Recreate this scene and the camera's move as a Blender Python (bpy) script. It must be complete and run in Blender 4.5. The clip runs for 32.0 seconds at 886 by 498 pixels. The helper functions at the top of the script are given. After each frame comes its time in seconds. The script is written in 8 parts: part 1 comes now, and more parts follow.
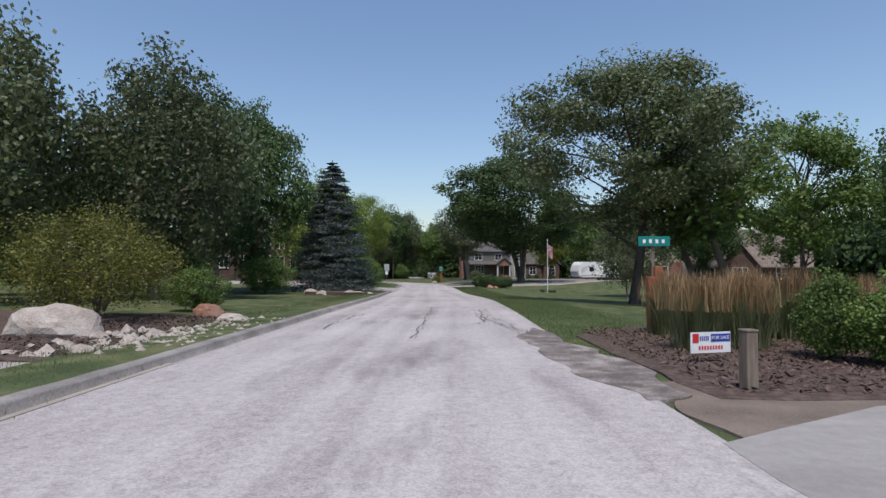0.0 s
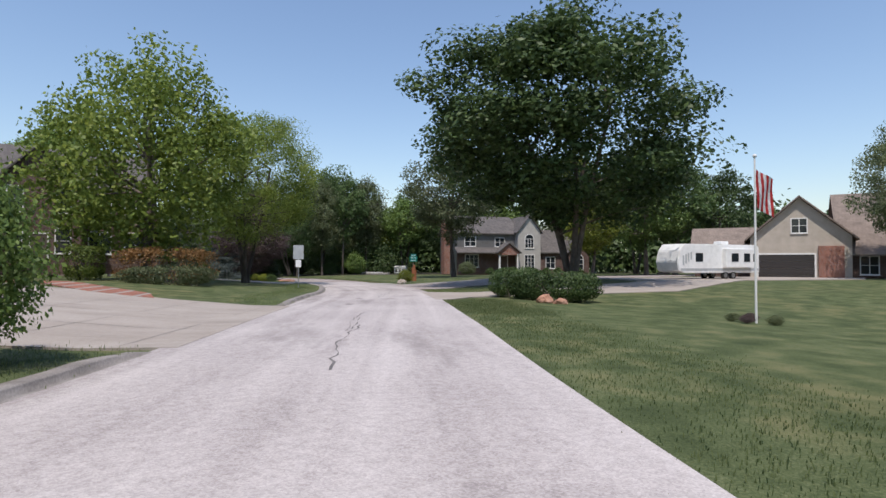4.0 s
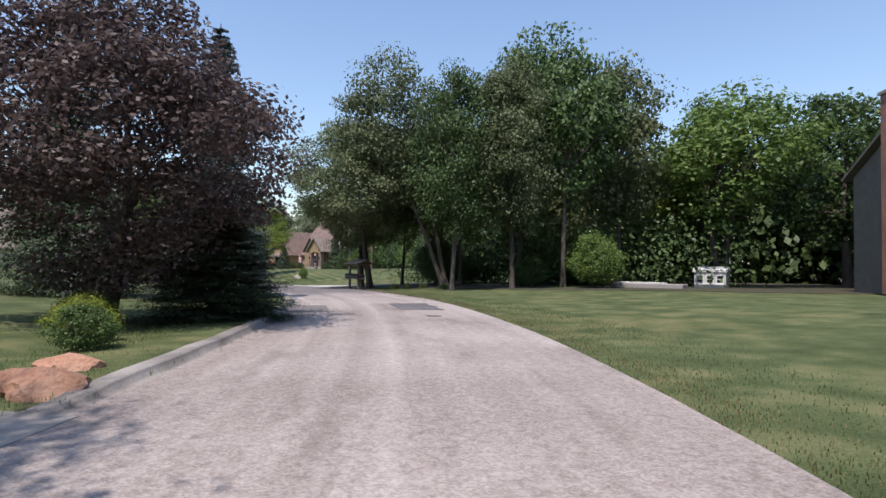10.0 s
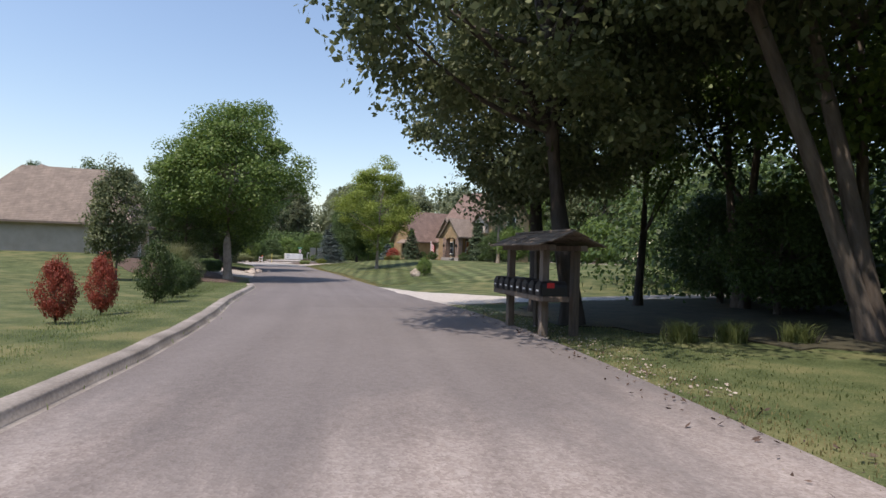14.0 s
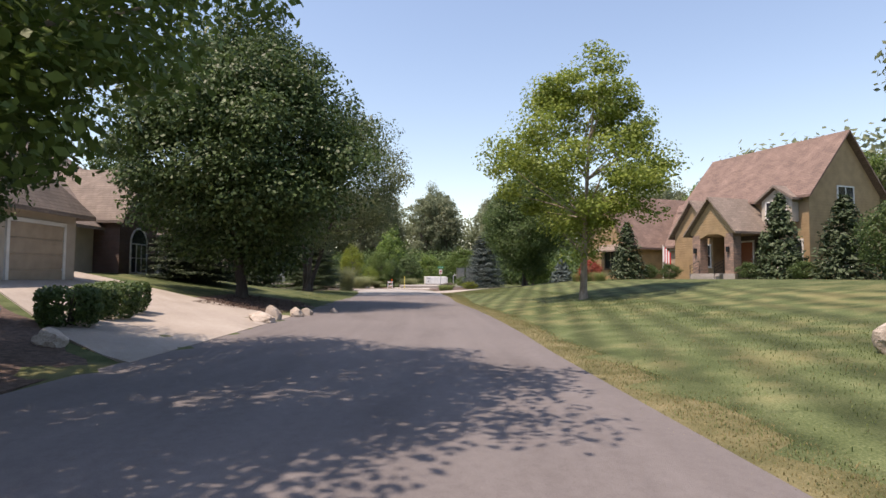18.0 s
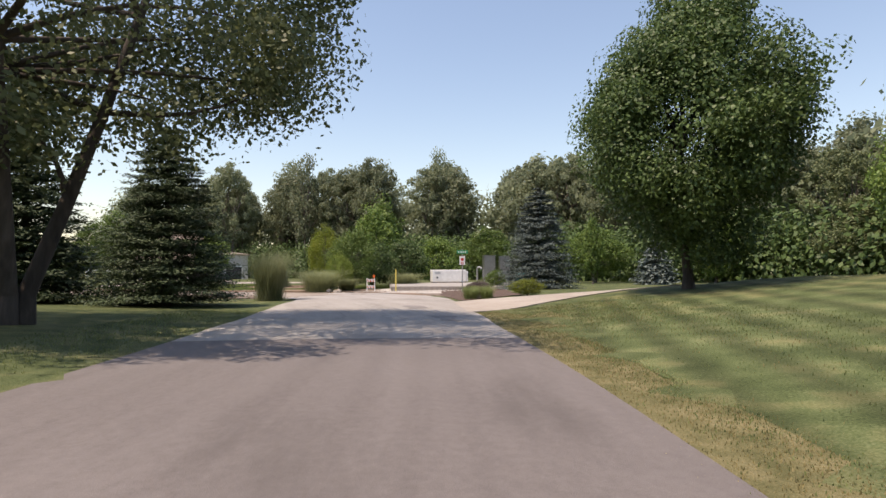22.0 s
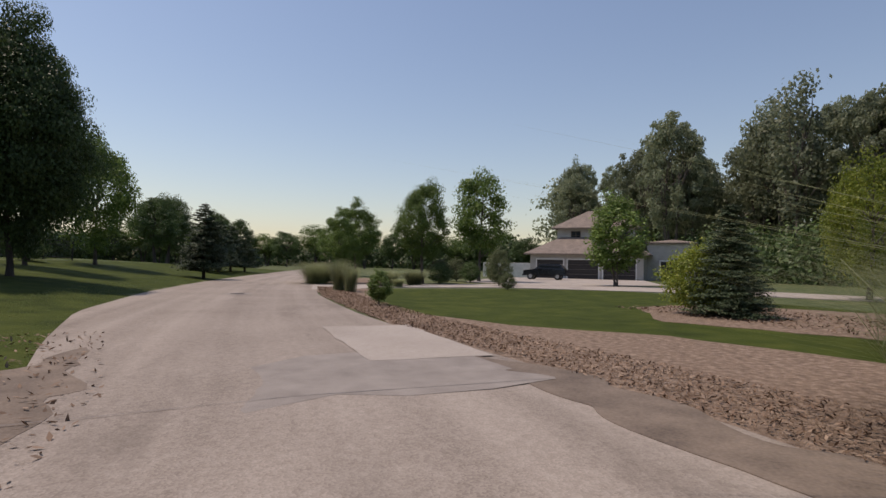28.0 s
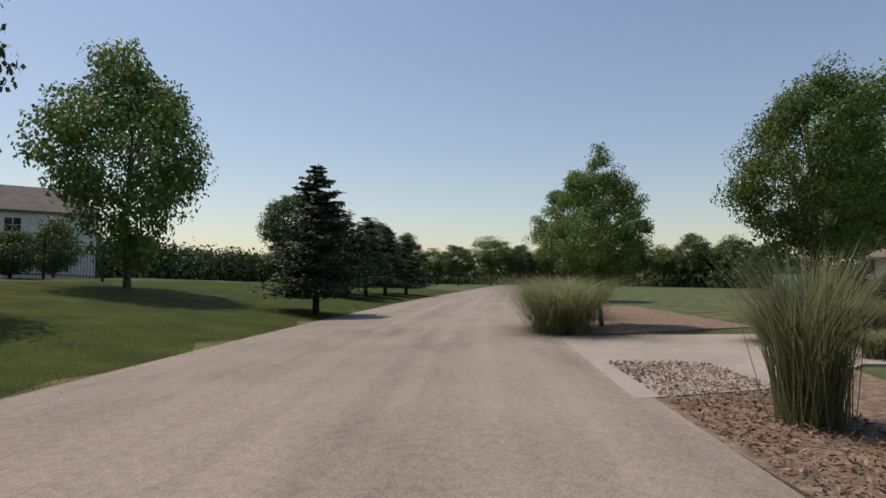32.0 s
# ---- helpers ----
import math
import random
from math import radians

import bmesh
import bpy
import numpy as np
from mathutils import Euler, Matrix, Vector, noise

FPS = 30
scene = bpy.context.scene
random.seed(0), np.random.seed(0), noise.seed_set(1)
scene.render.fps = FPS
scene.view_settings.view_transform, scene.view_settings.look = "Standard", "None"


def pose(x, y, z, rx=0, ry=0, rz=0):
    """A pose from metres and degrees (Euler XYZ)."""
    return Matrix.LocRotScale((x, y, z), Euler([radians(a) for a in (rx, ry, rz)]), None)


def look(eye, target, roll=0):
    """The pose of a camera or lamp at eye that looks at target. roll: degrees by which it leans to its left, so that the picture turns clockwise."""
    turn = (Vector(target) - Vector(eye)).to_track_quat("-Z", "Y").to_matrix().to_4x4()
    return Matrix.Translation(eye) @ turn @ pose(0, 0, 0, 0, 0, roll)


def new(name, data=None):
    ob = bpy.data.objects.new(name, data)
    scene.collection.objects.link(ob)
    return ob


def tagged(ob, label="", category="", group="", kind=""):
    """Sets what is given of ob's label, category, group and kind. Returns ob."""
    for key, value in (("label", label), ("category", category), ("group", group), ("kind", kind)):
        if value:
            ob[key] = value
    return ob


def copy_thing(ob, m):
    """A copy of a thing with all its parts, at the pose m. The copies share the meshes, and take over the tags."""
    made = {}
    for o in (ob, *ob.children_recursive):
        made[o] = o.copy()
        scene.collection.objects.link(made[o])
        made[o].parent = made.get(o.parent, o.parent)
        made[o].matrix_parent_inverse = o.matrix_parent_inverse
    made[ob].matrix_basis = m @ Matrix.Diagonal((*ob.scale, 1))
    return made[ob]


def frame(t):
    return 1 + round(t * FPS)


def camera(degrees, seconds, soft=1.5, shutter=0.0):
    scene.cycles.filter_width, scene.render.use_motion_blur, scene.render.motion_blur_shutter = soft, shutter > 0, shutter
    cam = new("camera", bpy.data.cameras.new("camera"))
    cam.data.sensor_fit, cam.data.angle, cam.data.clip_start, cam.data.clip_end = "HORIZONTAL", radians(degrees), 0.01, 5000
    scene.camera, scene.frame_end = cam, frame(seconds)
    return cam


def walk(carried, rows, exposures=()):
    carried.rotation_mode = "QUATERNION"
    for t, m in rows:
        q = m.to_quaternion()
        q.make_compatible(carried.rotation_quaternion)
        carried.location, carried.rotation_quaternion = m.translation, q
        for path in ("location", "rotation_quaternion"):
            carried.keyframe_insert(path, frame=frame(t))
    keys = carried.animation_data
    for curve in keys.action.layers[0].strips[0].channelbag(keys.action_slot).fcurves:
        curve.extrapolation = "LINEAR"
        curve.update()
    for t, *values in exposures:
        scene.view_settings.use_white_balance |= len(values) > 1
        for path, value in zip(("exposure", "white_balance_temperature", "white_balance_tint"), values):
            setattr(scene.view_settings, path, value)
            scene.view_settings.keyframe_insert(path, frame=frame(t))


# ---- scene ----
cam = camera(76.9, 32.0)
PATH = [
    (0, (0.00, 0.00, 1.28), (-0.003, 9.995, 1.608), 0.05),
    (0.5, (0.03, 5.42, 1.23), (0.252, 15.413, 1.659), 0.38),
    (1, (0.08, 10.80, 1.18), (0.457, 20.787, 1.600), 0.62),
    (1.5, (0.15, 16.07, 1.13), (0.650, 26.055, 1.475), 0.61),
    (2, (0.31, 21.40, 1.08), (0.911, 31.374, 1.375), 0.28),
    (2.5, (0.42, 26.67, 1.03), (1.090, 36.648, 1.255), -0.21),
    (4.5, (-0.37, 47.32, 0.49), (-0.034, 57.310, 0.733), 0.29),
    (5, (-0.49, 52.53, 0.44), (-0.349, 62.525, 0.695), 0.30),
    (5.5, (-0.60, 57.39, 0.39), (-0.624, 67.388, 0.621), 0.18),
    (6, (-0.70, 62.03, 0.33), (-0.861, 72.026, 0.533), 0.31),
    (6.5, (-0.65, 66.35, 0.28), (-0.959, 76.347, 0.478), 1.08),
    (7, (-0.55, 70.39, 0.23), (-1.076, 80.371, 0.433), 1.60),
    (7.5, (-0.91, 74.57, 0.19), (-1.705, 84.537, 0.412), 0.40),
    (8, (-1.61, 78.86, 0.15), (-2.721, 88.799, 0.361), -0.09),
    (8.5, (-2.66, 83.28, 0.11), (-4.309, 93.142, 0.332), 0.29),
    (9, (-4.01, 87.51, 0.06), (-6.330, 97.240, 0.244), 1.04),
    (9.5, (-5.51, 91.49, 0.01), (-8.404, 101.056, 0.244), 0.45),
    (10, (-6.88, 95.37, -0.02), (-10.269, 104.773, 0.243), 0.59),
    (10.5, (-8.33, 99.14, -0.06), (-12.116, 108.394, 0.231), 0.94),
    (11, (-10.06, 102.86, -0.09), (-14.144, 111.983, 0.217), 1.22),
    (11.5, (-11.91, 106.47, -0.14), (-16.284, 115.464, 0.091), 2.93),
    (12, (-13.59, 109.68, -0.18), (-18.232, 118.532, -0.004), 3.54),
    (12.5, (-15.48, 112.74, -0.21), (-20.353, 121.471, -0.060), 3.13),
    (13, (-17.33, 115.51, -0.25), (-22.462, 124.089, -0.118), 2.54),
    (13.5, (-19.18, 117.87, -0.29), (-24.578, 126.285, -0.172), 1.84),
    (14, (-21.29, 120.32, -0.34), (-26.966, 128.553, -0.255), 1.70),
    (14.5, (-23.55, 122.98, -0.40), (-29.520, 131.005, -0.402), 0.54),
    (15, (-26.01, 125.76, -0.45), (-32.313, 133.517, -0.501), 0.09),
    (15.5, (-28.76, 128.72, -0.50), (-35.382, 136.215, -0.531), 0.35),
    (17.5, (-41.97, 140.85, -1.00), (-49.507, 147.406, -0.589), 0.49),
    (18, (-45.22, 143.87, -1.05), (-52.915, 150.246, -0.582), 0.41),
    (18.5, (-48.73, 146.63, -1.09), (-56.475, 152.944, -0.628), -0.01),
    (19, (-52.01, 149.34, -1.12), (-59.803, 155.593, -0.678), -0.87),
    (19.5, (-54.99, 151.85, -1.16), (-62.826, 158.038, -0.710), -1.31),
    (20, (-57.84, 154.23, -1.18), (-65.694, 160.393, -0.733), -1.65),
    (20.5, (-61.07, 156.68, -1.20), (-68.924, 162.852, -0.736), -0.48),
    (21, (-64.61, 159.22, -1.22), (-72.426, 165.437, -0.756), -0.21),
    (21.5, (-68.32, 161.80, -1.24), (-76.091, 168.080, -0.825), -0.44),
    (22, (-71.98, 164.36, -1.26), (-79.724, 170.678, -0.889), -0.19),
    (22.5, (-75.29, 166.85, -1.29), (-83.036, 173.168, -0.960), 0.89),
    (23, (-78.26, 169.21, -1.31), (-86.045, 175.479, -1.007), 1.09),
    (23.5, (-81.11, 171.30, -1.33), (-88.949, 177.505, -1.085), 1.08),
    (24, (-83.86, 173.18, -1.35), (-91.767, 179.302, -1.090), 1.20),
    (24.5, (-86.50, 174.82, -1.36), (-94.453, 180.873, -1.075), 1.14),
    (26.5, (-98.25, 179.71, -1.51), (-107.243, 184.066, -1.139), 2.00),
    (27, (-101.46, 180.55, -1.53), (-111.093, 183.214, -1.244), 1.15),
    (27.5, (-105.00, 180.83, -1.55), (-114.975, 181.510, -1.295), 1.01),
    (28, (-108.44, 180.29, -1.59), (-118.373, 179.186, -1.295), 1.14),
    (28.5, (-111.49, 179.23, -1.61), (-121.142, 176.644, -1.220), 0.87),
    (29, (-114.27, 177.87, -1.63), (-123.532, 174.139, -1.137), 0.52),
    (29.5, (-117.01, 176.59, -1.64), (-126.004, 172.253, -1.094), 0.33),
    (30, (-119.70, 175.38, -1.65), (-128.656, 170.973, -1.083), 0.35),
    (30.5, (-122.35, 174.12, -1.66), (-131.414, 169.940, -1.081), 0.33),
    (31, (-125.24, 172.91, -1.66), (-134.344, 168.824, -1.060), -0.25),
    (31.5, (-128.16, 171.60, -1.66), (-137.299, 167.596, -1.079), -0.23),
    (32, (-131.06, 170.35, -1.65), (-140.232, 166.413, -1.089), 0.28),
]
walk(cam, [(t, look(eye, target, roll)) for t, eye, target, roll in PATH], [(0, -0.25, 6350, 14), (0.8, 0.0, 6450, 14), (6, 0.0, 6550, 15), (9, 0.18, 6500, 15), (11, 0.35, 6600, 16), (13, 0.3, 6800, 16), (15, 0.25, 7200, 18), (17, 0.5, 7600, 20), (20, 0.65, 8000, 22), (21, 0.85, 8300, 23), (21.6, 0.6, 8000, 20), (22, 0.42, 7900, 19), (23, 0.62, 8000, 21), (24, 0.33, 7850, 21), (25, 0.1, 7700, 21), (27, -0.42, 7300, 21), (30, -0.3, 7500, 19), (32, -0.42, 7400, 17)])

# ---- light ----
SUN_YAW, SUN_UP = 172.0, 65.0
world = bpy.data.worlds.new("sky")
scene.world = world
world.use_nodes = True
wn = world.node_tree
sky = wn.nodes.new("ShaderNodeTexSky")
sky.sky_type = "NISHITA"
sky.sun_disc = False
sky.sun_elevation = radians(SUN_UP)
sky.sun_rotation = radians(-SUN_YAW)
sky.air_density, sky.dust_density, sky.ozone_density = 1.3, 0.75, 3.5
wn.nodes["Background"].inputs["Strength"].default_value = 0.16
wn.links.new(sky.outputs[0], wn.nodes["Background"].inputs["Color"])
sun_data = bpy.data.lights.new("sun", "SUN")
sun_data.energy, sun_data.angle, sun_data.color = 4.0, radians(0.53), (1.0, 0.95, 0.87)
sun = new("sun", sun_data)
sun.rotation_euler = (radians(90 - SUN_UP), 0, radians(SUN_YAW + 180))

# ---- materials ----
def nodes_of(name):
    m = bpy.data.materials.new(name)
    m.use_nodes = True
    return m, m.node_tree.nodes, m.node_tree.links


def ramp(nodes, stops):
    r = nodes.new("ShaderNodeValToRGB")
    e = r.color_ramp.elements
    e[0].position, e[0].color = stops[0][0], (*stops[0][1], 1)
    e[1].position, e[1].color = stops[-1][0], (*stops[-1][1], 1)
    for p, c in stops[1:-1]:
        n = e.new(p)
        n.color = (*c, 1)
    return r


def surface(name, stops, scale=4.0, fine=60.0, rough=0.85, bump=0.25, metal=0.0, fine_mix=0.35, stretch=(1, 1, 1), coords="Object", relief=0.01, jitter=0.0):
    """Two scales of noise under a colour ramp, with relief from the finer one."""
    m, n, l = nodes_of(name)
    b = n["Principled BSDF"]
    b.inputs["Roughness"].default_value, b.inputs["Metallic"].default_value = rough, metal
    tc, mp = n.new("ShaderNodeTexCoord"), n.new("ShaderNodeMapping")
    mp.inputs["Scale"].default_value = stretch
    l.new(tc.outputs[coords], mp.inputs[0])
    a, f = n.new("ShaderNodeTexNoise"), n.new("ShaderNodeTexNoise")
    a.inputs["Scale"].default_value, a.inputs["Detail"].default_value = scale, 6
    f.inputs["Scale"].default_value, f.inputs["Detail"].default_value = fine, 4
    l.new(mp.outputs[0], a.inputs["Vector"]), l.new(mp.outputs[0], f.inputs["Vector"])
    mix = n.new("ShaderNodeMix")
    mix.inputs[0].default_value = fine_mix
    l.new(a.outputs["Fac"], mix.inputs[2]), l.new(f.outputs["Fac"], mix.inputs[3])
    r = ramp(n, stops)
    l.new(mix.outputs[0], r.inputs[0])
    out = r.outputs[0]
    if jitter:
        oi, hs = n.new("ShaderNodeObjectInfo"), n.new("ShaderNodeHueSaturation")
        mr = n.new("ShaderNodeMapRange")
        mr.inputs[3].default_value, mr.inputs[4].default_value = 1 - jitter, 1 + jitter
        l.new(oi.outputs["Random"], mr.inputs[0]), l.new(mr.outputs[0], hs.inputs["Value"]), l.new(out, hs.inputs["Color"])
        out = hs.outputs[0]
    l.new(out, b.inputs["Base Color"])
    bp = n.new("ShaderNodeBump")
    bp.inputs["Strength"].default_value, bp.inputs["Distance"].default_value = bump, relief
    l.new(f.outputs["Fac"], bp.inputs["Height"]), l.new(bp.outputs[0], b.inputs["Normal"])
    return m


def leaf_surface(name, dark, mid, light, through_light=0.35, rough=0.5):
    """Leaves: colour by leaf and by crown, part of the light passes through."""
    m, n, l = nodes_of(name)
    b = n["Principled BSDF"]
    b.inputs["Roughness"].default_value = rough
    b.inputs["Specular IOR Level"].default_value = 0.3
    g, oi = n.new("ShaderNodeNewGeometry"), n.new("ShaderNodeObjectInfo")
    tc, no = n.new("ShaderNodeTexCoord"), n.new("ShaderNodeTexNoise")
    no.inputs["Scale"].default_value = 0.55
    l.new(tc.outputs["Object"], no.inputs["Vector"])
    mix = n.new("ShaderNodeMix")
    mix.inputs[0].default_value = 0.5
    l.new(g.outputs["Random Per Island"], mix.inputs[2]), l.new(no.outputs["Fac"], mix.inputs[3])
    dark, light = ([q + (m_ - q) * 0.3 for q, m_ in zip(c, mid)] for c in (dark, light))
    r = ramp(n, [(0.2, dark), (0.5, mid), (0.85, light)])
    l.new(mix.outputs[0], r.inputs[0])
    hs, mr = n.new("ShaderNodeHueSaturation"), n.new("ShaderNodeMapRange")
    mr.inputs[3].default_value, mr.inputs[4].default_value = 0.8, 1.25
    l.new(oi.outputs["Random"], mr.inputs[0]), l.new(mr.outputs[0], hs.inputs["Value"]), l.new(r.outputs[0], hs.inputs["Color"])
    l.new(hs.outputs[0], b.inputs["Base Color"])
    t, ms = n.new("ShaderNodeBsdfTranslucent"), n.new("ShaderNodeMixShader")
    l.new(hs.outputs[0], t.inputs["Color"])
    ms.inputs[0].default_value = through_light
    out = n["Material Output"]
    l.new(b.outputs[0], ms.inputs[1]), l.new(t.outputs[0], ms.inputs[2]), l.new(ms.outputs[0], out.inputs["Surface"])
    return m


def plain(name, color, rough=0.6, metal=0.0):
    c = [min(1, v * 1.12) for v in color]
    return surface(name, [(0.3, [v * 0.88 for v in color]), (0.7, c)], 3, 40, rough, 0.08, metal)


def masonry(name, one, two, mortar, width=0.21, height=0.067, rough=0.9):
    """Fine courses for walls that stay far off."""
    m, n, l = nodes_of(name)
    b = n["Principled BSDF"]
    b.inputs["Roughness"].default_value = rough
    tc, br, no = n.new("ShaderNodeTexCoord"), n.new("ShaderNodeTexBrick"), n.new("ShaderNodeTexNoise")
    sp, ad, cb = n.new("ShaderNodeSeparateXYZ"), n.new("ShaderNodeMath"), n.new("ShaderNodeCombineXYZ")
    l.new(tc.outputs["Object"], sp.inputs[0])
    l.new(sp.outputs[0], ad.inputs[0]), l.new(sp.outputs[1], ad.inputs[1])
    l.new(ad.outputs[0], cb.inputs[0]), l.new(sp.outputs[2], cb.inputs[1])
    l.new(cb.outputs[0], br.inputs["Vector"])
    br.inputs["Scale"].default_value = 1.0
    br.inputs["Brick Width"].default_value, br.inputs["Row Height"].default_value = width, height
    br.inputs["Mortar Size"].default_value = 0.008
    for k, c in (("Color1", one), ("Color2", two), ("Mortar", mortar)):
        br.inputs[k].default_value = (*c, 1)
    no.inputs["Scale"].default_value = 1.3
    mx = n.new("ShaderNodeMix")
    mx.data_type, mx.blend_type = "RGBA", "OVERLAY"
    mx.inputs[0].default_value = 0.4
    l.new(tc.outputs["Object"], no.inputs["Vector"])
    l.new(br.outputs["Color"], mx.inputs[6]), l.new(no.outputs["Fac"], mx.inputs[7])
    l.new(mx.outputs[2], b.inputs["Base Color"])
    bp = n.new("ShaderNodeBump")
    bp.inputs["Strength"].default_value, bp.inputs["Distance"].default_value = 0.5, 0.01
    l.new(br.outputs["Fac"], bp.inputs["Height"])
    bp.invert = True
    l.new(bp.outputs[0], b.inputs["Normal"])
    return m


def siding(name, color, course=0.15):
    """Lapped boards by relief and a shadow-free tone change."""
    m, n, l = nodes_of(name)
    b = n["Principled BSDF"]
    b.inputs["Roughness"].default_value = 0.7
    tc, wv, no = n.new("ShaderNodeTexCoord"), n.new("ShaderNodeTexWave"), n.new("ShaderNodeTexNoise")
    wv.wave_type, wv.bands_direction, wv.wave_profile = "BANDS", "Z", "SAW"
    wv.inputs["Scale"].default_value = 0.314 / course
    no.inputs["Scale"].default_value = 2.0
    l.new(tc.outputs["Object"], wv.inputs["Vector"]), l.new(tc.outputs["Object"], no.inputs["Vector"])
    r = ramp(n, [(0.3, [v * 0.86 for v in color]), (0.7, [min(1, v * 1.1) for v in color])])
    l.new(no.outputs["Fac"], r.inputs[0]), l.new(r.outputs[0], b.inputs["Base Color"])
    bp = n.new("ShaderNodeBump")
    bp.inputs["Strength"].default_value, bp.inputs["Distance"].default_value = 0.9, 0.03
    l.new(wv.outputs["Fac"], bp.inputs["Height"]), l.new(bp.outputs[0], b.inputs["Normal"])
    return m


def lawn_surface(name, stripes=0.0, turn=0.0, dry=0.5):
    m, n, l = nodes_of(name)
    b = n["Principled BSDF"]
    b.inputs["Roughness"].default_value = 0.9
    b.inputs["Specular IOR Level"].default_value = 0.15
    tc = n.new("ShaderNodeTexCoord")
    big, mid, fine = (n.new("ShaderNodeTexNoise") for _ in range(3))
    for k, (node, s) in enumerate(((big, 0.12), (mid, 1.1), (fine, 38.0))):
        node.inputs["Scale"].default_value, node.inputs["Detail"].default_value = s, 7
        l.new(tc.outputs["Object"], node.inputs["Vector"])
    a = n.new("ShaderNodeMix")
    a.inputs[0].default_value = 0.5
    l.new(mid.outputs["Fac"], a.inputs[2]), l.new(fine.outputs["Fac"], a.inputs[3])
    r = ramp(n, [(0.34, (0.034, 0.049, 0.019)), (0.5, (0.082, 0.104, 0.043)), (0.66, (0.158, 0.175, 0.088))])
    l.new(a.outputs[0], r.inputs[0])
    out = r.outputs[0]
    d = ramp(n, [(0.50, (0, 0, 0)), (0.64, (dry, dry, dry))])
    dm = n.new("ShaderNodeMix")
    dm.inputs[0].default_value = 0.6
    l.new(big.outputs["Fac"], dm.inputs[2]), l.new(mid.outputs["Fac"], dm.inputs[3])
    l.new(dm.outputs[0], d.inputs[0])
    mx = n.new("ShaderNodeMix")
    mx.data_type = "RGBA"
    l.new(d.outputs[0], mx.inputs[0]), l.new(out, mx.inputs[6])
    mx.inputs[7].default_value = (0.20, 0.165, 0.075, 1)
    out = mx.outputs[2]
    if stripes:
        mp, wv = n.new("ShaderNodeMapping"), n.new("ShaderNodeTexWave")
        mp.inputs["Rotation"].default_value = (0, 0, radians(turn))
        wv.bands_direction = "X"
        wv.inputs["Scale"].default_value, wv.inputs["Distortion"].default_value = 0.314 / 1.05, 0.1
        l.new(tc.outputs["Object"], mp.inputs[0]), l.new(mp.outputs[0], wv.inputs["Vector"])
        hs, mr = n.new("ShaderNodeHueSaturation"), n.new("ShaderNodeMapRange")
        mr.inputs[3].default_value, mr.inputs[4].default_value = 1 - stripes, 1 + stripes
        l.new(wv.outputs["Fac"], mr.inputs[0]), l.new(mr.outputs[0], hs.inputs["Value"]), l.new(out, hs.inputs["Color"])
        out = hs.outputs[0]
    l.new(out, b.inputs["Base Color"])
    bp = n.new("ShaderNodeBump")
    bp.inputs["Strength"].default_value, bp.inputs["Distance"].default_value = 0.7, 0.03
    l.new(fine.outputs["Fac"], bp.inputs["Height"]), l.new(bp.outputs[0], b.inputs["Normal"])
    return m


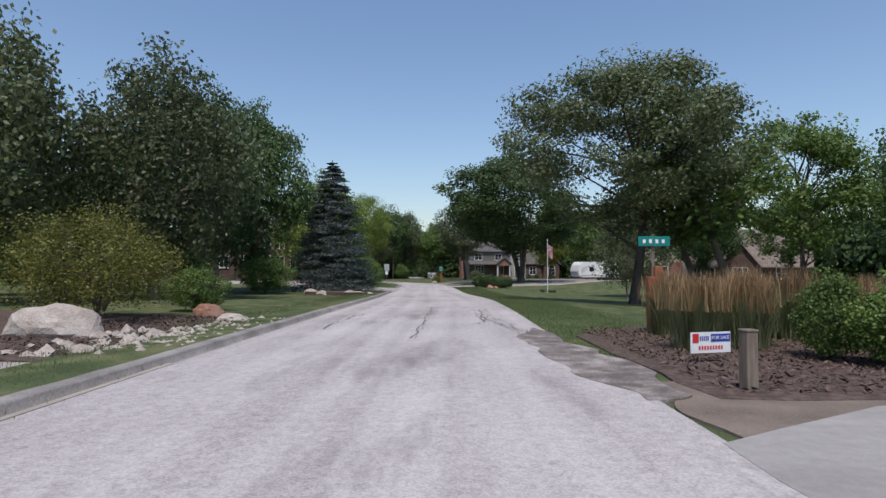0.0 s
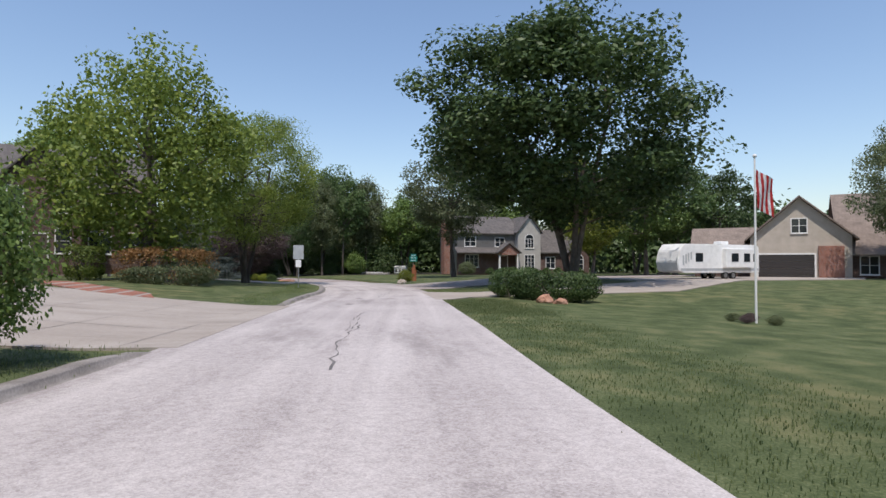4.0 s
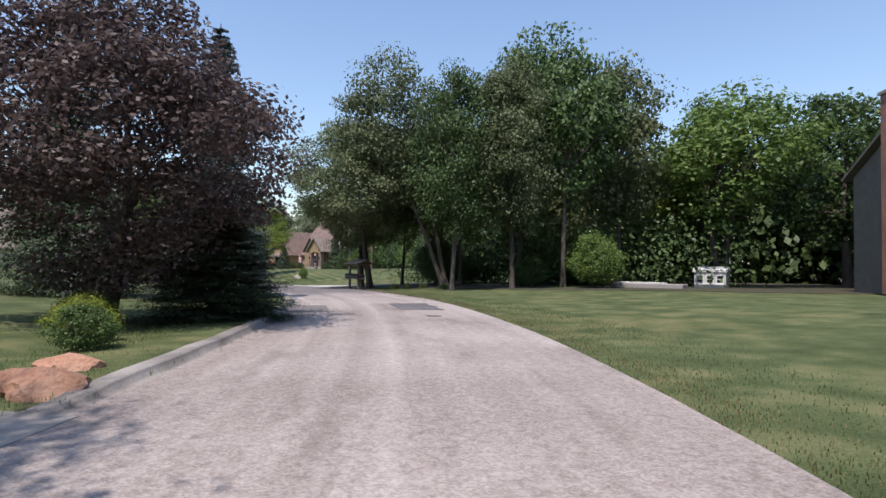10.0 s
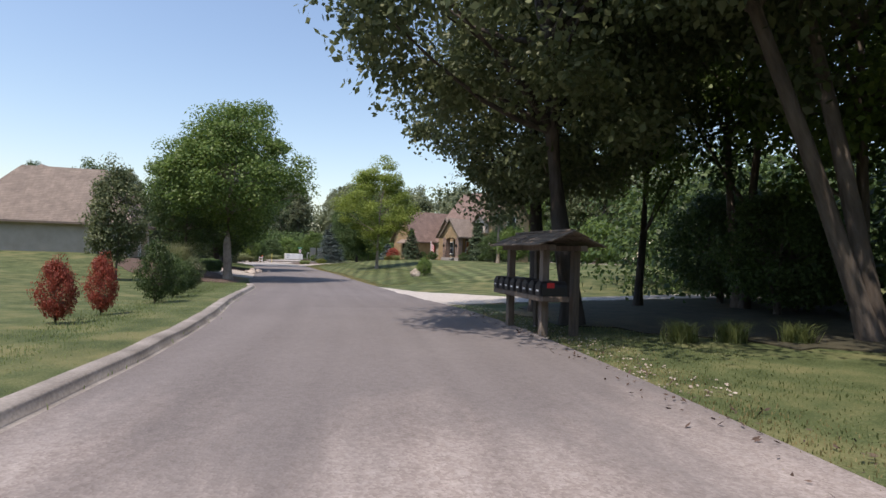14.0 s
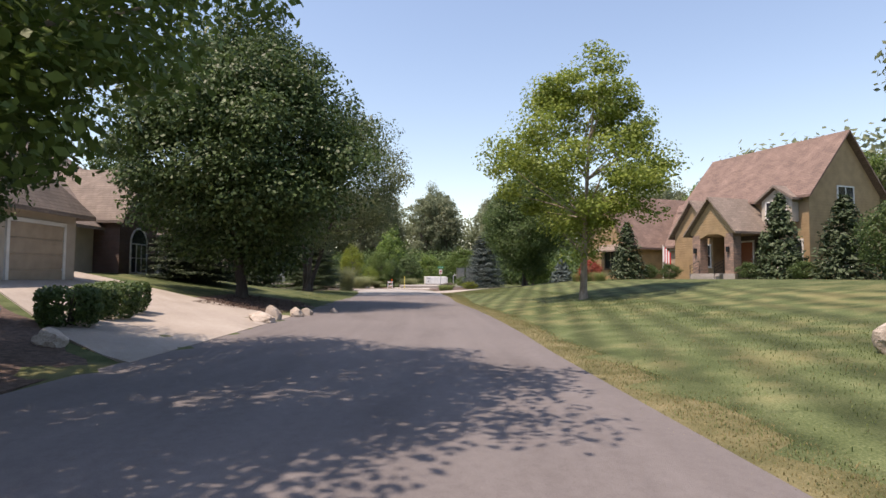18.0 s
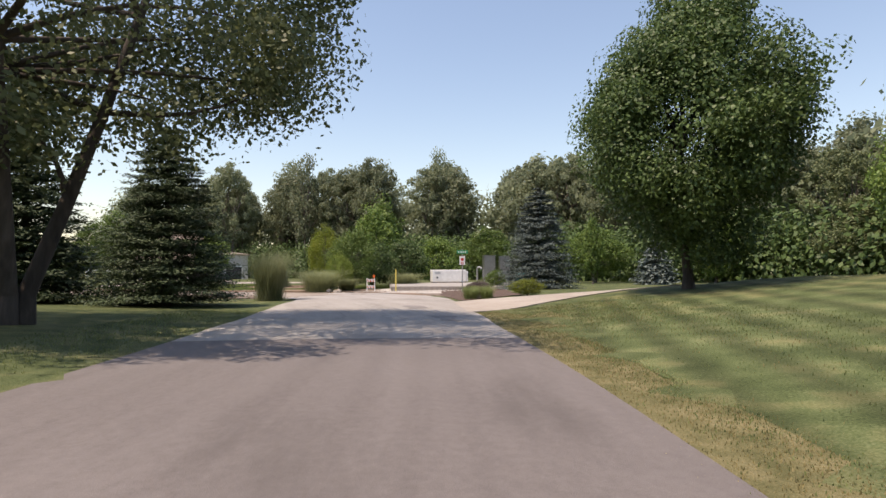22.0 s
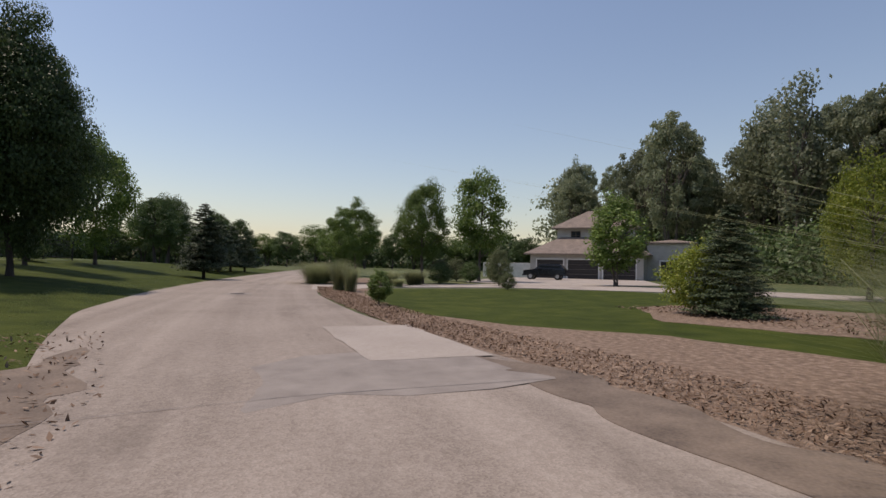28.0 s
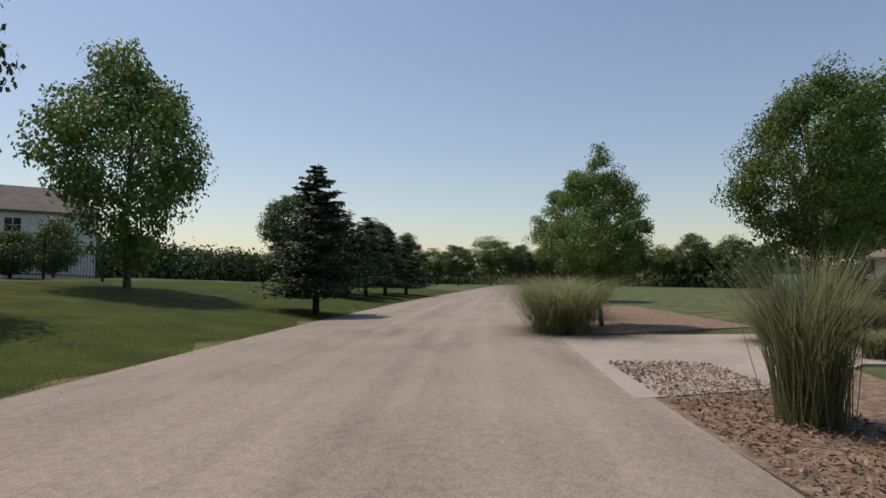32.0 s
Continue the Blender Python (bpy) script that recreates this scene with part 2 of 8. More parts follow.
def road_surface(name, stops, grain=70.0, blotch=0.35, tracks=0.25, wear=0.55, then=None, turns=(0, 1)):
    """A rolled road: stones, blotches, and long worn lanes along U. then: the colours that take over raggedly between two stations."""
    m, n, l = nodes_of(name)
    b = n["Principled BSDF"]
    b.inputs["Roughness"].default_value = 0.88
    b.inputs["Specular IOR Level"].default_value = 0.25
    tc, mp = n.new("ShaderNodeTexCoord"), n.new("ShaderNodeMapping")
    mp.inputs["Scale"].default_value = (0.03, 1.5, 1)
    l.new(tc.outputs["UV"], mp.inputs[0])
    lane, blot, stone = (n.new("ShaderNodeTexNoise") for _ in range(3))
    lane.inputs["Scale"].default_value, lane.inputs["Detail"].default_value = 1.0, 5
    blot.inputs["Scale"].default_value, blot.inputs["Detail"].default_value = blotch, 8
    vor = n.new("ShaderNodeTexVoronoi")
    vor.inputs["Scale"].default_value = grain
    l.new(mp.outputs[0], lane.inputs["Vector"]), l.new(tc.outputs["Object"], blot.inputs["Vector"])
    l.new(tc.outputs["Object"], vor.inputs["Vector"])
    stone.inputs["Scale"].default_value, stone.inputs["Detail"].default_value = 9.0, 6
    l.new(tc.outputs["Object"], stone.inputs["Vector"])
    m1, m2, m3 = (n.new("ShaderNodeMix") for _ in range(3))
    m1.inputs[0].default_value, m2.inputs[0].default_value, m3.inputs[0].default_value = tracks + 0.25, 0.3, 0.16
    l.new(blot.outputs["Fac"], m1.inputs[2]), l.new(lane.outputs["Fac"], m1.inputs[3])
    l.new(m1.outputs[0], m2.inputs[2]), l.new(stone.outputs["Fac"], m2.inputs[3])
    sep = n.new("ShaderNodeSeparateColor")
    l.new(vor.outputs["Color"], sep.inputs[0])
    l.new(m2.outputs[0], m3.inputs[2]), l.new(sep.outputs[0], m3.inputs[3])
    r = ramp(n, stops)
    l.new(m3.outputs[0], r.inputs[0])
    mp2, spots = n.new("ShaderNodeMapping"), n.new("ShaderNodeTexNoise")
    mp2.inputs["Scale"].default_value = (0.16, 0.55, 1)
    spots.inputs["Scale"].default_value, spots.inputs["Detail"].default_value, spots.inputs["Roughness"].default_value = 1.0, 9, 0.68
    l.new(tc.outputs["UV"], mp2.inputs[0]), l.new(mp2.outputs[0], spots.inputs["Vector"])
    worn = ramp(n, [(0.53, (0, 0, 0)), (0.70, (wear, wear, wear))])
    l.new(spots.outputs["Fac"], worn.inputs[0])
    mw = n.new("ShaderNodeMix")
    mw.data_type = "RGBA"
    l.new(worn.outputs[0], mw.inputs[0]), l.new(r.outputs[0], mw.inputs[6])
    mw.inputs[7].default_value = (*[v * 0.9 for v in stops[0][1]], 1)
    out = mw.outputs[2]
    if then:
        sx, mr, ma, lim = n.new("ShaderNodeSeparateXYZ"), n.new("ShaderNodeMapRange"), n.new("ShaderNodeMath"), n.new("ShaderNodeClamp")
        mr.clamp = False
        mr.inputs[1].default_value, mr.inputs[2].default_value = turns
        mr.inputs[3].default_value, mr.inputs[4].default_value = -1.9, 1.5
        ma.operation, ma.inputs[2].default_value = "MULTIPLY_ADD", 0.0
        ma.inputs[1].default_value = 2.4
        l.new(tc.outputs["UV"], sx.inputs[0]), l.new(sx.outputs[0], mr.inputs[0])
        l.new(spots.outputs["Fac"], ma.inputs[0]), l.new(mr.outputs[0], ma.inputs[2]), l.new(ma.outputs[0], lim.inputs[0])
        r2, mt = ramp(n, then), n.new("ShaderNodeMix")
        mt.data_type = "RGBA"
        l.new(m3.outputs[0], r2.inputs[0]), l.new(lim.outputs[0], mt.inputs[0]), l.new(out, mt.inputs[6]), l.new(r2.outputs[0], mt.inputs[7])
        out = mt.outputs[2]
    l.new(out, b.inputs["Base Color"])
    bp = n.new("ShaderNodeBump")
    bp.inputs["Strength"].default_value, bp.inputs["Distance"].default_value = 0.35, 0.01
    l.new(vor.outputs["Distance"], bp.inputs["Height"]), l.new(bp.outputs[0], b.inputs["Normal"])
    return m


LAWN = lawn_surface("lawn grass", dry=0.4)
LAWN_DRY = surface("straw turf at the road edge", [(0.32, (0.07, 0.078, 0.032)), (0.5, (0.165, 0.15, 0.074)), (0.68, (0.27, 0.23, 0.13))], 2.2, 50, 0.95, 0.9, relief=0.03)
LAWN_STRIPED = lawn_surface("mown lawn in stripes", 0.26, -40, 0.5)
# Darker and more saturated than the other lawns.
LAWN_RICH = surface("darker deep green turf", [(0.3, (0.022, 0.033, 0.005)), (0.5, (0.045, 0.062, 0.010)), (0.75, (0.085, 0.10, 0.02))], 1.1, 38, 0.9, 0.7, relief=0.03)
for m_ in (LAWN_RICH, LAWN_DRY):
    m_.node_tree.nodes["Principled BSDF"].inputs["Specular IOR Level"].default_value = 0.12
CHIP = road_surface("pale chip seal", [(0.28, (0.20, 0.172, 0.165)), (0.48, (0.40, 0.36, 0.345)), (0.72, (0.60, 0.555, 0.53))], 60, 0.3, 0.3, 0.75)
CHIP_BROWN = road_surface("brownish worn chip seal", [(0.28, (0.14, 0.112, 0.10)), (0.48, (0.30, 0.255, 0.235)), (0.72, (0.50, 0.45, 0.42))], 45, 0.4, 0.35, 0.8, [(0.2, (0.10, 0.088, 0.086)), (0.5, (0.165, 0.148, 0.145)), (0.8, (0.23, 0.21, 0.205))], (124, 138))
CHIP_WARM = road_surface("dusty chip seal", [(0.25, (0.14, 0.113, 0.092)), (0.48, (0.275, 0.232, 0.196)), (0.75, (0.41, 0.355, 0.305))], 55, 0.45, 0.35)
ASPHALT = road_surface("grey asphalt", [(0.2, (0.10, 0.088, 0.086)), (0.5, (0.165, 0.148, 0.145)), (0.8, (0.23, 0.21, 0.205))], 140, 0.25, 0.35)
ASPHALT_DARK = road_surface("dark asphalt", [(0.2, (0.07, 0.065, 0.07)), (0.5, (0.12, 0.11, 0.115)), (0.8, (0.3, 0.28, 0.28))], 90, 0.5, 0.2)
CONCRETE = road_surface("broom-finished concrete", [(0.2, (0.18, 0.163, 0.148)), (0.5, (0.325, 0.302, 0.28)), (0.8, (0.465, 0.44, 0.412))], 200, 0.45, 0.3)
DRIVE = road_surface("driveway concrete", [(0.2, (0.23, 0.197, 0.168)), (0.5, (0.36, 0.315, 0.275)), (0.8, (0.48, 0.44, 0.395))], 200, 0.5, 0.1)
KERB = surface("old kerb concrete", [(0.3, (0.13, 0.115, 0.10)), (0.5, (0.24, 0.215, 0.195)), (0.75, (0.40, 0.37, 0.34))], 1.2, 30, 0.9, 0.5)
TAR = surface("tar and crack filler", [(0.3, (0.09, 0.083, 0.078)), (0.7, (0.21, 0.19, 0.18))], 3, 30, 0.8, 0.3)
STAIN = surface("worn dark road patch", [(0.3, (0.14, 0.125, 0.12)), (0.7, (0.27, 0.245, 0.235))], 1.5, 40, 0.9, 0.4)
MULCH = surface("brown bark mulch", [(0.3, (0.03, 0.02, 0.015)), (0.5, (0.10, 0.065, 0.05)), (0.75, (0.22, 0.15, 0.12))], 9, 45, 0.95, 1.0, relief=0.03)
CHIPS = surface("wood chip mulch", [(0.3, (0.08, 0.05, 0.035)), (0.5, (0.21, 0.145, 0.10)), (0.75, (0.42, 0.32, 0.24))], 8, 40, 0.95, 1.0, relief=0.03)
SOIL = surface("dry soil and road dust", [(0.3, (0.085, 0.063, 0.048)), (0.7, (0.25, 0.195, 0.15))], 1.5, 30, 0.95, 0.5)
GRAVEL = surface("white gravel", [(0.3, (0.28, 0.25, 0.22)), (0.7, (0.62, 0.58, 0.54))], 12, 40, 0.9, 1.0, relief=0.03)
ROCK = surface("pale boulder stone", [(0.25, (0.20, 0.16, 0.13)), (0.5, (0.40, 0.34, 0.29)), (0.8, (0.60, 0.55, 0.50))], 2.5, 22, 0.9, 0.8, relief=0.03, jitter=0.2)
ROCK_RED = surface("rusty sandstone", [(0.25, (0.18, 0.08, 0.05)), (0.5, (0.38, 0.20, 0.13)), (0.8, (0.52, 0.36, 0.28))], 2.5, 22, 0.9, 0.8, relief=0.03, jitter=0.2)
BARK = surface("grey brown bark", [(0.3, (0.055, 0.042, 0.034)), (0.5, (0.13, 0.105, 0.085)), (0.75, (0.24, 0.20, 0.17))], 3, 16, 0.95, 1.0, stretch=(1, 1, 0.25), relief=0.04)
BARK_DARK = surface("dark bark", [(0.3, (0.03, 0.024, 0.02)), (0.5, (0.07, 0.056, 0.046)), (0.75, (0.14, 0.115, 0.10))], 3, 16, 0.95, 1.0, stretch=(1, 1, 0.25), relief=0.04)
BARK_PALE = surface("pale peeling bark", [(0.3, (0.14, 0.105, 0.08)), (0.5, (0.30, 0.24, 0.185)), (0.75, (0.50, 0.43, 0.36))], 4, 14, 0.9, 0.8, stretch=(1, 1, 0.4), relief=0.03)
LEAF = leaf_surface("mid green leaves", (0.057, 0.092, 0.024), (0.118, 0.186, 0.044), (0.223, 0.295, 0.070))
LEAF_DARK = leaf_surface("dark green leaves", (0.033, 0.059, 0.022), (0.070, 0.114, 0.036), (0.136, 0.198, 0.059), 0.3)
LEAF_GREY = leaf_surface("grey green leaves", (0.058, 0.078, 0.037), (0.125, 0.153, 0.070), (0.239, 0.255, 0.129))
# Distance haze is painted into these far leaves as a paler colour.
LEAF_FAR = leaf_surface("grey green cottonwood leaves paled for distance haze", (0.14, 0.165, 0.09), (0.205, 0.235, 0.14), (0.29, 0.315, 0.20), 0.5)
LEAF_YELLOW = leaf_surface("yellow green leaves", (0.087, 0.120, 0.021), (0.202, 0.248, 0.038), (0.385, 0.367, 0.061), 0.4)
LEAF_LIME = leaf_surface("light green leaves", (0.075, 0.108, 0.024), (0.155, 0.212, 0.042), (0.30, 0.33, 0.068), 0.4)
LEAF_BRONZE = leaf_surface("bronze clipped leaves", (0.10, 0.055, 0.02), (0.27, 0.14, 0.05), (0.42, 0.25, 0.09), 0.3)
LEAF_BIRCH = leaf_surface("light birch leaves", (0.105, 0.14, 0.028), (0.21, 0.27, 0.052), (0.36, 0.40, 0.10), 0.4)
LEAF_PURPLE = leaf_surface("purple leaves", (0.052, 0.036, 0.034), (0.14, 0.098, 0.092), (0.27, 0.21, 0.195), 0.35)
LEAF_RED = leaf_surface("red leaves and flowers", (0.105, 0.045, 0.027), (0.300, 0.068, 0.045), (0.540, 0.135, 0.090), 0.35)
LEAF_OCHRE = leaf_surface("golden green sprays", (0.062, 0.074, 0.018), (0.150, 0.155, 0.036), (0.29, 0.26, 0.066), 0.4)
NEEDLE = leaf_surface("dark green needles", (0.027, 0.043, 0.022), (0.058, 0.086, 0.041), (0.112, 0.146, 0.075), 0.12, 0.6)
NEEDLE_BLUE = leaf_surface("blue grey needles", (0.038, 0.054, 0.051), (0.090, 0.118, 0.109), (0.190, 0.228, 0.210), 0.12, 0.6)
REED = leaf_surface("tall green grass", (0.12, 0.14, 0.065), (0.235, 0.265, 0.135), (0.40, 0.41, 0.24), 0.5)
PLUME = leaf_surface("tan feather grass", (0.150, 0.087, 0.042), (0.375, 0.239, 0.119), (0.630, 0.450, 0.252), 0.4)
BLADE = leaf_surface("grass blades", (0.12, 0.155, 0.055), (0.20, 0.245, 0.095), (0.30, 0.335, 0.15), 0.6)
BLADE_DRY = leaf_surface("straw grass blades", (0.18, 0.15, 0.065), (0.31, 0.26, 0.125), (0.44, 0.37, 0.20), 0.5)
BRICK = masonry("brown brick", (0.13, 0.06, 0.045), (0.085, 0.045, 0.036), (0.16, 0.14, 0.125))
BRICK_RED = masonry("red brick", (0.30, 0.11, 0.065), (0.23, 0.085, 0.055), (0.3, 0.27, 0.24))
STONE = masonry("mixed ledge stone", (0.34, 0.22, 0.17), (0.21, 0.15, 0.125), (0.13, 0.115, 0.1), 0.32, 0.11)
SIDING_TAN = siding("tan lap siding", (0.42, 0.29, 0.165), 0.18)
SIDING_GREY = siding("grey lap siding", (0.17, 0.165, 0.155))
SIDING_WHITE = siding("white lap siding", (0.72, 0.71, 0.69))
STUCCO = surface("cream stucco", [(0.3, (0.38, 0.33, 0.27)), (0.7, (0.52, 0.46, 0.39))], 1.5, 50, 0.9, 0.3)
STUCCO_GREY = surface("grey beige stucco", [(0.3, (0.34, 0.32, 0.29)), (0.7, (0.47, 0.45, 0.41))], 1.5, 50, 0.9, 0.3)
ROOF = masonry("grey shingles", (0.13, 0.115, 0.105), (0.095, 0.085, 0.08), (0.05, 0.045, 0.04), 0.30, 0.14)
ROOF_RED = masonry("red brown shingles", (0.215, 0.145, 0.118), (0.168, 0.113, 0.094), (0.10, 0.068, 0.058), 0.30, 0.14)
ROOF_TAN = masonry("tan brown shingles", (0.24, 0.19, 0.155), (0.19, 0.15, 0.125), (0.11, 0.09, 0.075), 0.30, 0.14)
TRIM = plain("white trim paint", (0.72, 0.71, 0.68), 0.5)
TRIM_DARK = plain("brown trim paint", (0.10, 0.075, 0.06), 0.6)
WOOD_OLD = surface("weathered wood", [(0.3, (0.08, 0.06, 0.045)), (0.5, (0.17, 0.13, 0.10)), (0.75, (0.30, 0.25, 0.20))], 3, 22, 0.9, 0.7, stretch=(1, 1, 0.15))
CEDAR = surface("orange cedar timber", [(0.3, (0.22, 0.07, 0.03)), (0.7, (0.40, 0.15, 0.07))], 2, 22, 0.75, 0.5, stretch=(1, 1, 0.15))
STEEL = surface("galvanised steel", [(0.3, (0.34, 0.35, 0.36)), (0.7, (0.55, 0.56, 0.57))], 5, 60, 0.45, 0.1, 0.9)
STAINLESS = surface("brushed stainless cabinets", [(0.3, (0.30, 0.30, 0.30)), (0.7, (0.46, 0.46, 0.46))], 2, 60, 0.32, 0.06, 0.95)
BLACK = plain("black paint", (0.018, 0.018, 0.02), 0.45)
SIGN_GREEN = plain("green sign sheeting", (0.01, 0.26, 0.13), 0.4)
SIGN_TEAL = plain("teal sign sheeting", (0.0, 0.20, 0.17), 0.4)
SIGN_WHITE = plain("white sign sheeting", (0.78, 0.78, 0.78), 0.4)
SIGN_GREY = plain("bare sign back", (0.50, 0.52, 0.53), 0.45, 0.4)
SIGN_BLUE = plain("blue print", (0.03, 0.05, 0.30), 0.5)
RED = plain("red print", (0.55, 0.03, 0.03), 0.5)
ORANGE = plain("orange reflective paint", (0.80, 0.16, 0.03), 0.5)
YELLOW = plain("yellow marker", (0.62, 0.50, 0.12), 0.6)
WHITE = plain("white gel coat", (0.78, 0.78, 0.76), 0.35)
TEAL = plain("teal plastic", (0.02, 0.30, 0.32), 0.5)
RUBBER = plain("tyre rubber", (0.02, 0.02, 0.02), 0.8)
CAR_PAINT = plain("black car paint", (0.012, 0.014, 0.018), 0.2)
GLASS, gn, gl = nodes_of("window glass")
gn["Principled BSDF"].inputs["Base Color"].default_value = (0.02, 0.025, 0.03, 1)
gn["Principled BSDF"].inputs["Roughness"].default_value = 0.06
GARAGE_DARK = siding("dark garage door", (0.035, 0.03, 0.028), 0.5)
GARAGE_TAN = siding("tan garage door", (0.40, 0.32, 0.24), 0.5)

# ---- mesh helpers ----
def part(name, bm, material, parent=None, label=""):
    """Links a bmesh as one mesh object, under a thing or part where one is given."""
    me = bpy.data.meshes.new(name)
    bm.to_mesh(me)
    bm.free()
    me.materials.append(material)
    ob = new(name, me)
    if parent is not None:
        ob.parent = parent
    if label:
        ob["label"] = label
    return ob


def mesh_part(name, verts, faces, material, parent=None, label="", smooth=False, uv=None):
    me = bpy.data.meshes.new(name)
    me.from_pydata(verts, [], faces)
    if uv is not None:
        layer = me.uv_layers.new(name="uv")
        ids = np.empty(len(me.loops), dtype=np.int32)
        me.loops.foreach_get("vertex_index", ids)
        layer.data.foreach_set("uv", np.asarray(uv, dtype=np.float32)[ids].ravel())
    if smooth:
        me.shade_smooth()
    me.materials.append(material)
    ob = new(name, me)
    if parent is not None:
        ob.parent = parent
    if label:
        ob["label"] = label
    return ob


def empty(name, x, y, z, turn=0.0, **tags):
    ob = new(name)
    ob.matrix_basis = pose(x, y, z, 0, 0, turn)
    return tagged(ob, **tags)


def box(bm, x0, x1, y0, y1, z0, z1, bevel=0.0, m=None):
    r = bmesh.ops.create_cube(bm, size=1, matrix=Matrix.LocRotScale(((x0 + x1) / 2, (y0 + y1) / 2, (z0 + z1) / 2), None, (x1 - x0, y1 - y0, z1 - z0)))
    vs = r["verts"]
    if bevel:
        es = {e for v in vs for e in v.link_edges}
        vs = bmesh.ops.bevel(bm, geom=list(es), offset=bevel, segments=1, affect="EDGES")["verts"]
    if m is not None:
        bmesh.ops.transform(bm, matrix=m, verts=list({v for v in vs}))
    return bm


def boxed(x0, x1, y0, y1, z0, z1, bevel=0.0, m=None):
    return box(bmesh.new(), x0, x1, y0, y1, z0, z1, bevel, m)


def rod(bm, a, b, r0, r1=None, sides=8):
    a, b = Vector(a), Vector(b)
    d = b - a
    q = d.to_track_quat("Z", "Y").to_matrix().to_4x4()
    bmesh.ops.create_cone(bm, cap_ends=True, segments=sides, radius1=r0, radius2=r0 if r1 is None else r1, depth=d.length,
                          matrix=Matrix.Translation((a + b) / 2) @ q)
    return bm


def prism(points, z0, z1, bm=None):
    """An upright prism over a flat outline."""
    bm = bm or bmesh.new()
    lo = [bm.verts.new((x, y, z0)) for x, y in points]
    hi = [bm.verts.new((x, y, z1)) for x, y in points]
    n = len(points)
    bm.faces.new(lo[::-1]), bm.faces.new(hi)
    for i in range(n):
        bm.faces.new((lo[i], lo[(i + 1) % n], hi[(i + 1) % n], hi[i]))
    return bm


# ---- the lie of the land ----
# Stations of the road's line: x, y, height.
LINE = [
    (-0.4, -60, -0.12), (0, -6, -0.12), (0.0, 3, -0.15), (0.1, 12, -0.23), (0.3, 21, -0.31), (0.3, 30, -0.45), (-0.1, 39, -0.69), (-0.4, 48, -0.91),
    (-0.6, 57, -1.01), (-0.7, 66, -1.12), (-1.0, 75, -1.21), (-2.8, 83.8, -1.30), (-5.8, 92.3, -1.39), (-9.0, 100.6, -1.47),
    (-13.1, 108.7, -1.57), (-17.9, 116.3, -1.67), (-23.7, 123.1, -1.80), (-29.8, 129.7, -1.94), (-36.5, 135.8, -2.19),
]
LINE += [
    (-43.1, 141.9, -2.42), (-50.0, 147.7, -2.51), (-56.9, 153.4, -2.57), (-64.1, 158.8, -2.61), (-71.5, 164.0, -2.66), (-78.6, 169.5, -2.71),
    (-86.0, 174.5, -2.76), (-94.3, 178.1, -2.86), (-102.9, 180.7, -2.94), (-111.6, 179.2, -3.01), (-119.8, 175.3, -3.05), (-128.0, 171.7, -3.06),
    (-136.4, 168.4, -3.05), (-150, 163.6, -3.05), (-172, 157, -3.02), (-205, 148, -3.0), (-280, 128, -2.9),
]


def smooth_line(points, step=1.0):
    p = np.array(points, float)
    p = np.vstack([2 * p[0] - p[1], p, 2 * p[-1] - p[-2]])
    out = []
    for i in range(1, len(p) - 2):
        n = max(2, int(np.linalg.norm(p[i + 1, :2] - p[i, :2]) / step))
        u = np.linspace(0, 1, n, endpoint=False)[:, None]
        a, b, c, d = p[i - 1], p[i], p[i + 1], p[i + 2]
        out.append(0.5 * (2 * b + (c - a) * u + (2 * a - 5 * b + 4 * c - d) * u**2 + (3 * b - a - 3 * c + d) * u**3))
    return np.vstack([*out, p[-2]])


TRACK = smooth_line(LINE, 1.5)
TS = np.r_[0, np.cumsum(np.hypot(*np.diff(TRACK[:, :2], axis=0).T))] - 60.0
TN = np.gradient(TRACK[:, :2], axis=0)
TN = np.stack([TN[:, 1], -TN[:, 0]], 1) / np.linalg.norm(TN, axis=1)[:, None]


def along(xy):
    """Station, offset to the right and road height for places, in rows."""
    xy = np.atleast_2d(np.asarray(xy, float))
    s, d, z = (np.empty(len(xy)) for _ in range(3))
    a, dv = TRACK[:-1, :2], np.diff(TRACK[:, :2], axis=0)
    ll = (dv**2).sum(1)
    for k in range(0, len(xy), 4000):
        q = xy[k:k + 4000]
        rel = q[:, None] - a[None]
        u = np.clip((rel * dv).sum(2) / ll, 0, 1)
        off = rel - u[..., None] * dv
        i = (off**2).sum(2).argmin(1)
        j = np.arange(len(q))
        n = np.stack([dv[i, 1], -dv[i, 0]], 1) / np.sqrt(ll[i])[:, None]
        s[k:k + 4000] = TS[i] + u[j, i] * np.sqrt(ll[i])
        sign = np.sign((off[j, i] * n).sum(1))
        d[k:k + 4000] = sign * np.linalg.norm(off[j, i], axis=1)
        z[k:k + 4000] = TRACK[i, 2] * (1 - u[j, i]) + TRACK[i + 1, 2] * u[j, i]
    return s, d, z


def table(rows):
    t = np.array(rows, float).T
    return lambda s: np.interp(s, t[0], t[1])


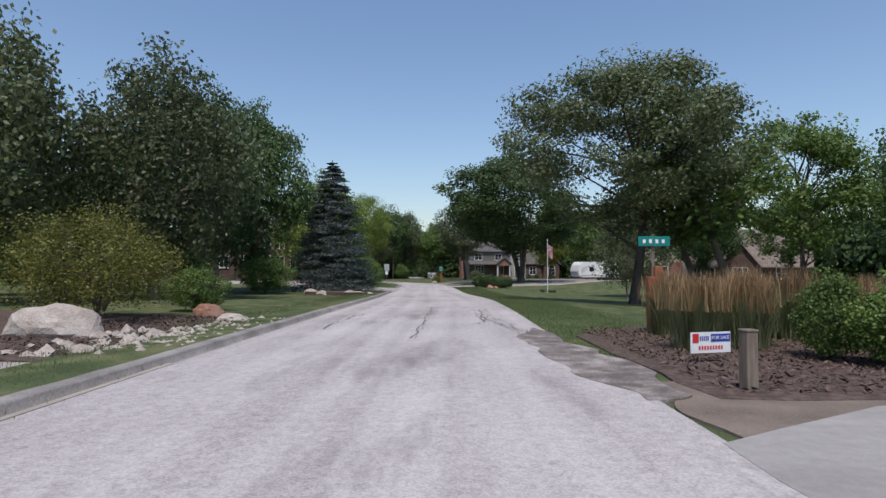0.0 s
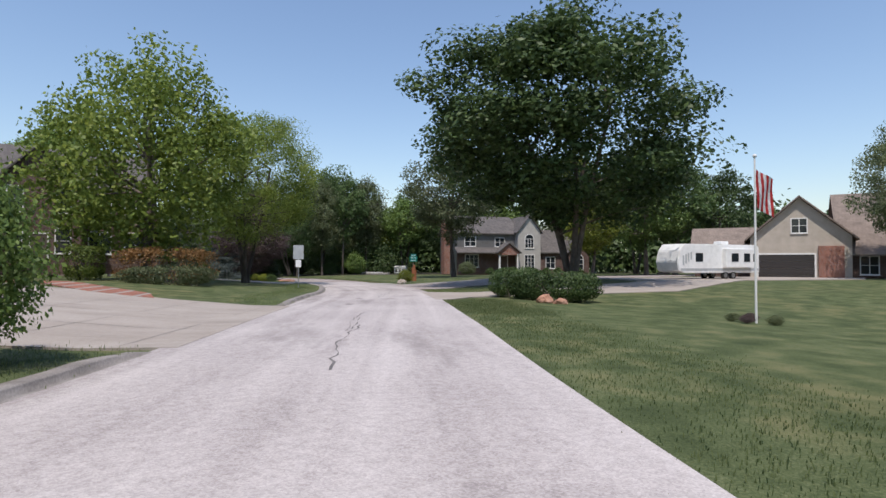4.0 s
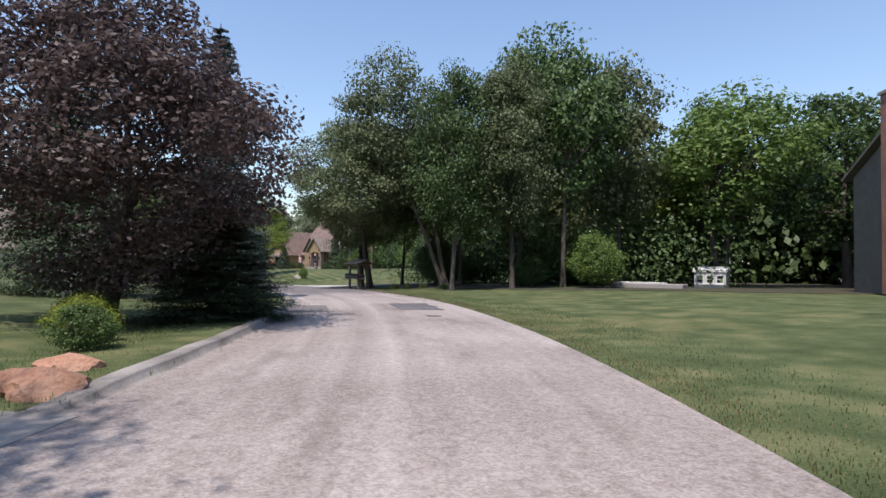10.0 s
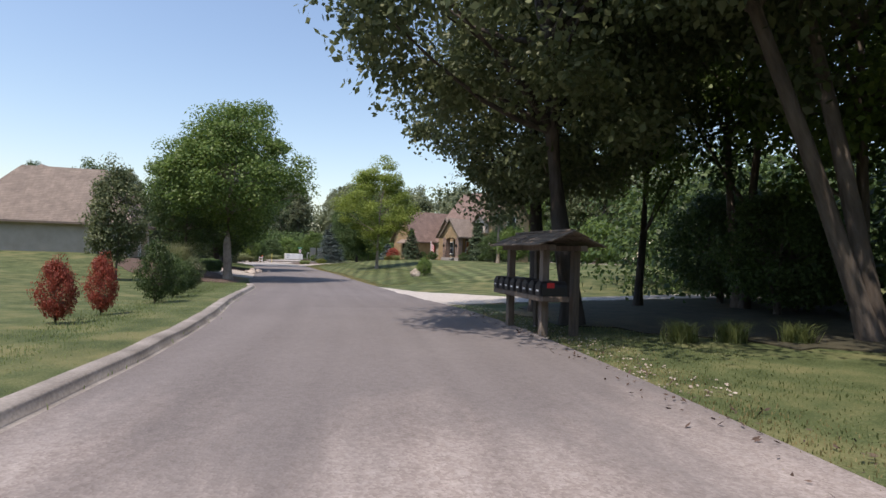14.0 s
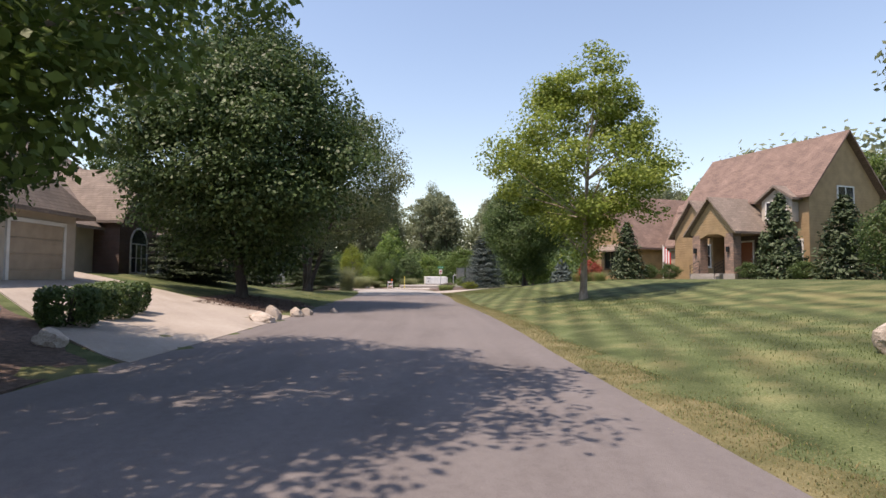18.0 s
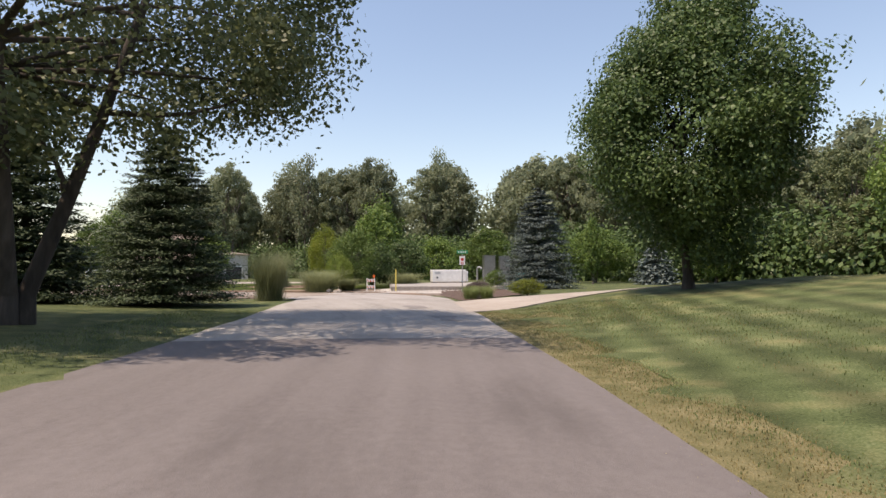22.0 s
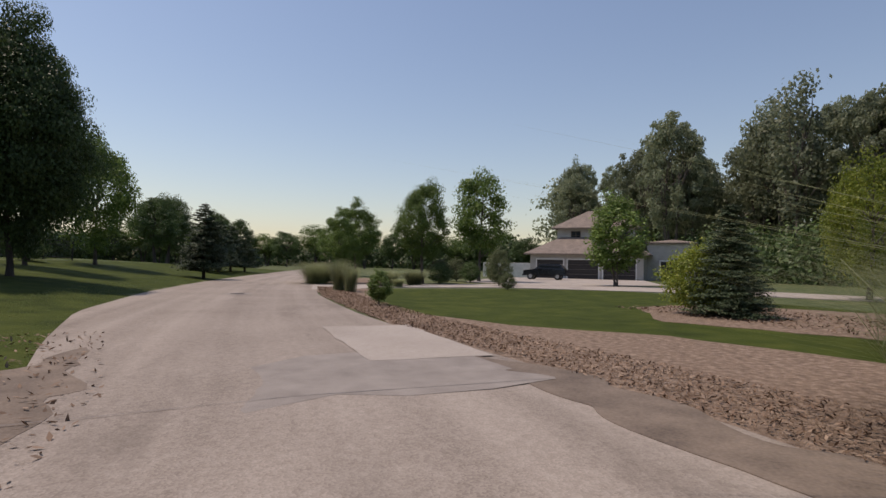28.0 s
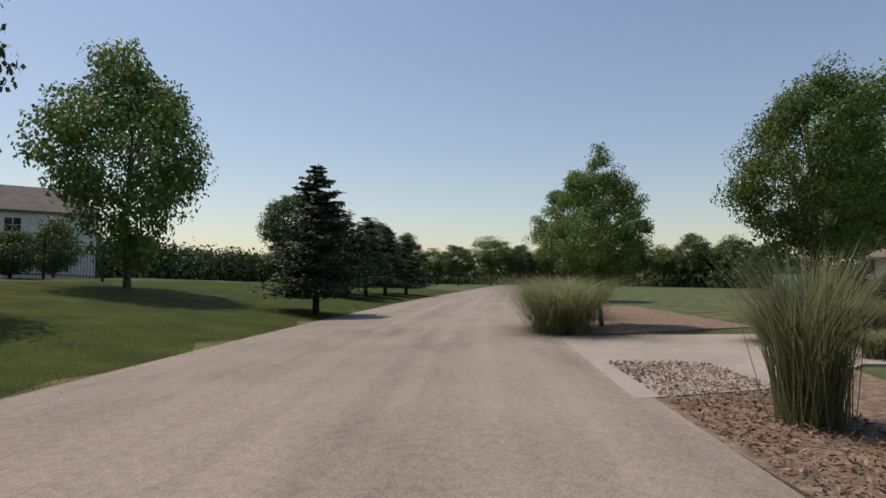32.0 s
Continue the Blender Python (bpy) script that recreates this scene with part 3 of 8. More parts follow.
LEFT_SLOPE = table([(-60, 0.02), (40, 0.02), (60, 0.07), (100, 0.07), (115, 0.05), (140, 0.04), (160, 0.05), (172, 0.14), (196, 0.15), (208, 0.07), (222, 0.03), (240, 0.04), (250, 0.12), (285, 0.13), (320, 0.07), (420, 0)])
RIGHT_SLOPE = table([(-60, 0), (8, 0), (16, -0.045), (62, -0.045), (70, -0.01), (78, 0.045), (92, 0.045), (115, 0.03), (150, 0.03), (160, 0.135), (204, 0.135), (211, 0.11), (220, 0.04), (232, 0.01), (420, 0)])
LEFT_EDGE = table([(-60, -4.2), (20, -4.2), (35, -4.0), (60, -4.3), (70, -4.7), (80, -4.4), (88, -3.8), (100, -3.4), (112, -3.1), (125, -2.7), (133, -3.0), (143, -3.7), (156, -4.2),
                   (165, -5.1), (180, -5.3), (198, -5.0), (208, -5.3), (214, -4.9), (220, -4.0), (226, -2.6), (234, -2.4), (241, -2.9), (251, -4.9), (262, -5.4), (420, -4.6)])
RIGHT_EDGE = table([(-60, 2.4), (12, 2.3), (30, 2.2), (56, 2.1), (74, 1.6), (84, 2.0), (94, 2.4), (108, 3.0), (125, 3.3), (145, 3.3), (158, 2.7), (170, 2.2), (190, 2.1), (207, 2.0),
                    (212, 2.6), (220, 4.6), (226, 6.0), (230, 5.6), (234, 4.2), (240, 3.5), (250, 2.6), (260, 2.1), (272, 2.2), (420, 2.4)])


def land(xy):
    s, d, z = along(xy)
    up = np.where(d < 0, LEFT_SLOPE(s) * np.clip(-d - 5.6, 0, 11), RIGHT_SLOPE(s) * np.clip(d - 4.0, 0, 11))
    far = np.clip((np.abs(d) - 120) / 600, 0, 1)
    return z + up - 0.02 - 3.0 * far * 0


def gz(x, y):
    return float(land([(x, y)])[0])


def spot(s, d):
    """Place on the plan at a station and an offset."""
    x = np.interp(s, TS, TRACK[:, 0]) + d * np.interp(s, TS, TN[:, 0])
    y = np.interp(s, TS, TRACK[:, 1]) + d * np.interp(s, TS, TN[:, 1])
    return float(x), float(y)


def road_z(s):
    return np.interp(s, TS, TRACK[:, 2])


gx = np.r_[-3500, -1800, -900, -500, -380, np.arange(-300, 121, 2.0), 200, 400, 900, 3000]
gy = np.r_[-3000, -1200, -400, -160, np.arange(-70, 331, 2.0), 420, 700, 1500, 3500]
mx_, my_ = np.meshgrid(gx, gy, indexing="ij")
pts = np.stack([mx_.ravel(), my_.ravel()], 1)
gzv = land(pts)
ny = len(gy)
idx = np.arange(len(gx) * ny).reshape(len(gx), ny)
quads = np.stack([idx[:-1, :-1], idx[1:, :-1], idx[1:, 1:], idx[:-1, 1:]], -1).reshape(-1, 4)
ground = mesh_part("ground", np.c_[pts, gzv].tolist(), quads.tolist(), LAWN, smooth=True)
tagged(ground, "wide green lawn with dry patches reaching the horizon", "lawn", kind="structure")


def strip(name, s0, s1, left, right, lift, material, label, step=1.5, across=6, crown=0.0, category="road", parent=None):
    """A ribbon along the road between two offset functions."""
    ss = np.linspace(s0, s1, max(2, int((s1 - s0) / step) + 1))
    vs, uv = [], []
    for s in ss:
        l, r = (left(s) if callable(left) else left), (right(s) if callable(right) else right)
        for k in range(across + 1):
            u = k / across
            d = l + (r - l) * u
            x, y = spot(s, d)
            zz = road_z(s) if parent is not None or category == "road" else gz(x, y) + 0.02
            vs.append((x, y, zz + lift + crown * (1 - (2 * u - 1) ** 2)))
            uv.append((s, d))
    w = across + 1
    fs = [(i * w + k, i * w + k + 1, (i + 1) * w + k + 1, (i + 1) * w + k) for i in range(len(ss) - 1) for k in range(across)]
    ob = mesh_part(name, vs, fs, material, parent, label, True, uv)
    if parent is None:
        tagged(ob, label, category, kind="structure")
    return ob


def sheet(name, outline, lift, material, label, category, cell=0.8, kind="structure", edge_noise=0.0, seed=1):
    """A thin slab with any outline that follows the land."""
    bm = bmesh.new()
    o = []
    for i, (x, y) in enumerate(outline):
        nx, ny2 = outline[(i + 1) % len(outline)]
        n = max(1, int(math.hypot(nx - x, ny2 - y) / cell))
        for k in range(n):
            px, py = x + (nx - x) * k / n, y + (ny2 - y) * k / n
            if edge_noise:
                v = noise.noise_vector(Vector((px * 0.9, py * 0.9, seed)))
                px, py = px + v.x * edge_noise, py + v.y * edge_noise
            o.append((px, py))
    f = bm.faces.new([bm.verts.new((x, y, 0)) for x, y in o])
    bmesh.ops.triangulate(bm, faces=[f])
    bmesh.ops.subdivide_edges(bm, edges=[e for e in bm.edges if e.calc_length() > 2.5], cuts=2, use_grid_fill=False)
    bmesh.ops.triangulate(bm, faces=bm.faces[:])
    zz = land([(v.co.x, v.co.y) for v in bm.verts])
    for v, z in zip(bm.verts, zz):
        v.co.z = z + lift
    ex = bmesh.ops.extrude_edge_only(bm, edges=[e for e in bm.edges if e.is_boundary])
    for v in ex["geom"]:
        if isinstance(v, bmesh.types.BMVert):
            v.co.z -= lift + 0.05
    bmesh.ops.recalc_face_normals(bm, faces=bm.faces[:])
    ob = part(name, bm, material)
    uvl = ob.data.uv_layers.new(name="uv")
    for lp in ob.data.loops:
        c = ob.data.vertices[lp.vertex_index].co
        uvl.data[lp.index].uv = (c.x, c.y)
    return tagged(ob, label, category, kind=kind)


def kerb(s0, s1, edge, side, height=0.12, width=0.32, label="worn grey concrete kerb along the lawn"):
    """A low rolled kerb outside a road edge, with worn height."""
    ss = np.linspace(s0, s1, int((s1 - s0) / 0.6) + 2)
    prof = [(-0.28, 0.0), (-0.03, 0.025), (0.04, 0.8), (0.1, 1.0), (0.8, 1.0), (1.0, 0.75), (1.12, -0.5)]
    vs, uv = [], []
    for s in ss:
        jag = noise.noise(Vector((s * 0.8, 0, side))) * 0.03
        fall = min(1, (s - s0) / 1.5 + 0.02, (s1 - s) / 1.5 + 0.02)
        for u, h in prof:
            d = edge(s) + side * (u * width + (jag if u > 0 else 0))
            x, y = spot(s, d)
            vs.append((x, y, road_z(s) + 0.022 + h * height * fall * (1 + jag * 4)))
            uv.append((s, d))
    w = len(prof)
    fs = [(i * w + k, i * w + k + 1, (i + 1) * w + k + 1, (i + 1) * w + k) for i in range(len(ss) - 1) for k in range(w - 1)]
    if side < 0:
        fs = [f[::-1] for f in fs]
    return tagged(mesh_part("kerb", vs, fs, KERB, None, "", True, uv), label, "kerb", kind="structure")


road_a = strip("road", -60, 99, LEFT_EDGE, RIGHT_EDGE, 0.02, CHIP, "pale grey chip-sealed street with worn lanes and cracks", crown=0.02)
road_e = strip("road", 99, 142, LEFT_EDGE, RIGHT_EDGE, 0.02, CHIP_BROWN, "brownish worn chip seal giving way to asphalt", crown=0.02)
road_b = strip("road", 142, 204.4, LEFT_EDGE, RIGHT_EDGE, 0.02, ASPHALT, "smooth purplish grey asphalt street", crown=0.02)
road_c = strip("road", 204.4, 230.5, LEFT_EDGE, RIGHT_EDGE, 0.022, CONCRETE, "pale concrete street bend with dark tyre marks", crown=0.01)
road_d = strip("road", 230.5, 420, LEFT_EDGE, RIGHT_EDGE, 0.02, CHIP_WARM, "dusty pale chip-sealed street", crown=0.02)
kerb(-60, 52, LEFT_EDGE, -1)
kerb(64, 95, LEFT_EDGE, -1)
kerb(101.5, 160, LEFT_EDGE, -1)
strip("verge", -60, 52, lambda s: LEFT_EDGE(s) - 2.6, lambda s: LEFT_EDGE(s) - 0.33, 0.0, LAWN, "green lawn strip behind the kerb", category="lawn", across=3)
for sa, sb in ((64, 95), (101.5, 160)):
    strip("verge", sa, sb, lambda s: LEFT_EDGE(s) - 2.6, lambda s: LEFT_EDGE(s) - 0.33, 0.0, LAWN, "green lawn strip behind the kerb", category="lawn", across=3)
for ob in [o for o in scene.objects if o.name.startswith("verge")]:
    w = 4
    for i, v in enumerate(ob.data.vertices):
        j = i // w
        fall = min(1, j / 2, (len(ob.data.vertices) // w - 1 - j) / 2)
        v.co.z = max(v.co.z, gz(v.co.x, v.co.y)) + (0.0, 0.05, 0.09, 0.1)[i % w] * fall - (0.03 if i % w == 0 else 0)
# striped lawn of the big right-hand plot
sheet("striped_lawn", [spot(160, 2.9), spot(166, 3.5), spot(172, 2.9), spot(180, 3.2), spot(190, 2.8), spot(197, 3.1), spot(206, 3.6), spot(211, 5.4), spot(213, 9), spot(213, 17), spot(200, 19), spot(186, 18), spot(172, 17), spot(160, 16), spot(157, 9)],
      0.02, LAWN_STRIPED, "mown lawn with diagonal stripes and straw-coloured edge", "lawn", edge_noise=0.15)
strip("dry_verge", 160, 211.5, RIGHT_EDGE, lambda s: RIGHT_EDGE(s) + 1.05 + 0.8 * noise.noise(Vector((s * 0.35, 1.7, 0))) + max(0, (s - 202) * 0.2), 0.0, LAWN_DRY, "strip of straw-coloured turf along the asphalt", category="lawn", across=3, step=0.5)
strip("lawn_strip", 238, 330, lambda s: LEFT_EDGE(s) - 16, LEFT_EDGE, 0.0, LAWN_RICH, "deep green lawn sloping up from the road", category="lawn", across=8)
strip("lawn_strip", 236, 266, 4.2, 21, 0.0, LAWN_RICH, "deep green lawn behind the wood chip bed", category="lawn", across=8)
# cross street and drives
cu = Vector((0.83, 0.56))
cn = Vector((-0.56, 0.83))
c0 = Vector((0.2, 85.2))


def cross(u, v):
    p = c0 + cu * u + cn * v
    return (p.x, p.y)


sheet("cross_street", [spot(93.5, 2.2), cross(2.0, 4.6), cross(5, 3.9), cross(12, 3.6), cross(60, 3.6), cross(60, -3.4), cross(10, -3.4), cross(3, -3.9), spot(79.5, 1.9), spot(78, -1.2), spot(94, -1.0)], 0.036, CHIP_BROWN,
      "worn grey side street meeting the road", "road", edge_noise=0.1)
sheet("street_corner", [spot(95.5, 2.5), spot(93, 3.4), cross(1.6, 5.2), cross(5, 4.5), cross(12, 4.1), cross(20, 4.0), cross(20, 3.4), cross(10, 3.3), cross(2.5, 3.5), spot(89, 2.6), spot(92, 1.7), spot(95.5, 1.9)], 0.05, CONCRETE,
      "white concrete gutter round the street corner", "kerb")
sheet("drive", [spot(67.6, 1.5), spot(68.3, 2.4), spot(70.0, 3.4), spot(72, 8), spot(73, 16), spot(80, 30), spot(84, 30), spot(77.3, 16), spot(75.2, 8), spot(74.6, 3.6), spot(75.4, 1.2)], 0.045, DRIVE, "pale concrete driveway beside the hedge", "driveway")
drive_left = sheet("drive", [spot(52.5, -3.9), spot(52.3, -12), spot(56, -24), spot(68, -24), spot(66, -13), spot(64.2, -9), spot(63.6, -4.2)], 0.05, DRIVE, "pale concrete driveway with sawn joints", "driveway")
sheet("drive", [spot(95, -3.3), spot(95, -5.5), spot(97, -8.5), spot(104, -14.5), spot(112, -20), spot(116, -34), spot(119, -34), spot(116, -19), spot(108, -11.5), spot(102.4, -6), spot(101.6, -3.1)], 0.05, CONCRETE, "pale concrete driveway curving behind the purple tree", "driveway")
sheet("drive", [spot(4, -4.1), spot(4, -20), spot(8.3, -20), spot(8.3, -8), spot(8.4, -4.1)], 0.05, DRIVE, "tan concrete driveway apron", "driveway")
sheet("drive", [spot(-3, 2.3), spot(4.6, 2.2), spot(5.9, 4.5), spot(6, 22), spot(-3, 22)], 0.045, CONCRETE, "cracked pale concrete side road", "driveway", edge_noise=0.1)
sheet("drive", [spot(144, 3.0), spot(144.6, 6), spot(144.6, 9), spot(144.9, 20), spot(146, 60), spot(151, 60), spot(148.6, 20), spot(146.8, 10), spot(148.4, 7), spot(152.5, 4.6), spot(159, 2.6)], 0.04, GRAVEL, "white crushed rock drive", "driveway", edge_noise=0.2)
sheet("drive", [spot(168, -5.0), spot(170, -7.5), spot(178, -15), spot(183, -24), spot(190, -24), spot(186, -15), spot(181, -8), spot(179.5, -5.1)], 0.05, DRIVE, "pale concrete driveway rising to a garage", "driveway")
sheet("drive", [spot(212, 2.4), spot(213, 5), spot(216.3, 12), spot(215, 24), spot(205, 36), spot(196, 46), spot(200, 49), spot(209, 38), spot(219, 24), spot(220.4, 12), spot(219.6, 6.5), spot(219, 4.2)], 0.045, DRIVE, "pale concrete driveway sweeping round the lawn", "driveway")
sheet("drive", [spot(265, 1.9), spot(266, 4.5), spot(268, 6.5), spot(268, 14), spot(262, 24), spot(252, 30), spot(256, 35), spot(270, 30), spot(275, 16), spot(273.4, 7), spot(272.6, 2.1)], 0.045, DRIVE, "pale concrete driveway between tall grasses", "driveway")
sheet("forecourt", [(-150, 183), (-156, 177), (-176, 179), (-185, 186), (-178, 197), (-158, 194)], 0.05, DRIVE, "pale concrete forecourt before a garage", "driveway")
sheet("brick_walk", [spot(64.0, -9.4), spot(66.4, -10.6), spot(70.2, -15.5), spot(72.5, -20.5), spot(71.2, -21.3), spot(68.6, -16.6), spot(65.4, -12.6)], 0.056, BRICK_RED, "red brick garden walk from the drive", "walk")


def joint(parent, a, b, width=0.022, lift=0.054):
    """A sawn joint between two places of the plan."""
    n = max(2, int(math.hypot(b[0] - a[0], b[1] - a[1]) / 0.8))
    side = Vector((b[1] - a[1], a[0] - b[0])).normalized() * width / 2
    vs = []
    for k in range(n + 1):
        x, y = a[0] + (b[0] - a[0]) * k / n, a[1] + (b[1] - a[1]) * k / n
        z = gz(x, y) + lift
        vs += [(x - side.x, y - side.y, z), (x + side.x, y + side.y, z)]
    return mesh_part("joint", vs, [(2 * k, 2 * k + 1, 2 * k + 3, 2 * k + 2) for k in range(n)], TAR, parent)


for k in range(5):
    joint(drive_left, spot(52.7 + 0.1 * k, -5.0 - 2.6 * k), spot(63.7 + 0.35 * k, -5.0 - 2.6 * k))
for s_ in (55.4, 58.2, 61.0):
    joint(drive_left, spot(s_, -4.3), spot(s_ + 2.2, -20))
# beds of mulch, gravel and soil
GRIT = surface("crumbled dark chip seal", [(0.35, (0.085, 0.07, 0.06)), (0.5, (0.19, 0.16, 0.14)), (0.65, (0.40, 0.355, 0.325))], 2.6, 30, 0.95, 0.9, relief=0.02)
sheet("mulch_bed", [spot(226, 5.9), spot(231, 6.2), spot(236, 4.1), spot(246, 3.0), spot(258, 2.3), spot(265, 2.1), spot(267.5, 6), spot(262, 4.8), spot(256, 3.9), spot(250, 4.2), spot(246, 5.8), spot(243, 8), spot(239, 9), spot(235, 11)], 0.03, CHIPS, "red brown wood chip bed along the road", "mulch", edge_noise=0.2)
sheet("mulch_bed", [spot(251, 13), spot(246, 10.2), spot(241, 12), spot(240, 18), spot(247, 20), spot(252, 17)], 0.03, CHIPS, "wood chip bed round young trees", "mulch", edge_noise=0.3)
sheet("mulch_bed", [spot(272.9, 2.3), spot(290, 2.4), spot(290, 8), spot(276, 8.5)], 0.03, CHIPS, "wood chip bed under tall grasses", "mulch", edge_noise=0.2)
sheet("mulch_bed", [spot(6.2, 3.0), spot(12.5, 2.7), spot(15, 5), spot(14, 18), spot(6.3, 18)], 0.035, MULCH, "dark bark mulch bed under feather grass", "mulch", edge_noise=0.25)
sheet("mulch_bed", [spot(8.6, -4.6), spot(16, -4.8), spot(17, -6.5), spot(17.5, -16), spot(8.6, -18)], 0.035, MULCH, "dark bark mulch bed with pale stones", "mulch", edge_noise=0.25)
sheet("mulch_bed", [spot(161, -5.6), spot(167.5, -5.3), spot(170, -7.6), spot(176, -14), spot(168, -14), spot(160, -10)], 0.035, MULCH, "dark mulch bed round a tree", "mulch", edge_noise=0.25)
sheet("mulch_bed", [spot(179.8, -5.4), spot(186, -5.3), spot(190, -6.8), spot(187, -9.5), spot(182, -9.5)], 0.035, MULCH, "dark mulch bed with boulders", "mulch", edge_noise=0.2)
sheet("mulch_bed", [spot(219.8, 4.9), spot(226, 6.4), spot(230.5, 12), spot(228, 14), spot(222, 9.4)], 0.035, MULCH, "dark mulch bed of sage and daylilies", "mulch", edge_noise=0.2)
sheet("gravel_bed", [spot(228.5, 6.9), spot(233, 6.6), spot(235, 12), spot(234, 24), spot(228, 20), spot(226.5, 8)], 0.03, GRAVEL, "white gravel round a concrete pad", "gravel", edge_noise=0.2)
sheet("dirt_edge", [spot(6.0, 2.2), spot(9, 1.6), spot(11.5, 1.5), spot(14.2, 1.95), spot(11, 2.4), spot(8, 2.75), spot(6.4, 2.7)], 0.05, GRIT, "strip of dark crumbled chip seal at the road edge", "road", cell=0.12, edge_noise=0.45)
sheet("dirt_edge", [spot(232, -2.0), spot(240, -2.2), spot(244, -2.8), spot(240, -4.3), spot(233, -4.2), spot(228, -3.4)], 0.05, SOIL, "brown dirt and leaves at the road edge", "soil", cell=0.25, edge_noise=0.6)
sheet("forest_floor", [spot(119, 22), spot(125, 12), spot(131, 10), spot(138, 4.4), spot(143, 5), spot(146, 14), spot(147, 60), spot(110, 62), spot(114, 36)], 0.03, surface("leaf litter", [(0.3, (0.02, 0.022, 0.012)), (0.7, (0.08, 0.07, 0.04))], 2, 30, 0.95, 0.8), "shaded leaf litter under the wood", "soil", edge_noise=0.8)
sheet("dirt_edge", [spot(223.5, 5.9), spot(226, 6.0), spot(230, 5.6), spot(234, 4.2), spot(237, 4.0), spot(234.5, 7.4), spot(229, 8.4), spot(225.4, 7.6)], 0.025, SOIL, "brown dirt washed along the road edge", "soil", edge_noise=0.25)
sheet("dirt_edge", [spot(4.4, 2.3), spot(7.2, 2.5), spot(6.8, 12), spot(5.7, 12), spot(5.5, 4.6)], 0.028, SOIL, "bare grey dirt beside the side road", "soil", cell=0.2, edge_noise=0.35)
# concrete round the drain at the bend, with its joints and dirt
sheet("drain_apron", [spot(230.2, 0.3), spot(231.5, 0.5), spot(232.1, 1.8), spot(233.2, 3.2), spot(233.4, 5.0), spot(233.6, 6.1), spot(233.4, 7.1), spot(231.8, 5.1), spot(230.9, 5.7), spot(230.3, 6.4), spot(229.6, 5.4), spot(229.6, 1.0)], 0.056, CONCRETE, "pale concrete apron round a drain cover", "road", cell=0.2, edge_noise=0.05)
joint(road_c, (-105.75, 181.21), (-103.6, 183.05), 0.01, 0.075)
joint(road_c, (-106.4, 186.3), (-101.3, 182.4), 0.01, 0.075)
sheet("dirt_edge", [spot(233.4, 3.5), spot(234.0, 3.1), spot(236, 3.0), spot(240, 2.7), spot(244, 2.5), spot(240, 3.6), spot(236, 4.1), spot(234.2, 4.7)], 0.058, SOIL, "brown dirt washed from the wood chip bed", "soil", cell=0.15, edge_noise=0.4)
sheet("dirt_stain", [spot(231.1, 3.9), spot(230.9, 4.5), spot(230.3, 4.3), spot(229.9, 3.5), spot(230.5, 3.3)], 0.068, surface("dried mud", [(0.3, (0.17, 0.135, 0.11)), (0.7, (0.30, 0.255, 0.22))], 4, 40, 0.95, 0.4), "dried mud stain on the concrete", "soil", cell=0.1, edge_noise=0.5)
# patches and cracks on the roads
DUST = surface("greyish worn chip seal", [(0.3, (0.19, 0.165, 0.145)), (0.7, (0.30, 0.265, 0.235))], 2.5, 60, 0.9, 0.5)
TYRE = surface("tyre-darkened concrete", [(0.3, (0.20, 0.185, 0.17)), (0.7, (0.38, 0.36, 0.335))], 2.5, 40, 0.9, 0.2)
def patch(road, s0, s1, d0, d1, material, label, lift=0.046, wob=0.12):
    n = 14
    o = []
    for k in range(n):
        o.append((s0 + (s1 - s0) * k / n, d0))
    for k in range(4):
        o.append((s1, d0 + (d1 - d0) * k / 4))
    for k in range(n):
        o.append((s1 + (s0 - s1) * k / n, d1))
    for k in range(4):
        o.append((s0, d1 + (d0 - d1) * k / 4))
    vs = []
    for i, (s, d) in enumerate(o):
        v = noise.noise_vector(Vector((s * 1.3, d * 1.3, 3)))
        x, y = spot(s + v.x * wob * 2, d + v.y * wob)
        vs.append((x, y, road_z(s) + lift))
    bm = bmesh.new()
    f = bm.faces.new([bm.verts.new(v) for v in vs])
    bmesh.ops.triangulate(bm, faces=[f])
    bmesh.ops.recalc_face_normals(bm, faces=bm.faces[:])
    for f in bm.faces:
        if f.normal.z < 0:
            f.normal_flip()
    return part("patch", bm, material, road, label)


patch(road_e, 114.8, 118.3, 0.65, 2.15, ASPHALT_DARK, "dark square asphalt patch")
patch(road_e, 112.2, 112.6, 1.15, 1.6, ASPHALT_DARK, "small dark patch")
patch(road_e, 114.4, 117.5, -3.0, -1.7, ASPHALT, "grey asphalt patch")
patch(road_d, 241.5, 246.3, 1.2, 3.2, DRIVE, "pale concrete patch", 0.046, 0.06)
patch(road_d, 239.5, 242, -0.4, 2.9, DUST, "faint grey patch", 0.042, 0.5)
for k, (sa, sb, da) in enumerate(((207, 220, -0.75), (206.5, 218, -0.35), (207, 214, 0.55), (212, 222, 0.15))):
    patch(road_c, sa, sb, da, da + 0.22, TYRE, "faint dark tyre mark", 0.036 + 0.001 * k, 0.12)
patch(road_c, 208.6, 210.2, 0.75, 1.35, STAIN, "dark stain", 0.041, 0.3)
patch(road_c, 214.5, 216.5, 0.9, 1.7, STAIN, "dark stain", 0.041, 0.3)
patch(road_a, 64, 64.35, -2.25, -1.95, STAIN, "oil stain", 0.046, 0.1)
patch(road_a, 68, 68.35, -2.2, -1.9, STAIN, "oil stain", 0.046, 0.1)




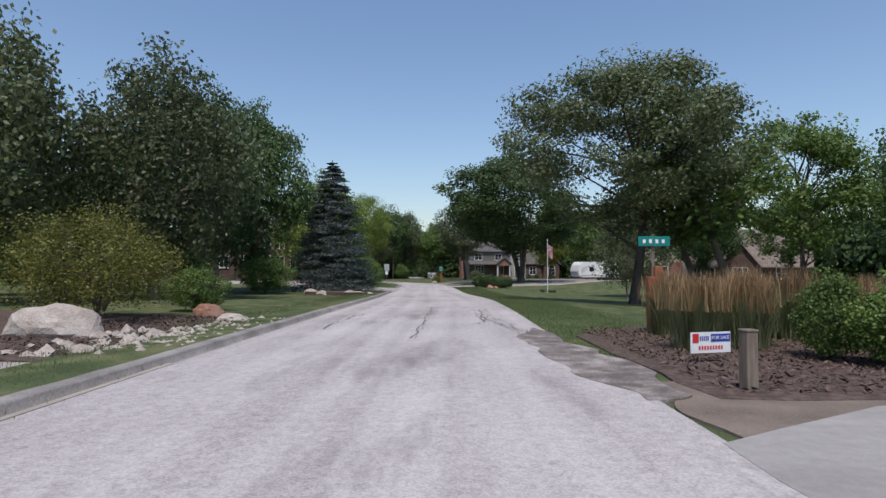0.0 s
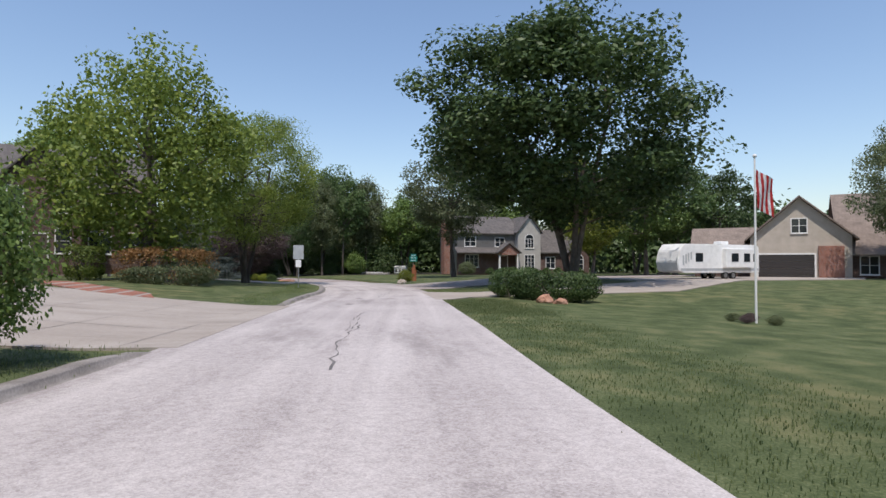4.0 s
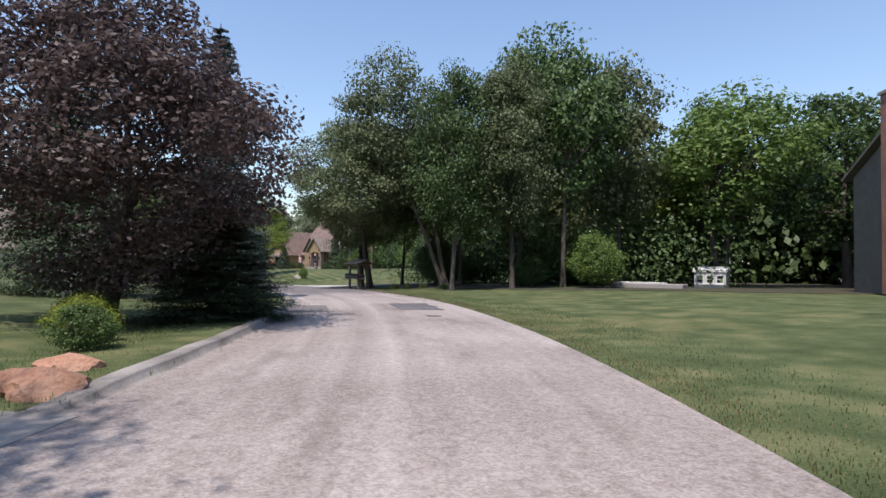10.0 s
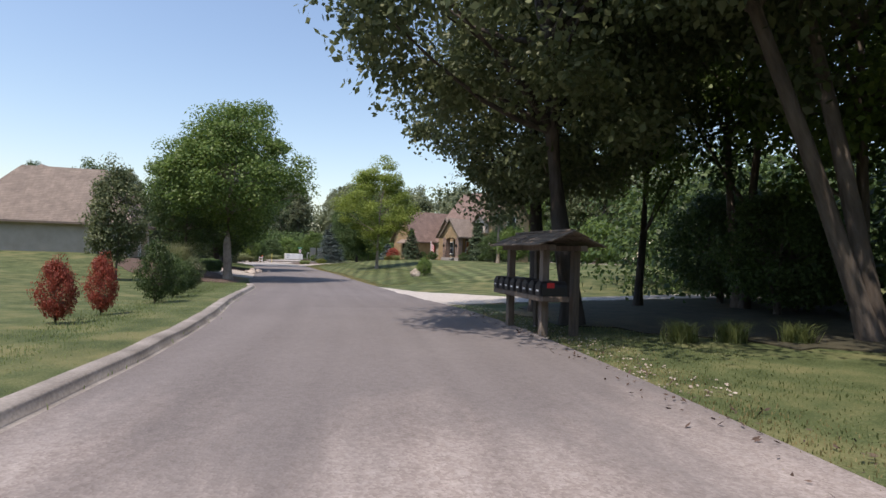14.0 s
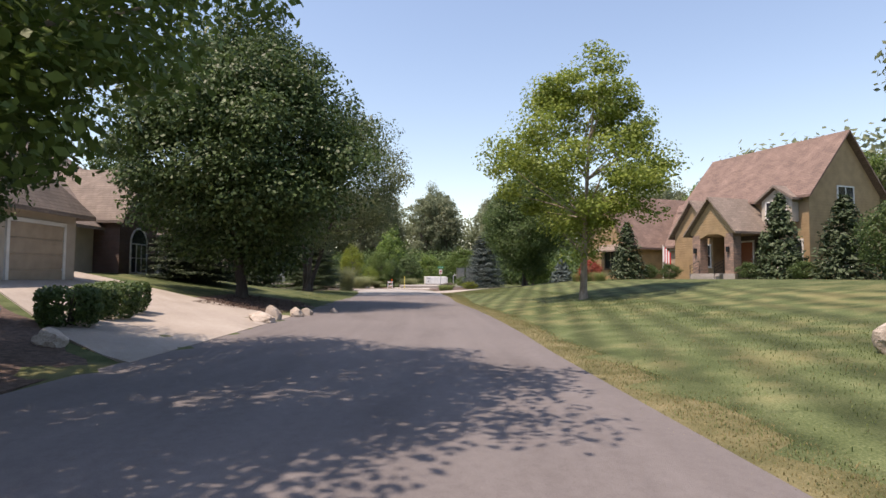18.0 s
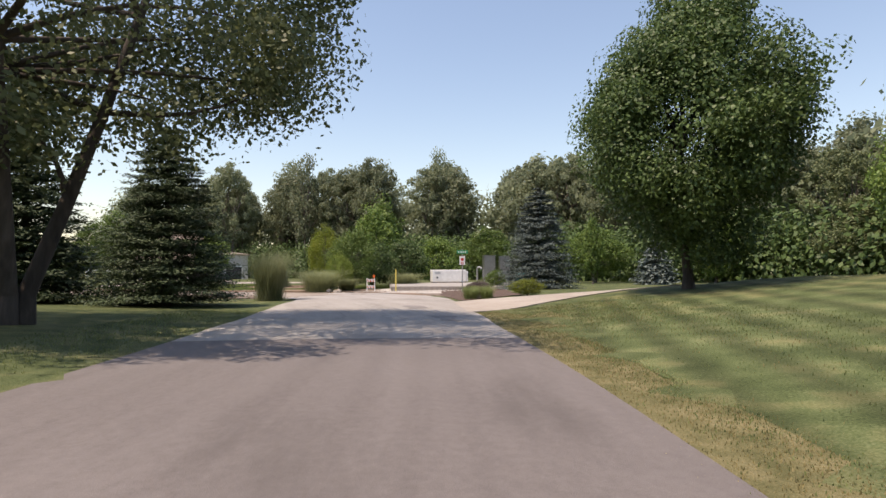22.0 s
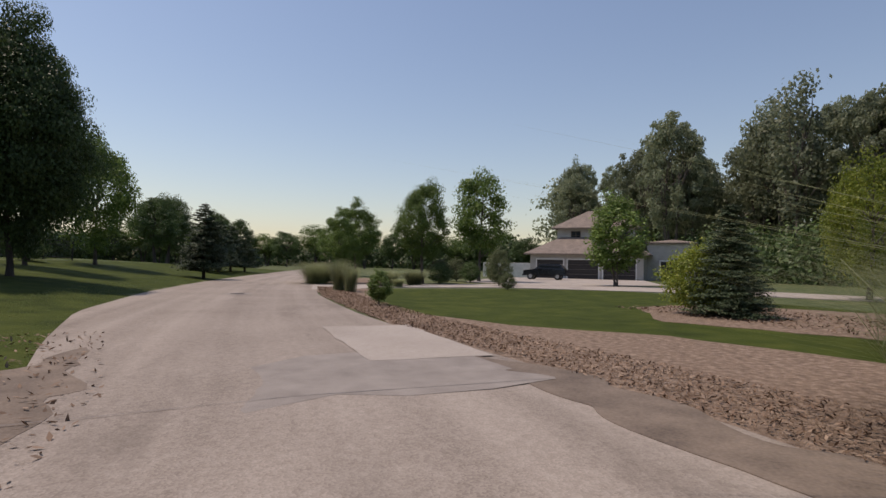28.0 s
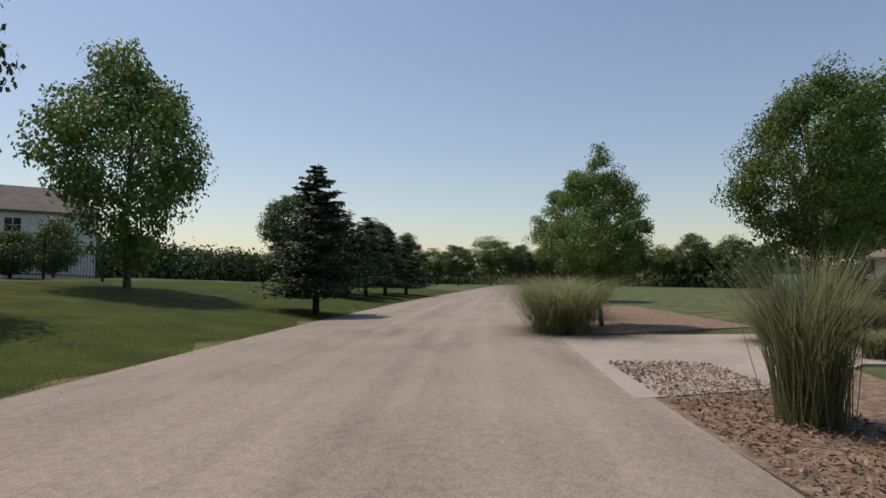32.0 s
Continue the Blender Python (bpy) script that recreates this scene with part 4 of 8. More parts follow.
def crack(road, pts_sd, width=0.07, lift=0.045, seed=0):
    rng = random.Random(seed)
    vs, fs = [], []
    dense = []
    for (s0, d0), (s1, d1) in zip(pts_sd, pts_sd[1:]):
        n = max(2, int(abs(s1 - s0) + abs(d1 - d0)) * 3)
        dense += [(s0 + (s1 - s0) * k / n, d0 + (d1 - d0) * k / n) for k in range(n)]
    for s, d in dense:
        d += rng.uniform(-0.07, 0.07) + 0.06 * noise.noise(Vector((s * 1.7, seed, 0)))
        w = width * 0.5 * rng.uniform(0.1, 1.0)
        for q in (-w, w):
            x, y = spot(s + q * 0.7, d + q)
            vs.append((x, y, road_z(s) + lift))
    fs = [(2 * i, 2 * i + 1, 2 * i + 3, 2 * i + 2) for i in range(len(dense) - 1)]
    return mesh_part("crack", vs, fs, TAR, road)


for k, (off, w) in enumerate(((0.0, 0.06), (0.05, 0.025))):
    crack(road_a, [(11.5, -0.74 + off), (14.5, -0.7 + off), (16.3, -0.69 + off), (18, -0.7 + off), (20.3, -0.73 + off), (22.6, -0.8 + off)], w, seed=60 + k)
for k, (off, w) in enumerate(((0.0, 0.055), (0.16, 0.03), (-0.14, 0.025), (0.3, 0.02))):
    crack(road_a, [(12.5, 1.75 + off), (14.6, 1.45 + off), (14.9, 1.36 + off), (15.6, 1.19 + off), (16.8, 1.0 + off), (19.3, 0.97 + off), (21.1, 1.03 + off)], w, seed=70 + k)
crack(road_a, [(14.6, 0.6), (15.5, 1.0), (16.1, 0.87), (17.6, 1.03)], 0.05, seed=80)
crack(road_a, [(22.4, -3.05), (22.9, -1.99), (21.8, -0.83), (21.5, 0.9)], 0.06, seed=81)
crack(road_a, [(22.8, -3.1), (23.1, -2.3), (22.3, -1.5)], 0.10, seed=82)
crack(road_a, [(13.4, -3.0), (14.8, -3.04), (15.6, -3.08), (16.3, -3.01), (17.5, -2.91), (18.5, -2.72)], 0.06, seed=83)
crack(road_a, [(30, -2.9), (31.5, -2.2), (33, -1.6)], 0.09, seed=4)
crack(road_a, [(50, -0.9), (53, -1.1), (56.5, -0.9)], 0.05, seed=5)
for k, (off, w) in enumerate(((0.0, 0.05), (0.1, 0.025), (-0.08, 0.02))):
    crack(road_a, [(68.5, -1.25 + off), (70.3, -1.2 + off), (71.6, -1.1 + off), (73.9, -0.75 + off), (75.4, -0.6 + off), (77.0, -0.45 + off), (79.4, -0.3 + off)], w, seed=90 + k)
crack(road_a, [(54.8, -1.2), (56.6, -1.22), (57.6, -1.24), (58.9, -1.2), (60.6, -1.1)], 0.04, seed=95)
crack(road_a, [(55.2, -1.05), (57, -1.1), (58.6, -1.05)], 0.05, seed=96)
crack(road_a, [(67, 0.4), (69.5, 1.4)], 0.025, seed=16)
crack(road_a, [(62, -3.9), (64, -2.0), (65, 0), (65.5, 1.6)], 0.045, seed=6)
crack(road_a, [(70, -4.3), (71, -2), (71.5, 0.2), (71, 1.4)], 0.04, seed=7)
crack(road_c, [(206.2, -2.1), (212, -2.0), (218, -1.9), (224, -1.4)], 0.02, 0.036, seed=10)
crack(road_c, [(212, -4.6), (212, 2.4)], 0.015, 0.036, seed=11)
crack(road_c, [(219, -3.8), (219, 4)], 0.015, 0.036, seed=12)
crack(road_c, [(227, -2), (227.6, 0.6), (228, 3), (229, 5.4)], 0.014, 0.04, seed=13)
crack(road_d, [(239, -2.6), (239.6, 0), (239.8, 3.4)], 0.04, seed=14)
crack(road_d, [(259, -4.6), (259.6, -2.6), (260, -0.4), (259.6, 2)], 0.06, seed=15)

# ---- plants ----
def leaf_mesh(name, centres, normals, sizes, aspect, rng, material, fold=0.0):
    """Diamond leaves, one island each."""
    n = len(centres)
    a = rng.normal(size=(n, 3))
    t = np.cross(normals, a)
    t /= np.linalg.norm(t, axis=1)[:, None] + 1e-9
    b = np.cross(normals, t)
    h, w = sizes[:, None], sizes[:, None] * aspect
    v = np.stack([centres - t * h, centres + b * w, centres + t * h, centres - b * w], 1).reshape(-1, 3)
    me = bpy.data.meshes.new(name)
    me.vertices.add(4 * n), me.loops.add(4 * n), me.polygons.add(n)
    me.vertices.foreach_set("co", v.astype(np.float32).ravel())
    me.loops.foreach_set("vertex_index", np.arange(4 * n, dtype=np.int32))
    me.polygons.foreach_set("loop_start", np.arange(0, 4 * n, 4, dtype=np.int32))
    me.update(calc_edges=True)
    me.materials.append(material)
    return me


def limb(bm, a, b, r0, r1, bend, rng, sides=7):
    a, b = Vector(a), Vector(b)
    d = b - a
    side = Vector(rng.normal(size=3)).normalized() * bend * d.length
    last = None
    n = 4
    pts3 = [a + d * (k / n) + side * math.sin(math.pi * k / n) for k in range(n + 1)]
    for k, p in enumerate(pts3):
        r = r0 + (r1 - r0) * k / n
        ax = (pts3[min(k + 1, n)] - pts3[max(k - 1, 0)]).normalized()
        q = ax.to_track_quat("Z", "Y")
        ring = [bm.verts.new(p + q @ Vector((r * math.cos(i * math.tau / sides), r * math.sin(i * math.tau / sides), 0))) for i in range(sides)]
        if last:
            for i in range(sides):
                bm.faces.new((last[i], last[(i + 1) % sides], ring[(i + 1) % sides], ring[i]))
        last = ring
    return pts3


def broadleaf(seed, clumps, leaves, size, low, wide, lean=(0, 0), trunks=1, spread=0.58, hang=0.0, thin=0.0, flat=1.0, narrow_top=0.5, bole=0.19):
    """Trunk bmesh and crown arrays of a tree 10 m high; wide: crown radius; low: where the crown begins."""
    rng = np.random.default_rng(seed)
    bm = bmesh.new()
    ch = 10 - low
    cs = []
    lobes = rng.normal(size=(9, 3))
    lobes /= np.linalg.norm(lobes, axis=1)[:, None]
    while len(cs) < clumps * 0.75:
        u = rng.normal(size=3)
        u /= np.linalg.norm(u)
        rad = rng.uniform(0.35, 1.0) ** 0.45
        bump = 0.70 + 0.42 * max(0, (lobes @ u).max()) ** 4 * rng.uniform(0.6, 1.1)
        z = low + ch * 0.5 + u[2] * rad * ch * 0.5 * bump
        f = (z - low) / ch
        w = wide * (1 - narrow_top * max(0, f - 0.45) / 0.55) * (0.75 + 0.25 * min(1, f * 3))
        p = np.array([u[0] * rad * w * bump, u[1] * rad * w * bump, z])
        if z < 9.9 and z > low * 0.8:
            cs.append(p + np.array([lean[0], lean[1], 0]) * f)
    cs = np.array(cs)
    tops = []
    for k in range(trunks):
        ang = k * math.tau / max(1, trunks) + rng.uniform(0, 1)
        off = 0.0 if trunks == 1 else 0.12
        base = (off * math.cos(ang), off * math.sin(ang), -0.25)
        sp = 0.25 if trunks == 1 else wide * 0.33
        top = (sp * math.cos(ang) + lean[0] * 0.5, sp * math.sin(ang) + lean[1] * 0.5, low + ch * 0.55)
        r = bole if trunks == 1 else bole * 0.72
        limb(bm, base, (base[0] * 1.1, base[1] * 1.1, 0.45), r * 1.75, r * 1.1, 0, rng, 9)
        tops.append(limb(bm, (base[0] * 1.1, base[1] * 1.1, 0.4), top, r * 1.12, r * 0.42, 0.04, rng, 9))
    picks = rng.choice(len(cs), min(len(cs), 26), replace=False)
    for i in picks:
        stem = tops[rng.integers(len(tops))]
        k = int(np.clip(round(1 + 3 * (cs[i][2] - low) / ch), 1, 4))
        limb(bm, stem[k], cs[i] * (0.93, 0.93, 0.97), bole * 0.40, bole * 0.08, 0.1, rng, 5)
    per = leaves // len(cs)
    loc, nor = [], []
    for c in cs:
        sc = spread * rng.uniform(0.6, 1.25)
        q = rng.normal(size=(per, 3))
        q *= (rng.random(per) ** 0.42 * 1.5 * sc / np.linalg.norm(q, axis=1))[:, None]
        q *= np.array([1.15, 1.15, 0.72 * flat]) * rng.uniform(0.8, 1.2, 3)
        if hang:
            q[:, 2] -= np.abs(rng.normal(size=per)) * hang
        loc.append(c + q)
        out = q / (np.linalg.norm(q, axis=1)[:, None] + 0.2) * 1.1 + np.array([0, 0, 0.5]) + rng.normal(size=(per, 3)) * 0.55
        nor.append(out)
    loc, nor = np.concatenate(loc), np.concatenate(nor)
    keep = (loc[:, 2] > low * 0.55) & (rng.random(len(loc)) > thin)
    loc, nor = loc[keep], nor[keep]
    nor /= np.linalg.norm(nor, axis=1)[:, None]
    return bm, loc, nor, size * rng.uniform(0.6, 1.3, len(loc)), rng


def conifer(seed, wide, low, tiers, per_branch, size, droop=0.25, ragged=0.2):
    """Trunk and needle sprays of a conifer 10 m high."""
    rng = np.random.default_rng(seed)
    bm = bmesh.new()
    limb(bm, (0, 0, -0.2), (0, 0, 9.8), 0.2, 0.02, 0.0, rng, 8)
    loc, nor = [], []
    for k in range(tiers):
        f = k / tiers
        z0 = low + (9.75 - low) * f
        reach = wide * (1 - f) ** 0.66 + 0.13
        n = int(6 + 9 * (1 - f))
        for j in range(n):
            ang = rng.uniform(0, math.tau)
            rr = reach * rng.uniform(1 - ragged, 1.06)
            u = rng.uniform(0.12, 1.0, per_branch) ** 0.7
            d = np.array([math.cos(ang), math.sin(ang), 0])
            p = np.outer(u * rr, d)
            p[:, 2] += z0 - droop * rr * u + 0.14 * rr * u**2.5
            fan = (1 - u * 0.55)[:, None] * rr * 0.22
            p += rng.normal(size=(per_branch, 3)) * np.array([1, 1, 0.24]) * fan
            loc.append(p)
            nn = np.array([0, 0, 0.9]) + 0.4 * d + rng.normal(size=(per_branch, 3)) * 0.45
            nor.append(nn)
        if low > 0.6 and k % 2 == 0:
            limb(bm, (0, 0, z0 + 0.1), (reach * 0.7 * math.cos(k), reach * 0.7 * math.sin(k), z0 - droop * reach * 0.6), 0.035, 0.01, 0.02, rng, 4)
    loc, nor = np.concatenate(loc), np.concatenate(nor)
    nor /= np.linalg.norm(nor, axis=1)[:, None]
    return bm, loc, nor, size * rng.uniform(0.6, 1.3, len(loc)), rng


FORMS = {
    "round": dict(kind="b", args=(11, 260, 45900, 0.084, 2.0, 4.1), kw=dict(spread=0.55, narrow_top=0.45, trunks=1)),
    "round2": dict(kind="b", args=(12, 260, 45900, 0.084, 1.7, 4.0), kw=dict(spread=0.52, narrow_top=0.55, trunks=1)),
    "dense": dict(kind="b", args=(25, 330, 46000, 0.088, 0.9, 4.2), kw=dict(spread=0.6, narrow_top=0.5, trunks=1, bole=0.15)),
    "denser": dict(kind="b", args=(26, 420, 130000, 0.078, 1.0, 4.2), kw=dict(spread=0.64, narrow_top=0.55, trunks=1, bole=0.15)),
    "oak": dict(kind="b", args=(13, 220, 40500, 0.084, 2.6, 4.6), kw=dict(spread=0.58, narrow_top=0.25, bole=0.165, flat=0.85)),
    "multi": dict(kind="b", args=(14, 440, 120000, 0.070, 1.7, 4.9), kw=dict(spread=0.55, narrow_top=0.45, trunks=5, bole=0.13, lean=(-1.4, -2.4))),
    "overhang": dict(kind="b", args=(27, 230, 46000, 0.080, 2.6, 4.6), kw=dict(spread=0.56, narrow_top=0.3, bole=0.165, flat=0.85, lean=(-0.9, -2.2))),
    "elm": dict(kind="b", args=(15, 260, 84000, 0.060, 2.1, 4.6), kw=dict(spread=0.56, hang=0.25, narrow_top=0.2, trunks=3, bole=0.14, thin=0.05)),
    "willow": dict(kind="b", args=(16, 260, 45900, 0.080, 1.4, 4.3), kw=dict(spread=0.52, hang=0.7, narrow_top=0.4)),
    "birch": dict(kind="b", args=(17, 230, 42000, 0.076, 1.7, 3.3), kw=dict(spread=0.45, narrow_top=0.6, trunks=1, bole=0.115, thin=0.05)),
    "sparse": dict(kind="b", args=(18, 90, 13000, 0.088, 1.6, 1.9), kw=dict(spread=0.5, narrow_top=0.5, thin=0.35, bole=0.13)),
    "tall": dict(kind="b", args=(19, 150, 22950, 0.092, 2.3, 2.7), kw=dict(spread=0.58, narrow_top=0.3, bole=0.12, trunks=1)),
    "tall2": dict(kind="b", args=(20, 140, 21600, 0.092, 3.2, 2.9), kw=dict(spread=0.6, narrow_top=0.2, bole=0.15, trunks=2, lean=(0.8, 0.3))),
    "ragged": dict(kind="b", args=(21, 240, 60000, 0.070, 1.6, 3.4), kw=dict(spread=0.34, narrow_top=0.15, trunks=4, bole=0.17, thin=0.1)),
    "young": dict(kind="b", args=(22, 130, 14850, 0.128, 1.3, 2.7), kw=dict(spread=0.6, narrow_top=0.6, trunks=2, bole=0.12)),
    "bush": dict(kind="b", args=(23, 170, 18900, 0.160, 0.15, 5.2), kw=dict(spread=1.0, narrow_top=0.4, trunks=4, bole=0.2)),
    "fountain": dict(kind="b", args=(24, 170, 21600, 0.128, 2.0, 6.2), kw=dict(spread=0.9, hang=1.8, narrow_top=0.4, trunks=4, bole=0.2)),
    "spruce": dict(kind="c", args=(31, 2.9, 0.25, 50, 210, 0.074), kw=dict(droop=0.28)),
    "spruce2": dict(kind="c", args=(32, 2.7, 0.35, 48, 210, 0.074), kw=dict(droop=0.18, ragged=0.3)),
    "pine": dict(kind="c", args=(33, 3.0, 1.2, 30, 60, 0.16), kw=dict(droop=0.05, ragged=0.45)),
    "cone": dict(kind="c", args=(34, 3.4, 0.15, 44, 24, 0.26), kw=dict(droop=0.1, ragged=0.1)),
}
made_trees = {}


def tree(form, x, y, height, width, leaf, turn=0.0, bark=None, name="tree", label="", group="", z=None, lean=0.0, category="tree"):
    """A tree or bush: height in metres, width across its crown."""
    f = FORMS[form]
    bark = bark or BARK
    off = abs(along([(x, y)])[1][0])
    lod = 0 if off < 13 and height > 3 else 1 if off < 32 else 2
    key = (form, leaf.name, bark.name, lod)
    full = f["args"][1] * 2 if f["kind"] == "c" else f["args"][5] * 2 + f["kw"].get("spread", 0.7) * 1.3
    m = pose(x, y, gz(x, y) if z is None else z, 0, lean, turn) @ Matrix.Diagonal((width / full, width / full, height / (10 if f["kind"] == "c" else 9.2), 1))
    if key in made_trees:
        ob = copy_thing(made_trees[key], m)
        ob.name = name
        ob.matrix_basis = m
    else:
        shape = ("shape", form, lod)
        if shape not in made_trees:
            make = conifer if f["kind"] == "c" else broadleaf
            bm, loc, nor, sizes, rng = make(*f["args"], **f["kw"])
            keep = rng.random(len(loc)) < (1.0, 0.5, 0.32)[lod]
            loc, nor, sizes = loc[keep], nor[keep], sizes[keep] * (0.86, 1.2, 1.45)[lod]
            me = bpy.data.meshes.new("trunk")
            bm.to_mesh(me)
            bm.free()
            me.shade_smooth()
            made_trees[shape] = (me, leaf_mesh("crown", loc, nor, sizes, 0.42 if f["kind"] == "c" else 0.6, rng, leaf))
        tm, cm = (q.copy() for q in made_trees[shape])
        ob = new(name)
        for part_name, me, mat_ in (("trunk", tm, bark), ("crown", cm, leaf)):
            me.materials.clear()
            me.materials.append(mat_)
            new(part_name, me).parent = ob
        ob.matrix_basis = m
        made_trees[key] = ob
    return tagged(ob, label, category, group)


def blades(name, places, height, material, label, per=16, spread=0.12, width=0.010, seed=3, parent=None, lean=0.35, category="grass"):
    """Tufts of bent blades as one object."""
    rng = np.random.default_rng(seed)
    places = np.asarray(places, float)
    n = len(places) * per
    base = np.repeat(places, per, 0) + np.c_[rng.normal(size=(n, 2)) * spread, np.zeros(n)]
    ang = rng.uniform(0, math.tau, n)
    h = height * rng.uniform(0.5, 1.15, n)
    out = np.stack([np.cos(ang), np.sin(ang), np.zeros(n)], 1)
    side = np.stack([-np.sin(ang), np.cos(ang), np.zeros(n)], 1) * width
    bend = h * lean * rng.uniform(0.2, 1.5, n)
    mid = base + out * (bend * 0.35)[:, None] + np.array([0, 0, 1]) * (h * 0.6)[:, None]
    tip = base + out * bend[:, None] + np.array([0, 0, 1]) * (h * (1 - 0.18 * lean))[:, None]
    v = np.stack([base - side, base + side, mid + side * 0.8, tip, mid - side * 0.8], 1).reshape(-1, 3)
    me = bpy.data.meshes.new(name)
    me.vertices.add(5 * n), me.loops.add(7 * n), me.polygons.add(2 * n)
    me.vertices.foreach_set("co", v.astype(np.float32).ravel())
    me.loops.foreach_set("vertex_index", (np.arange(n)[:, None] * 5 + np.array([0, 1, 2, 4, 4, 2, 3])).astype(np.int32).ravel())
    me.polygons.foreach_set("loop_start", (np.arange(n)[:, None] * 7 + np.array([0, 4])).astype(np.int32).ravel())
    me.update(calc_edges=True)
    me.materials.append(material)
    ob = new(name, me)
    if parent is not None:
        ob.parent = parent
        return ob
    return tagged(ob, label, category, kind="stuff")


def wood_belt(name, line, height, depth, leaf, label, seed, step=1.5, size=0.5, per=56):
    """A far belt of trees joined into one object: many leaf clumps over a band, ragged on top."""
    rng = np.random.default_rng(seed)
    p = np.array(line, float)
    loc, nor = [], []
    for a, b in zip(p, p[1:]):
        ln = np.linalg.norm(b - a)
        side = np.array([b[1] - a[1], a[0] - b[0]]) / ln
        for k in range(int(ln / step)):
            q = a + (b - a) * (k + rng.random()) * step / ln
            top = height * (0.72 + 0.38 * noise.noise(Vector((q[0] * 0.07, q[1] * 0.07, seed))) + rng.uniform(-0.08, 0.12))
            for j in range(7):
                c = q + side * rng.uniform(-depth, depth) / 2
                zc = gz(c[0], c[1]) + top * (0.06 + 0.94 * (j + rng.random()) / 7)
                r = 2.0 * (1.2 - 0.5 * j / 7)
                o = rng.normal(size=(per, 3)) * np.array([r, r, r * 0.6])
                loc.append(np.array([c[0], c[1], zc]) + o)
                nor.append(o / 2 + np.array([0, 0, 0.7]) + rng.normal(size=(per, 3)) * 0.6)
    loc, nor = np.concatenate(loc), np.concatenate(nor)
    nor /= np.linalg.norm(nor, axis=1)[:, None]
    me = leaf_mesh(name, loc, nor, size * rng.uniform(0.6, 1.3, len(loc)), 0.6, rng, leaf)
    return tagged(new(name, me), label, "woods", kind="stuff")

# first stretch: the street between big gardens
tree("fountain", -9.6, 15.6, 3.1, 5.4, LEAF_OCHRE, 20, name="bush", label="arching golden green bush behind a boulder", category="bush")
tree("willow", -14.0, 27, 12.0, 11, LEAF_GREY, 40, label="wide grey green tree with hanging twigs")
tree("willow", -19, 21, 12.5, 12.5, LEAF_GREY, 140, label="wide grey green tree with hanging twigs")
tree("dense", -16.5, 36, 13, 12, LEAF_DARK, 80, BARK_DARK, label="dense dark green shade tree")
tree("willow", -26, 30, 12, 12, LEAF, 10, label="wide green tree over the lawn")
tree("round2", -25, 43, 12, 12, LEAF_DARK, 10, BARK_DARK, label="dense dark green shade tree")
tree("dense", -14.5, 43, 14.0, 10.5, LEAF_DARK, 210, BARK_DARK, label="dense dark green shade tree beside a spruce")
tree("bush", -12.5, 39.5, 2.6, 4.4, LEAF, 0, name="bush", label="loose green bush under a tree", category="bush")
tree("bush", -8.6, 19.5, 1.5, 2.4, LEAF, 0, name="bush", label="low green bush in the mulch bed", category="bush")
tree("bush", -12, 12.5, 1.2, 2.4, LEAF_DARK, 50, name="bush", label="low dark bush in the mulch bed", category="bush")
tree("spruce", -9.2, 46.2, 11.2, 7.4, NEEDLE_BLUE, 0, BARK_DARK, name="spruce", label="blue grey spruce with branches to the ground")
tree("bush", -6.7, 50.1, 3.1, 3.2, LEAF, 90, name="bush", label="tall green bush beside the spruce", category="bush")
tree("willow", -17.2, 78.4, 14.8, 15.5, LEAF_LIME, 60, label="yellow green tree before a brick house")
tree("elm", -14.2, 89.0, 13.8, 13.6, LEAF_LIME, 0, BARK_DARK, label="open yellow green shade tree on the lawn")
tree("round", -30, 74, 13, 12, LEAF, 30, label="green tree behind the drive")
tree("round2", -34, 96, 14, 13, LEAF, 30, label="green tree behind the brick house")
tree("overhang", 10.9, 31.8, 13.2, 15.6, LEAF_GREY, 0, BARK_DARK, label="spreading oak with dark heavy limbs over the lawn")
tree("sparse", 15.4, 33.0, 12, 7, LEAF_GREY, 0, BARK, label="leaning thin tree with sparse crown", lean=-17)
tree("sparse", 16.2, 30.4, 12, 8.5, LEAF, 0, BARK, label="slender leaning green garden tree", lean=-19)
tree("oak", 22, 34, 11, 11, LEAF, 120, BARK_DARK, label="big green garden tree with heavy limbs")
tree("round", 27, 24, 12.5, 12, LEAF_DARK, 0, BARK_DARK, label="dark garden tree with dense crown")
tree("round2", 33, 37, 12, 12, LEAF_DARK, 70, BARK_DARK, label="dark garden tree with dense crown")
tree("sparse", 15.2, 46.2, 5.0, 2.6, LEAF_GREY, 0, label="small thin-stemmed grey green tree")
tree("multi", 11.8, 84.4, 17.0, 25, LEAF_DARK, 0, BARK, label="huge dark shade tree with several grey trunks")
tree("round2", 20.2, 105.5, 9.6, 8.6, LEAF_YELLOW, 20, label="yellow green tree behind the side street")
tree("round", 28, 109, 13, 12, LEAF, 20, label="green tree behind the side street")
tree("elm", 40, 85, 12, 10, LEAF_GREY, 20, label="grey green tree before a shingled house")
tree("round2", 33, 112, 15, 13, LEAF_DARK, 20, label="dark tree behind the camper")
tree("round", 45, 72, 12, 11, LEAF, 0, label="green tree behind a house")
tree("round", 31, 66, 10.5, 10, LEAF_DARK, 0, BARK_DARK, label="dark garden tree before a house")
tree("willow", 17.8, 51.6, 9.6, 9.0, LEAF_GREY, 0, BARK_DARK, label="soft grey green garden tree over the lawn")
tree("round", 52, 60, 13, 12, LEAF_DARK, 0, label="dark tree behind a house")
tree("oak", 4.2, 106.0, 13.8, 14.0, LEAF_GREY, 200, BARK_DARK, label="round-crowned shade tree with forked dark trunk")
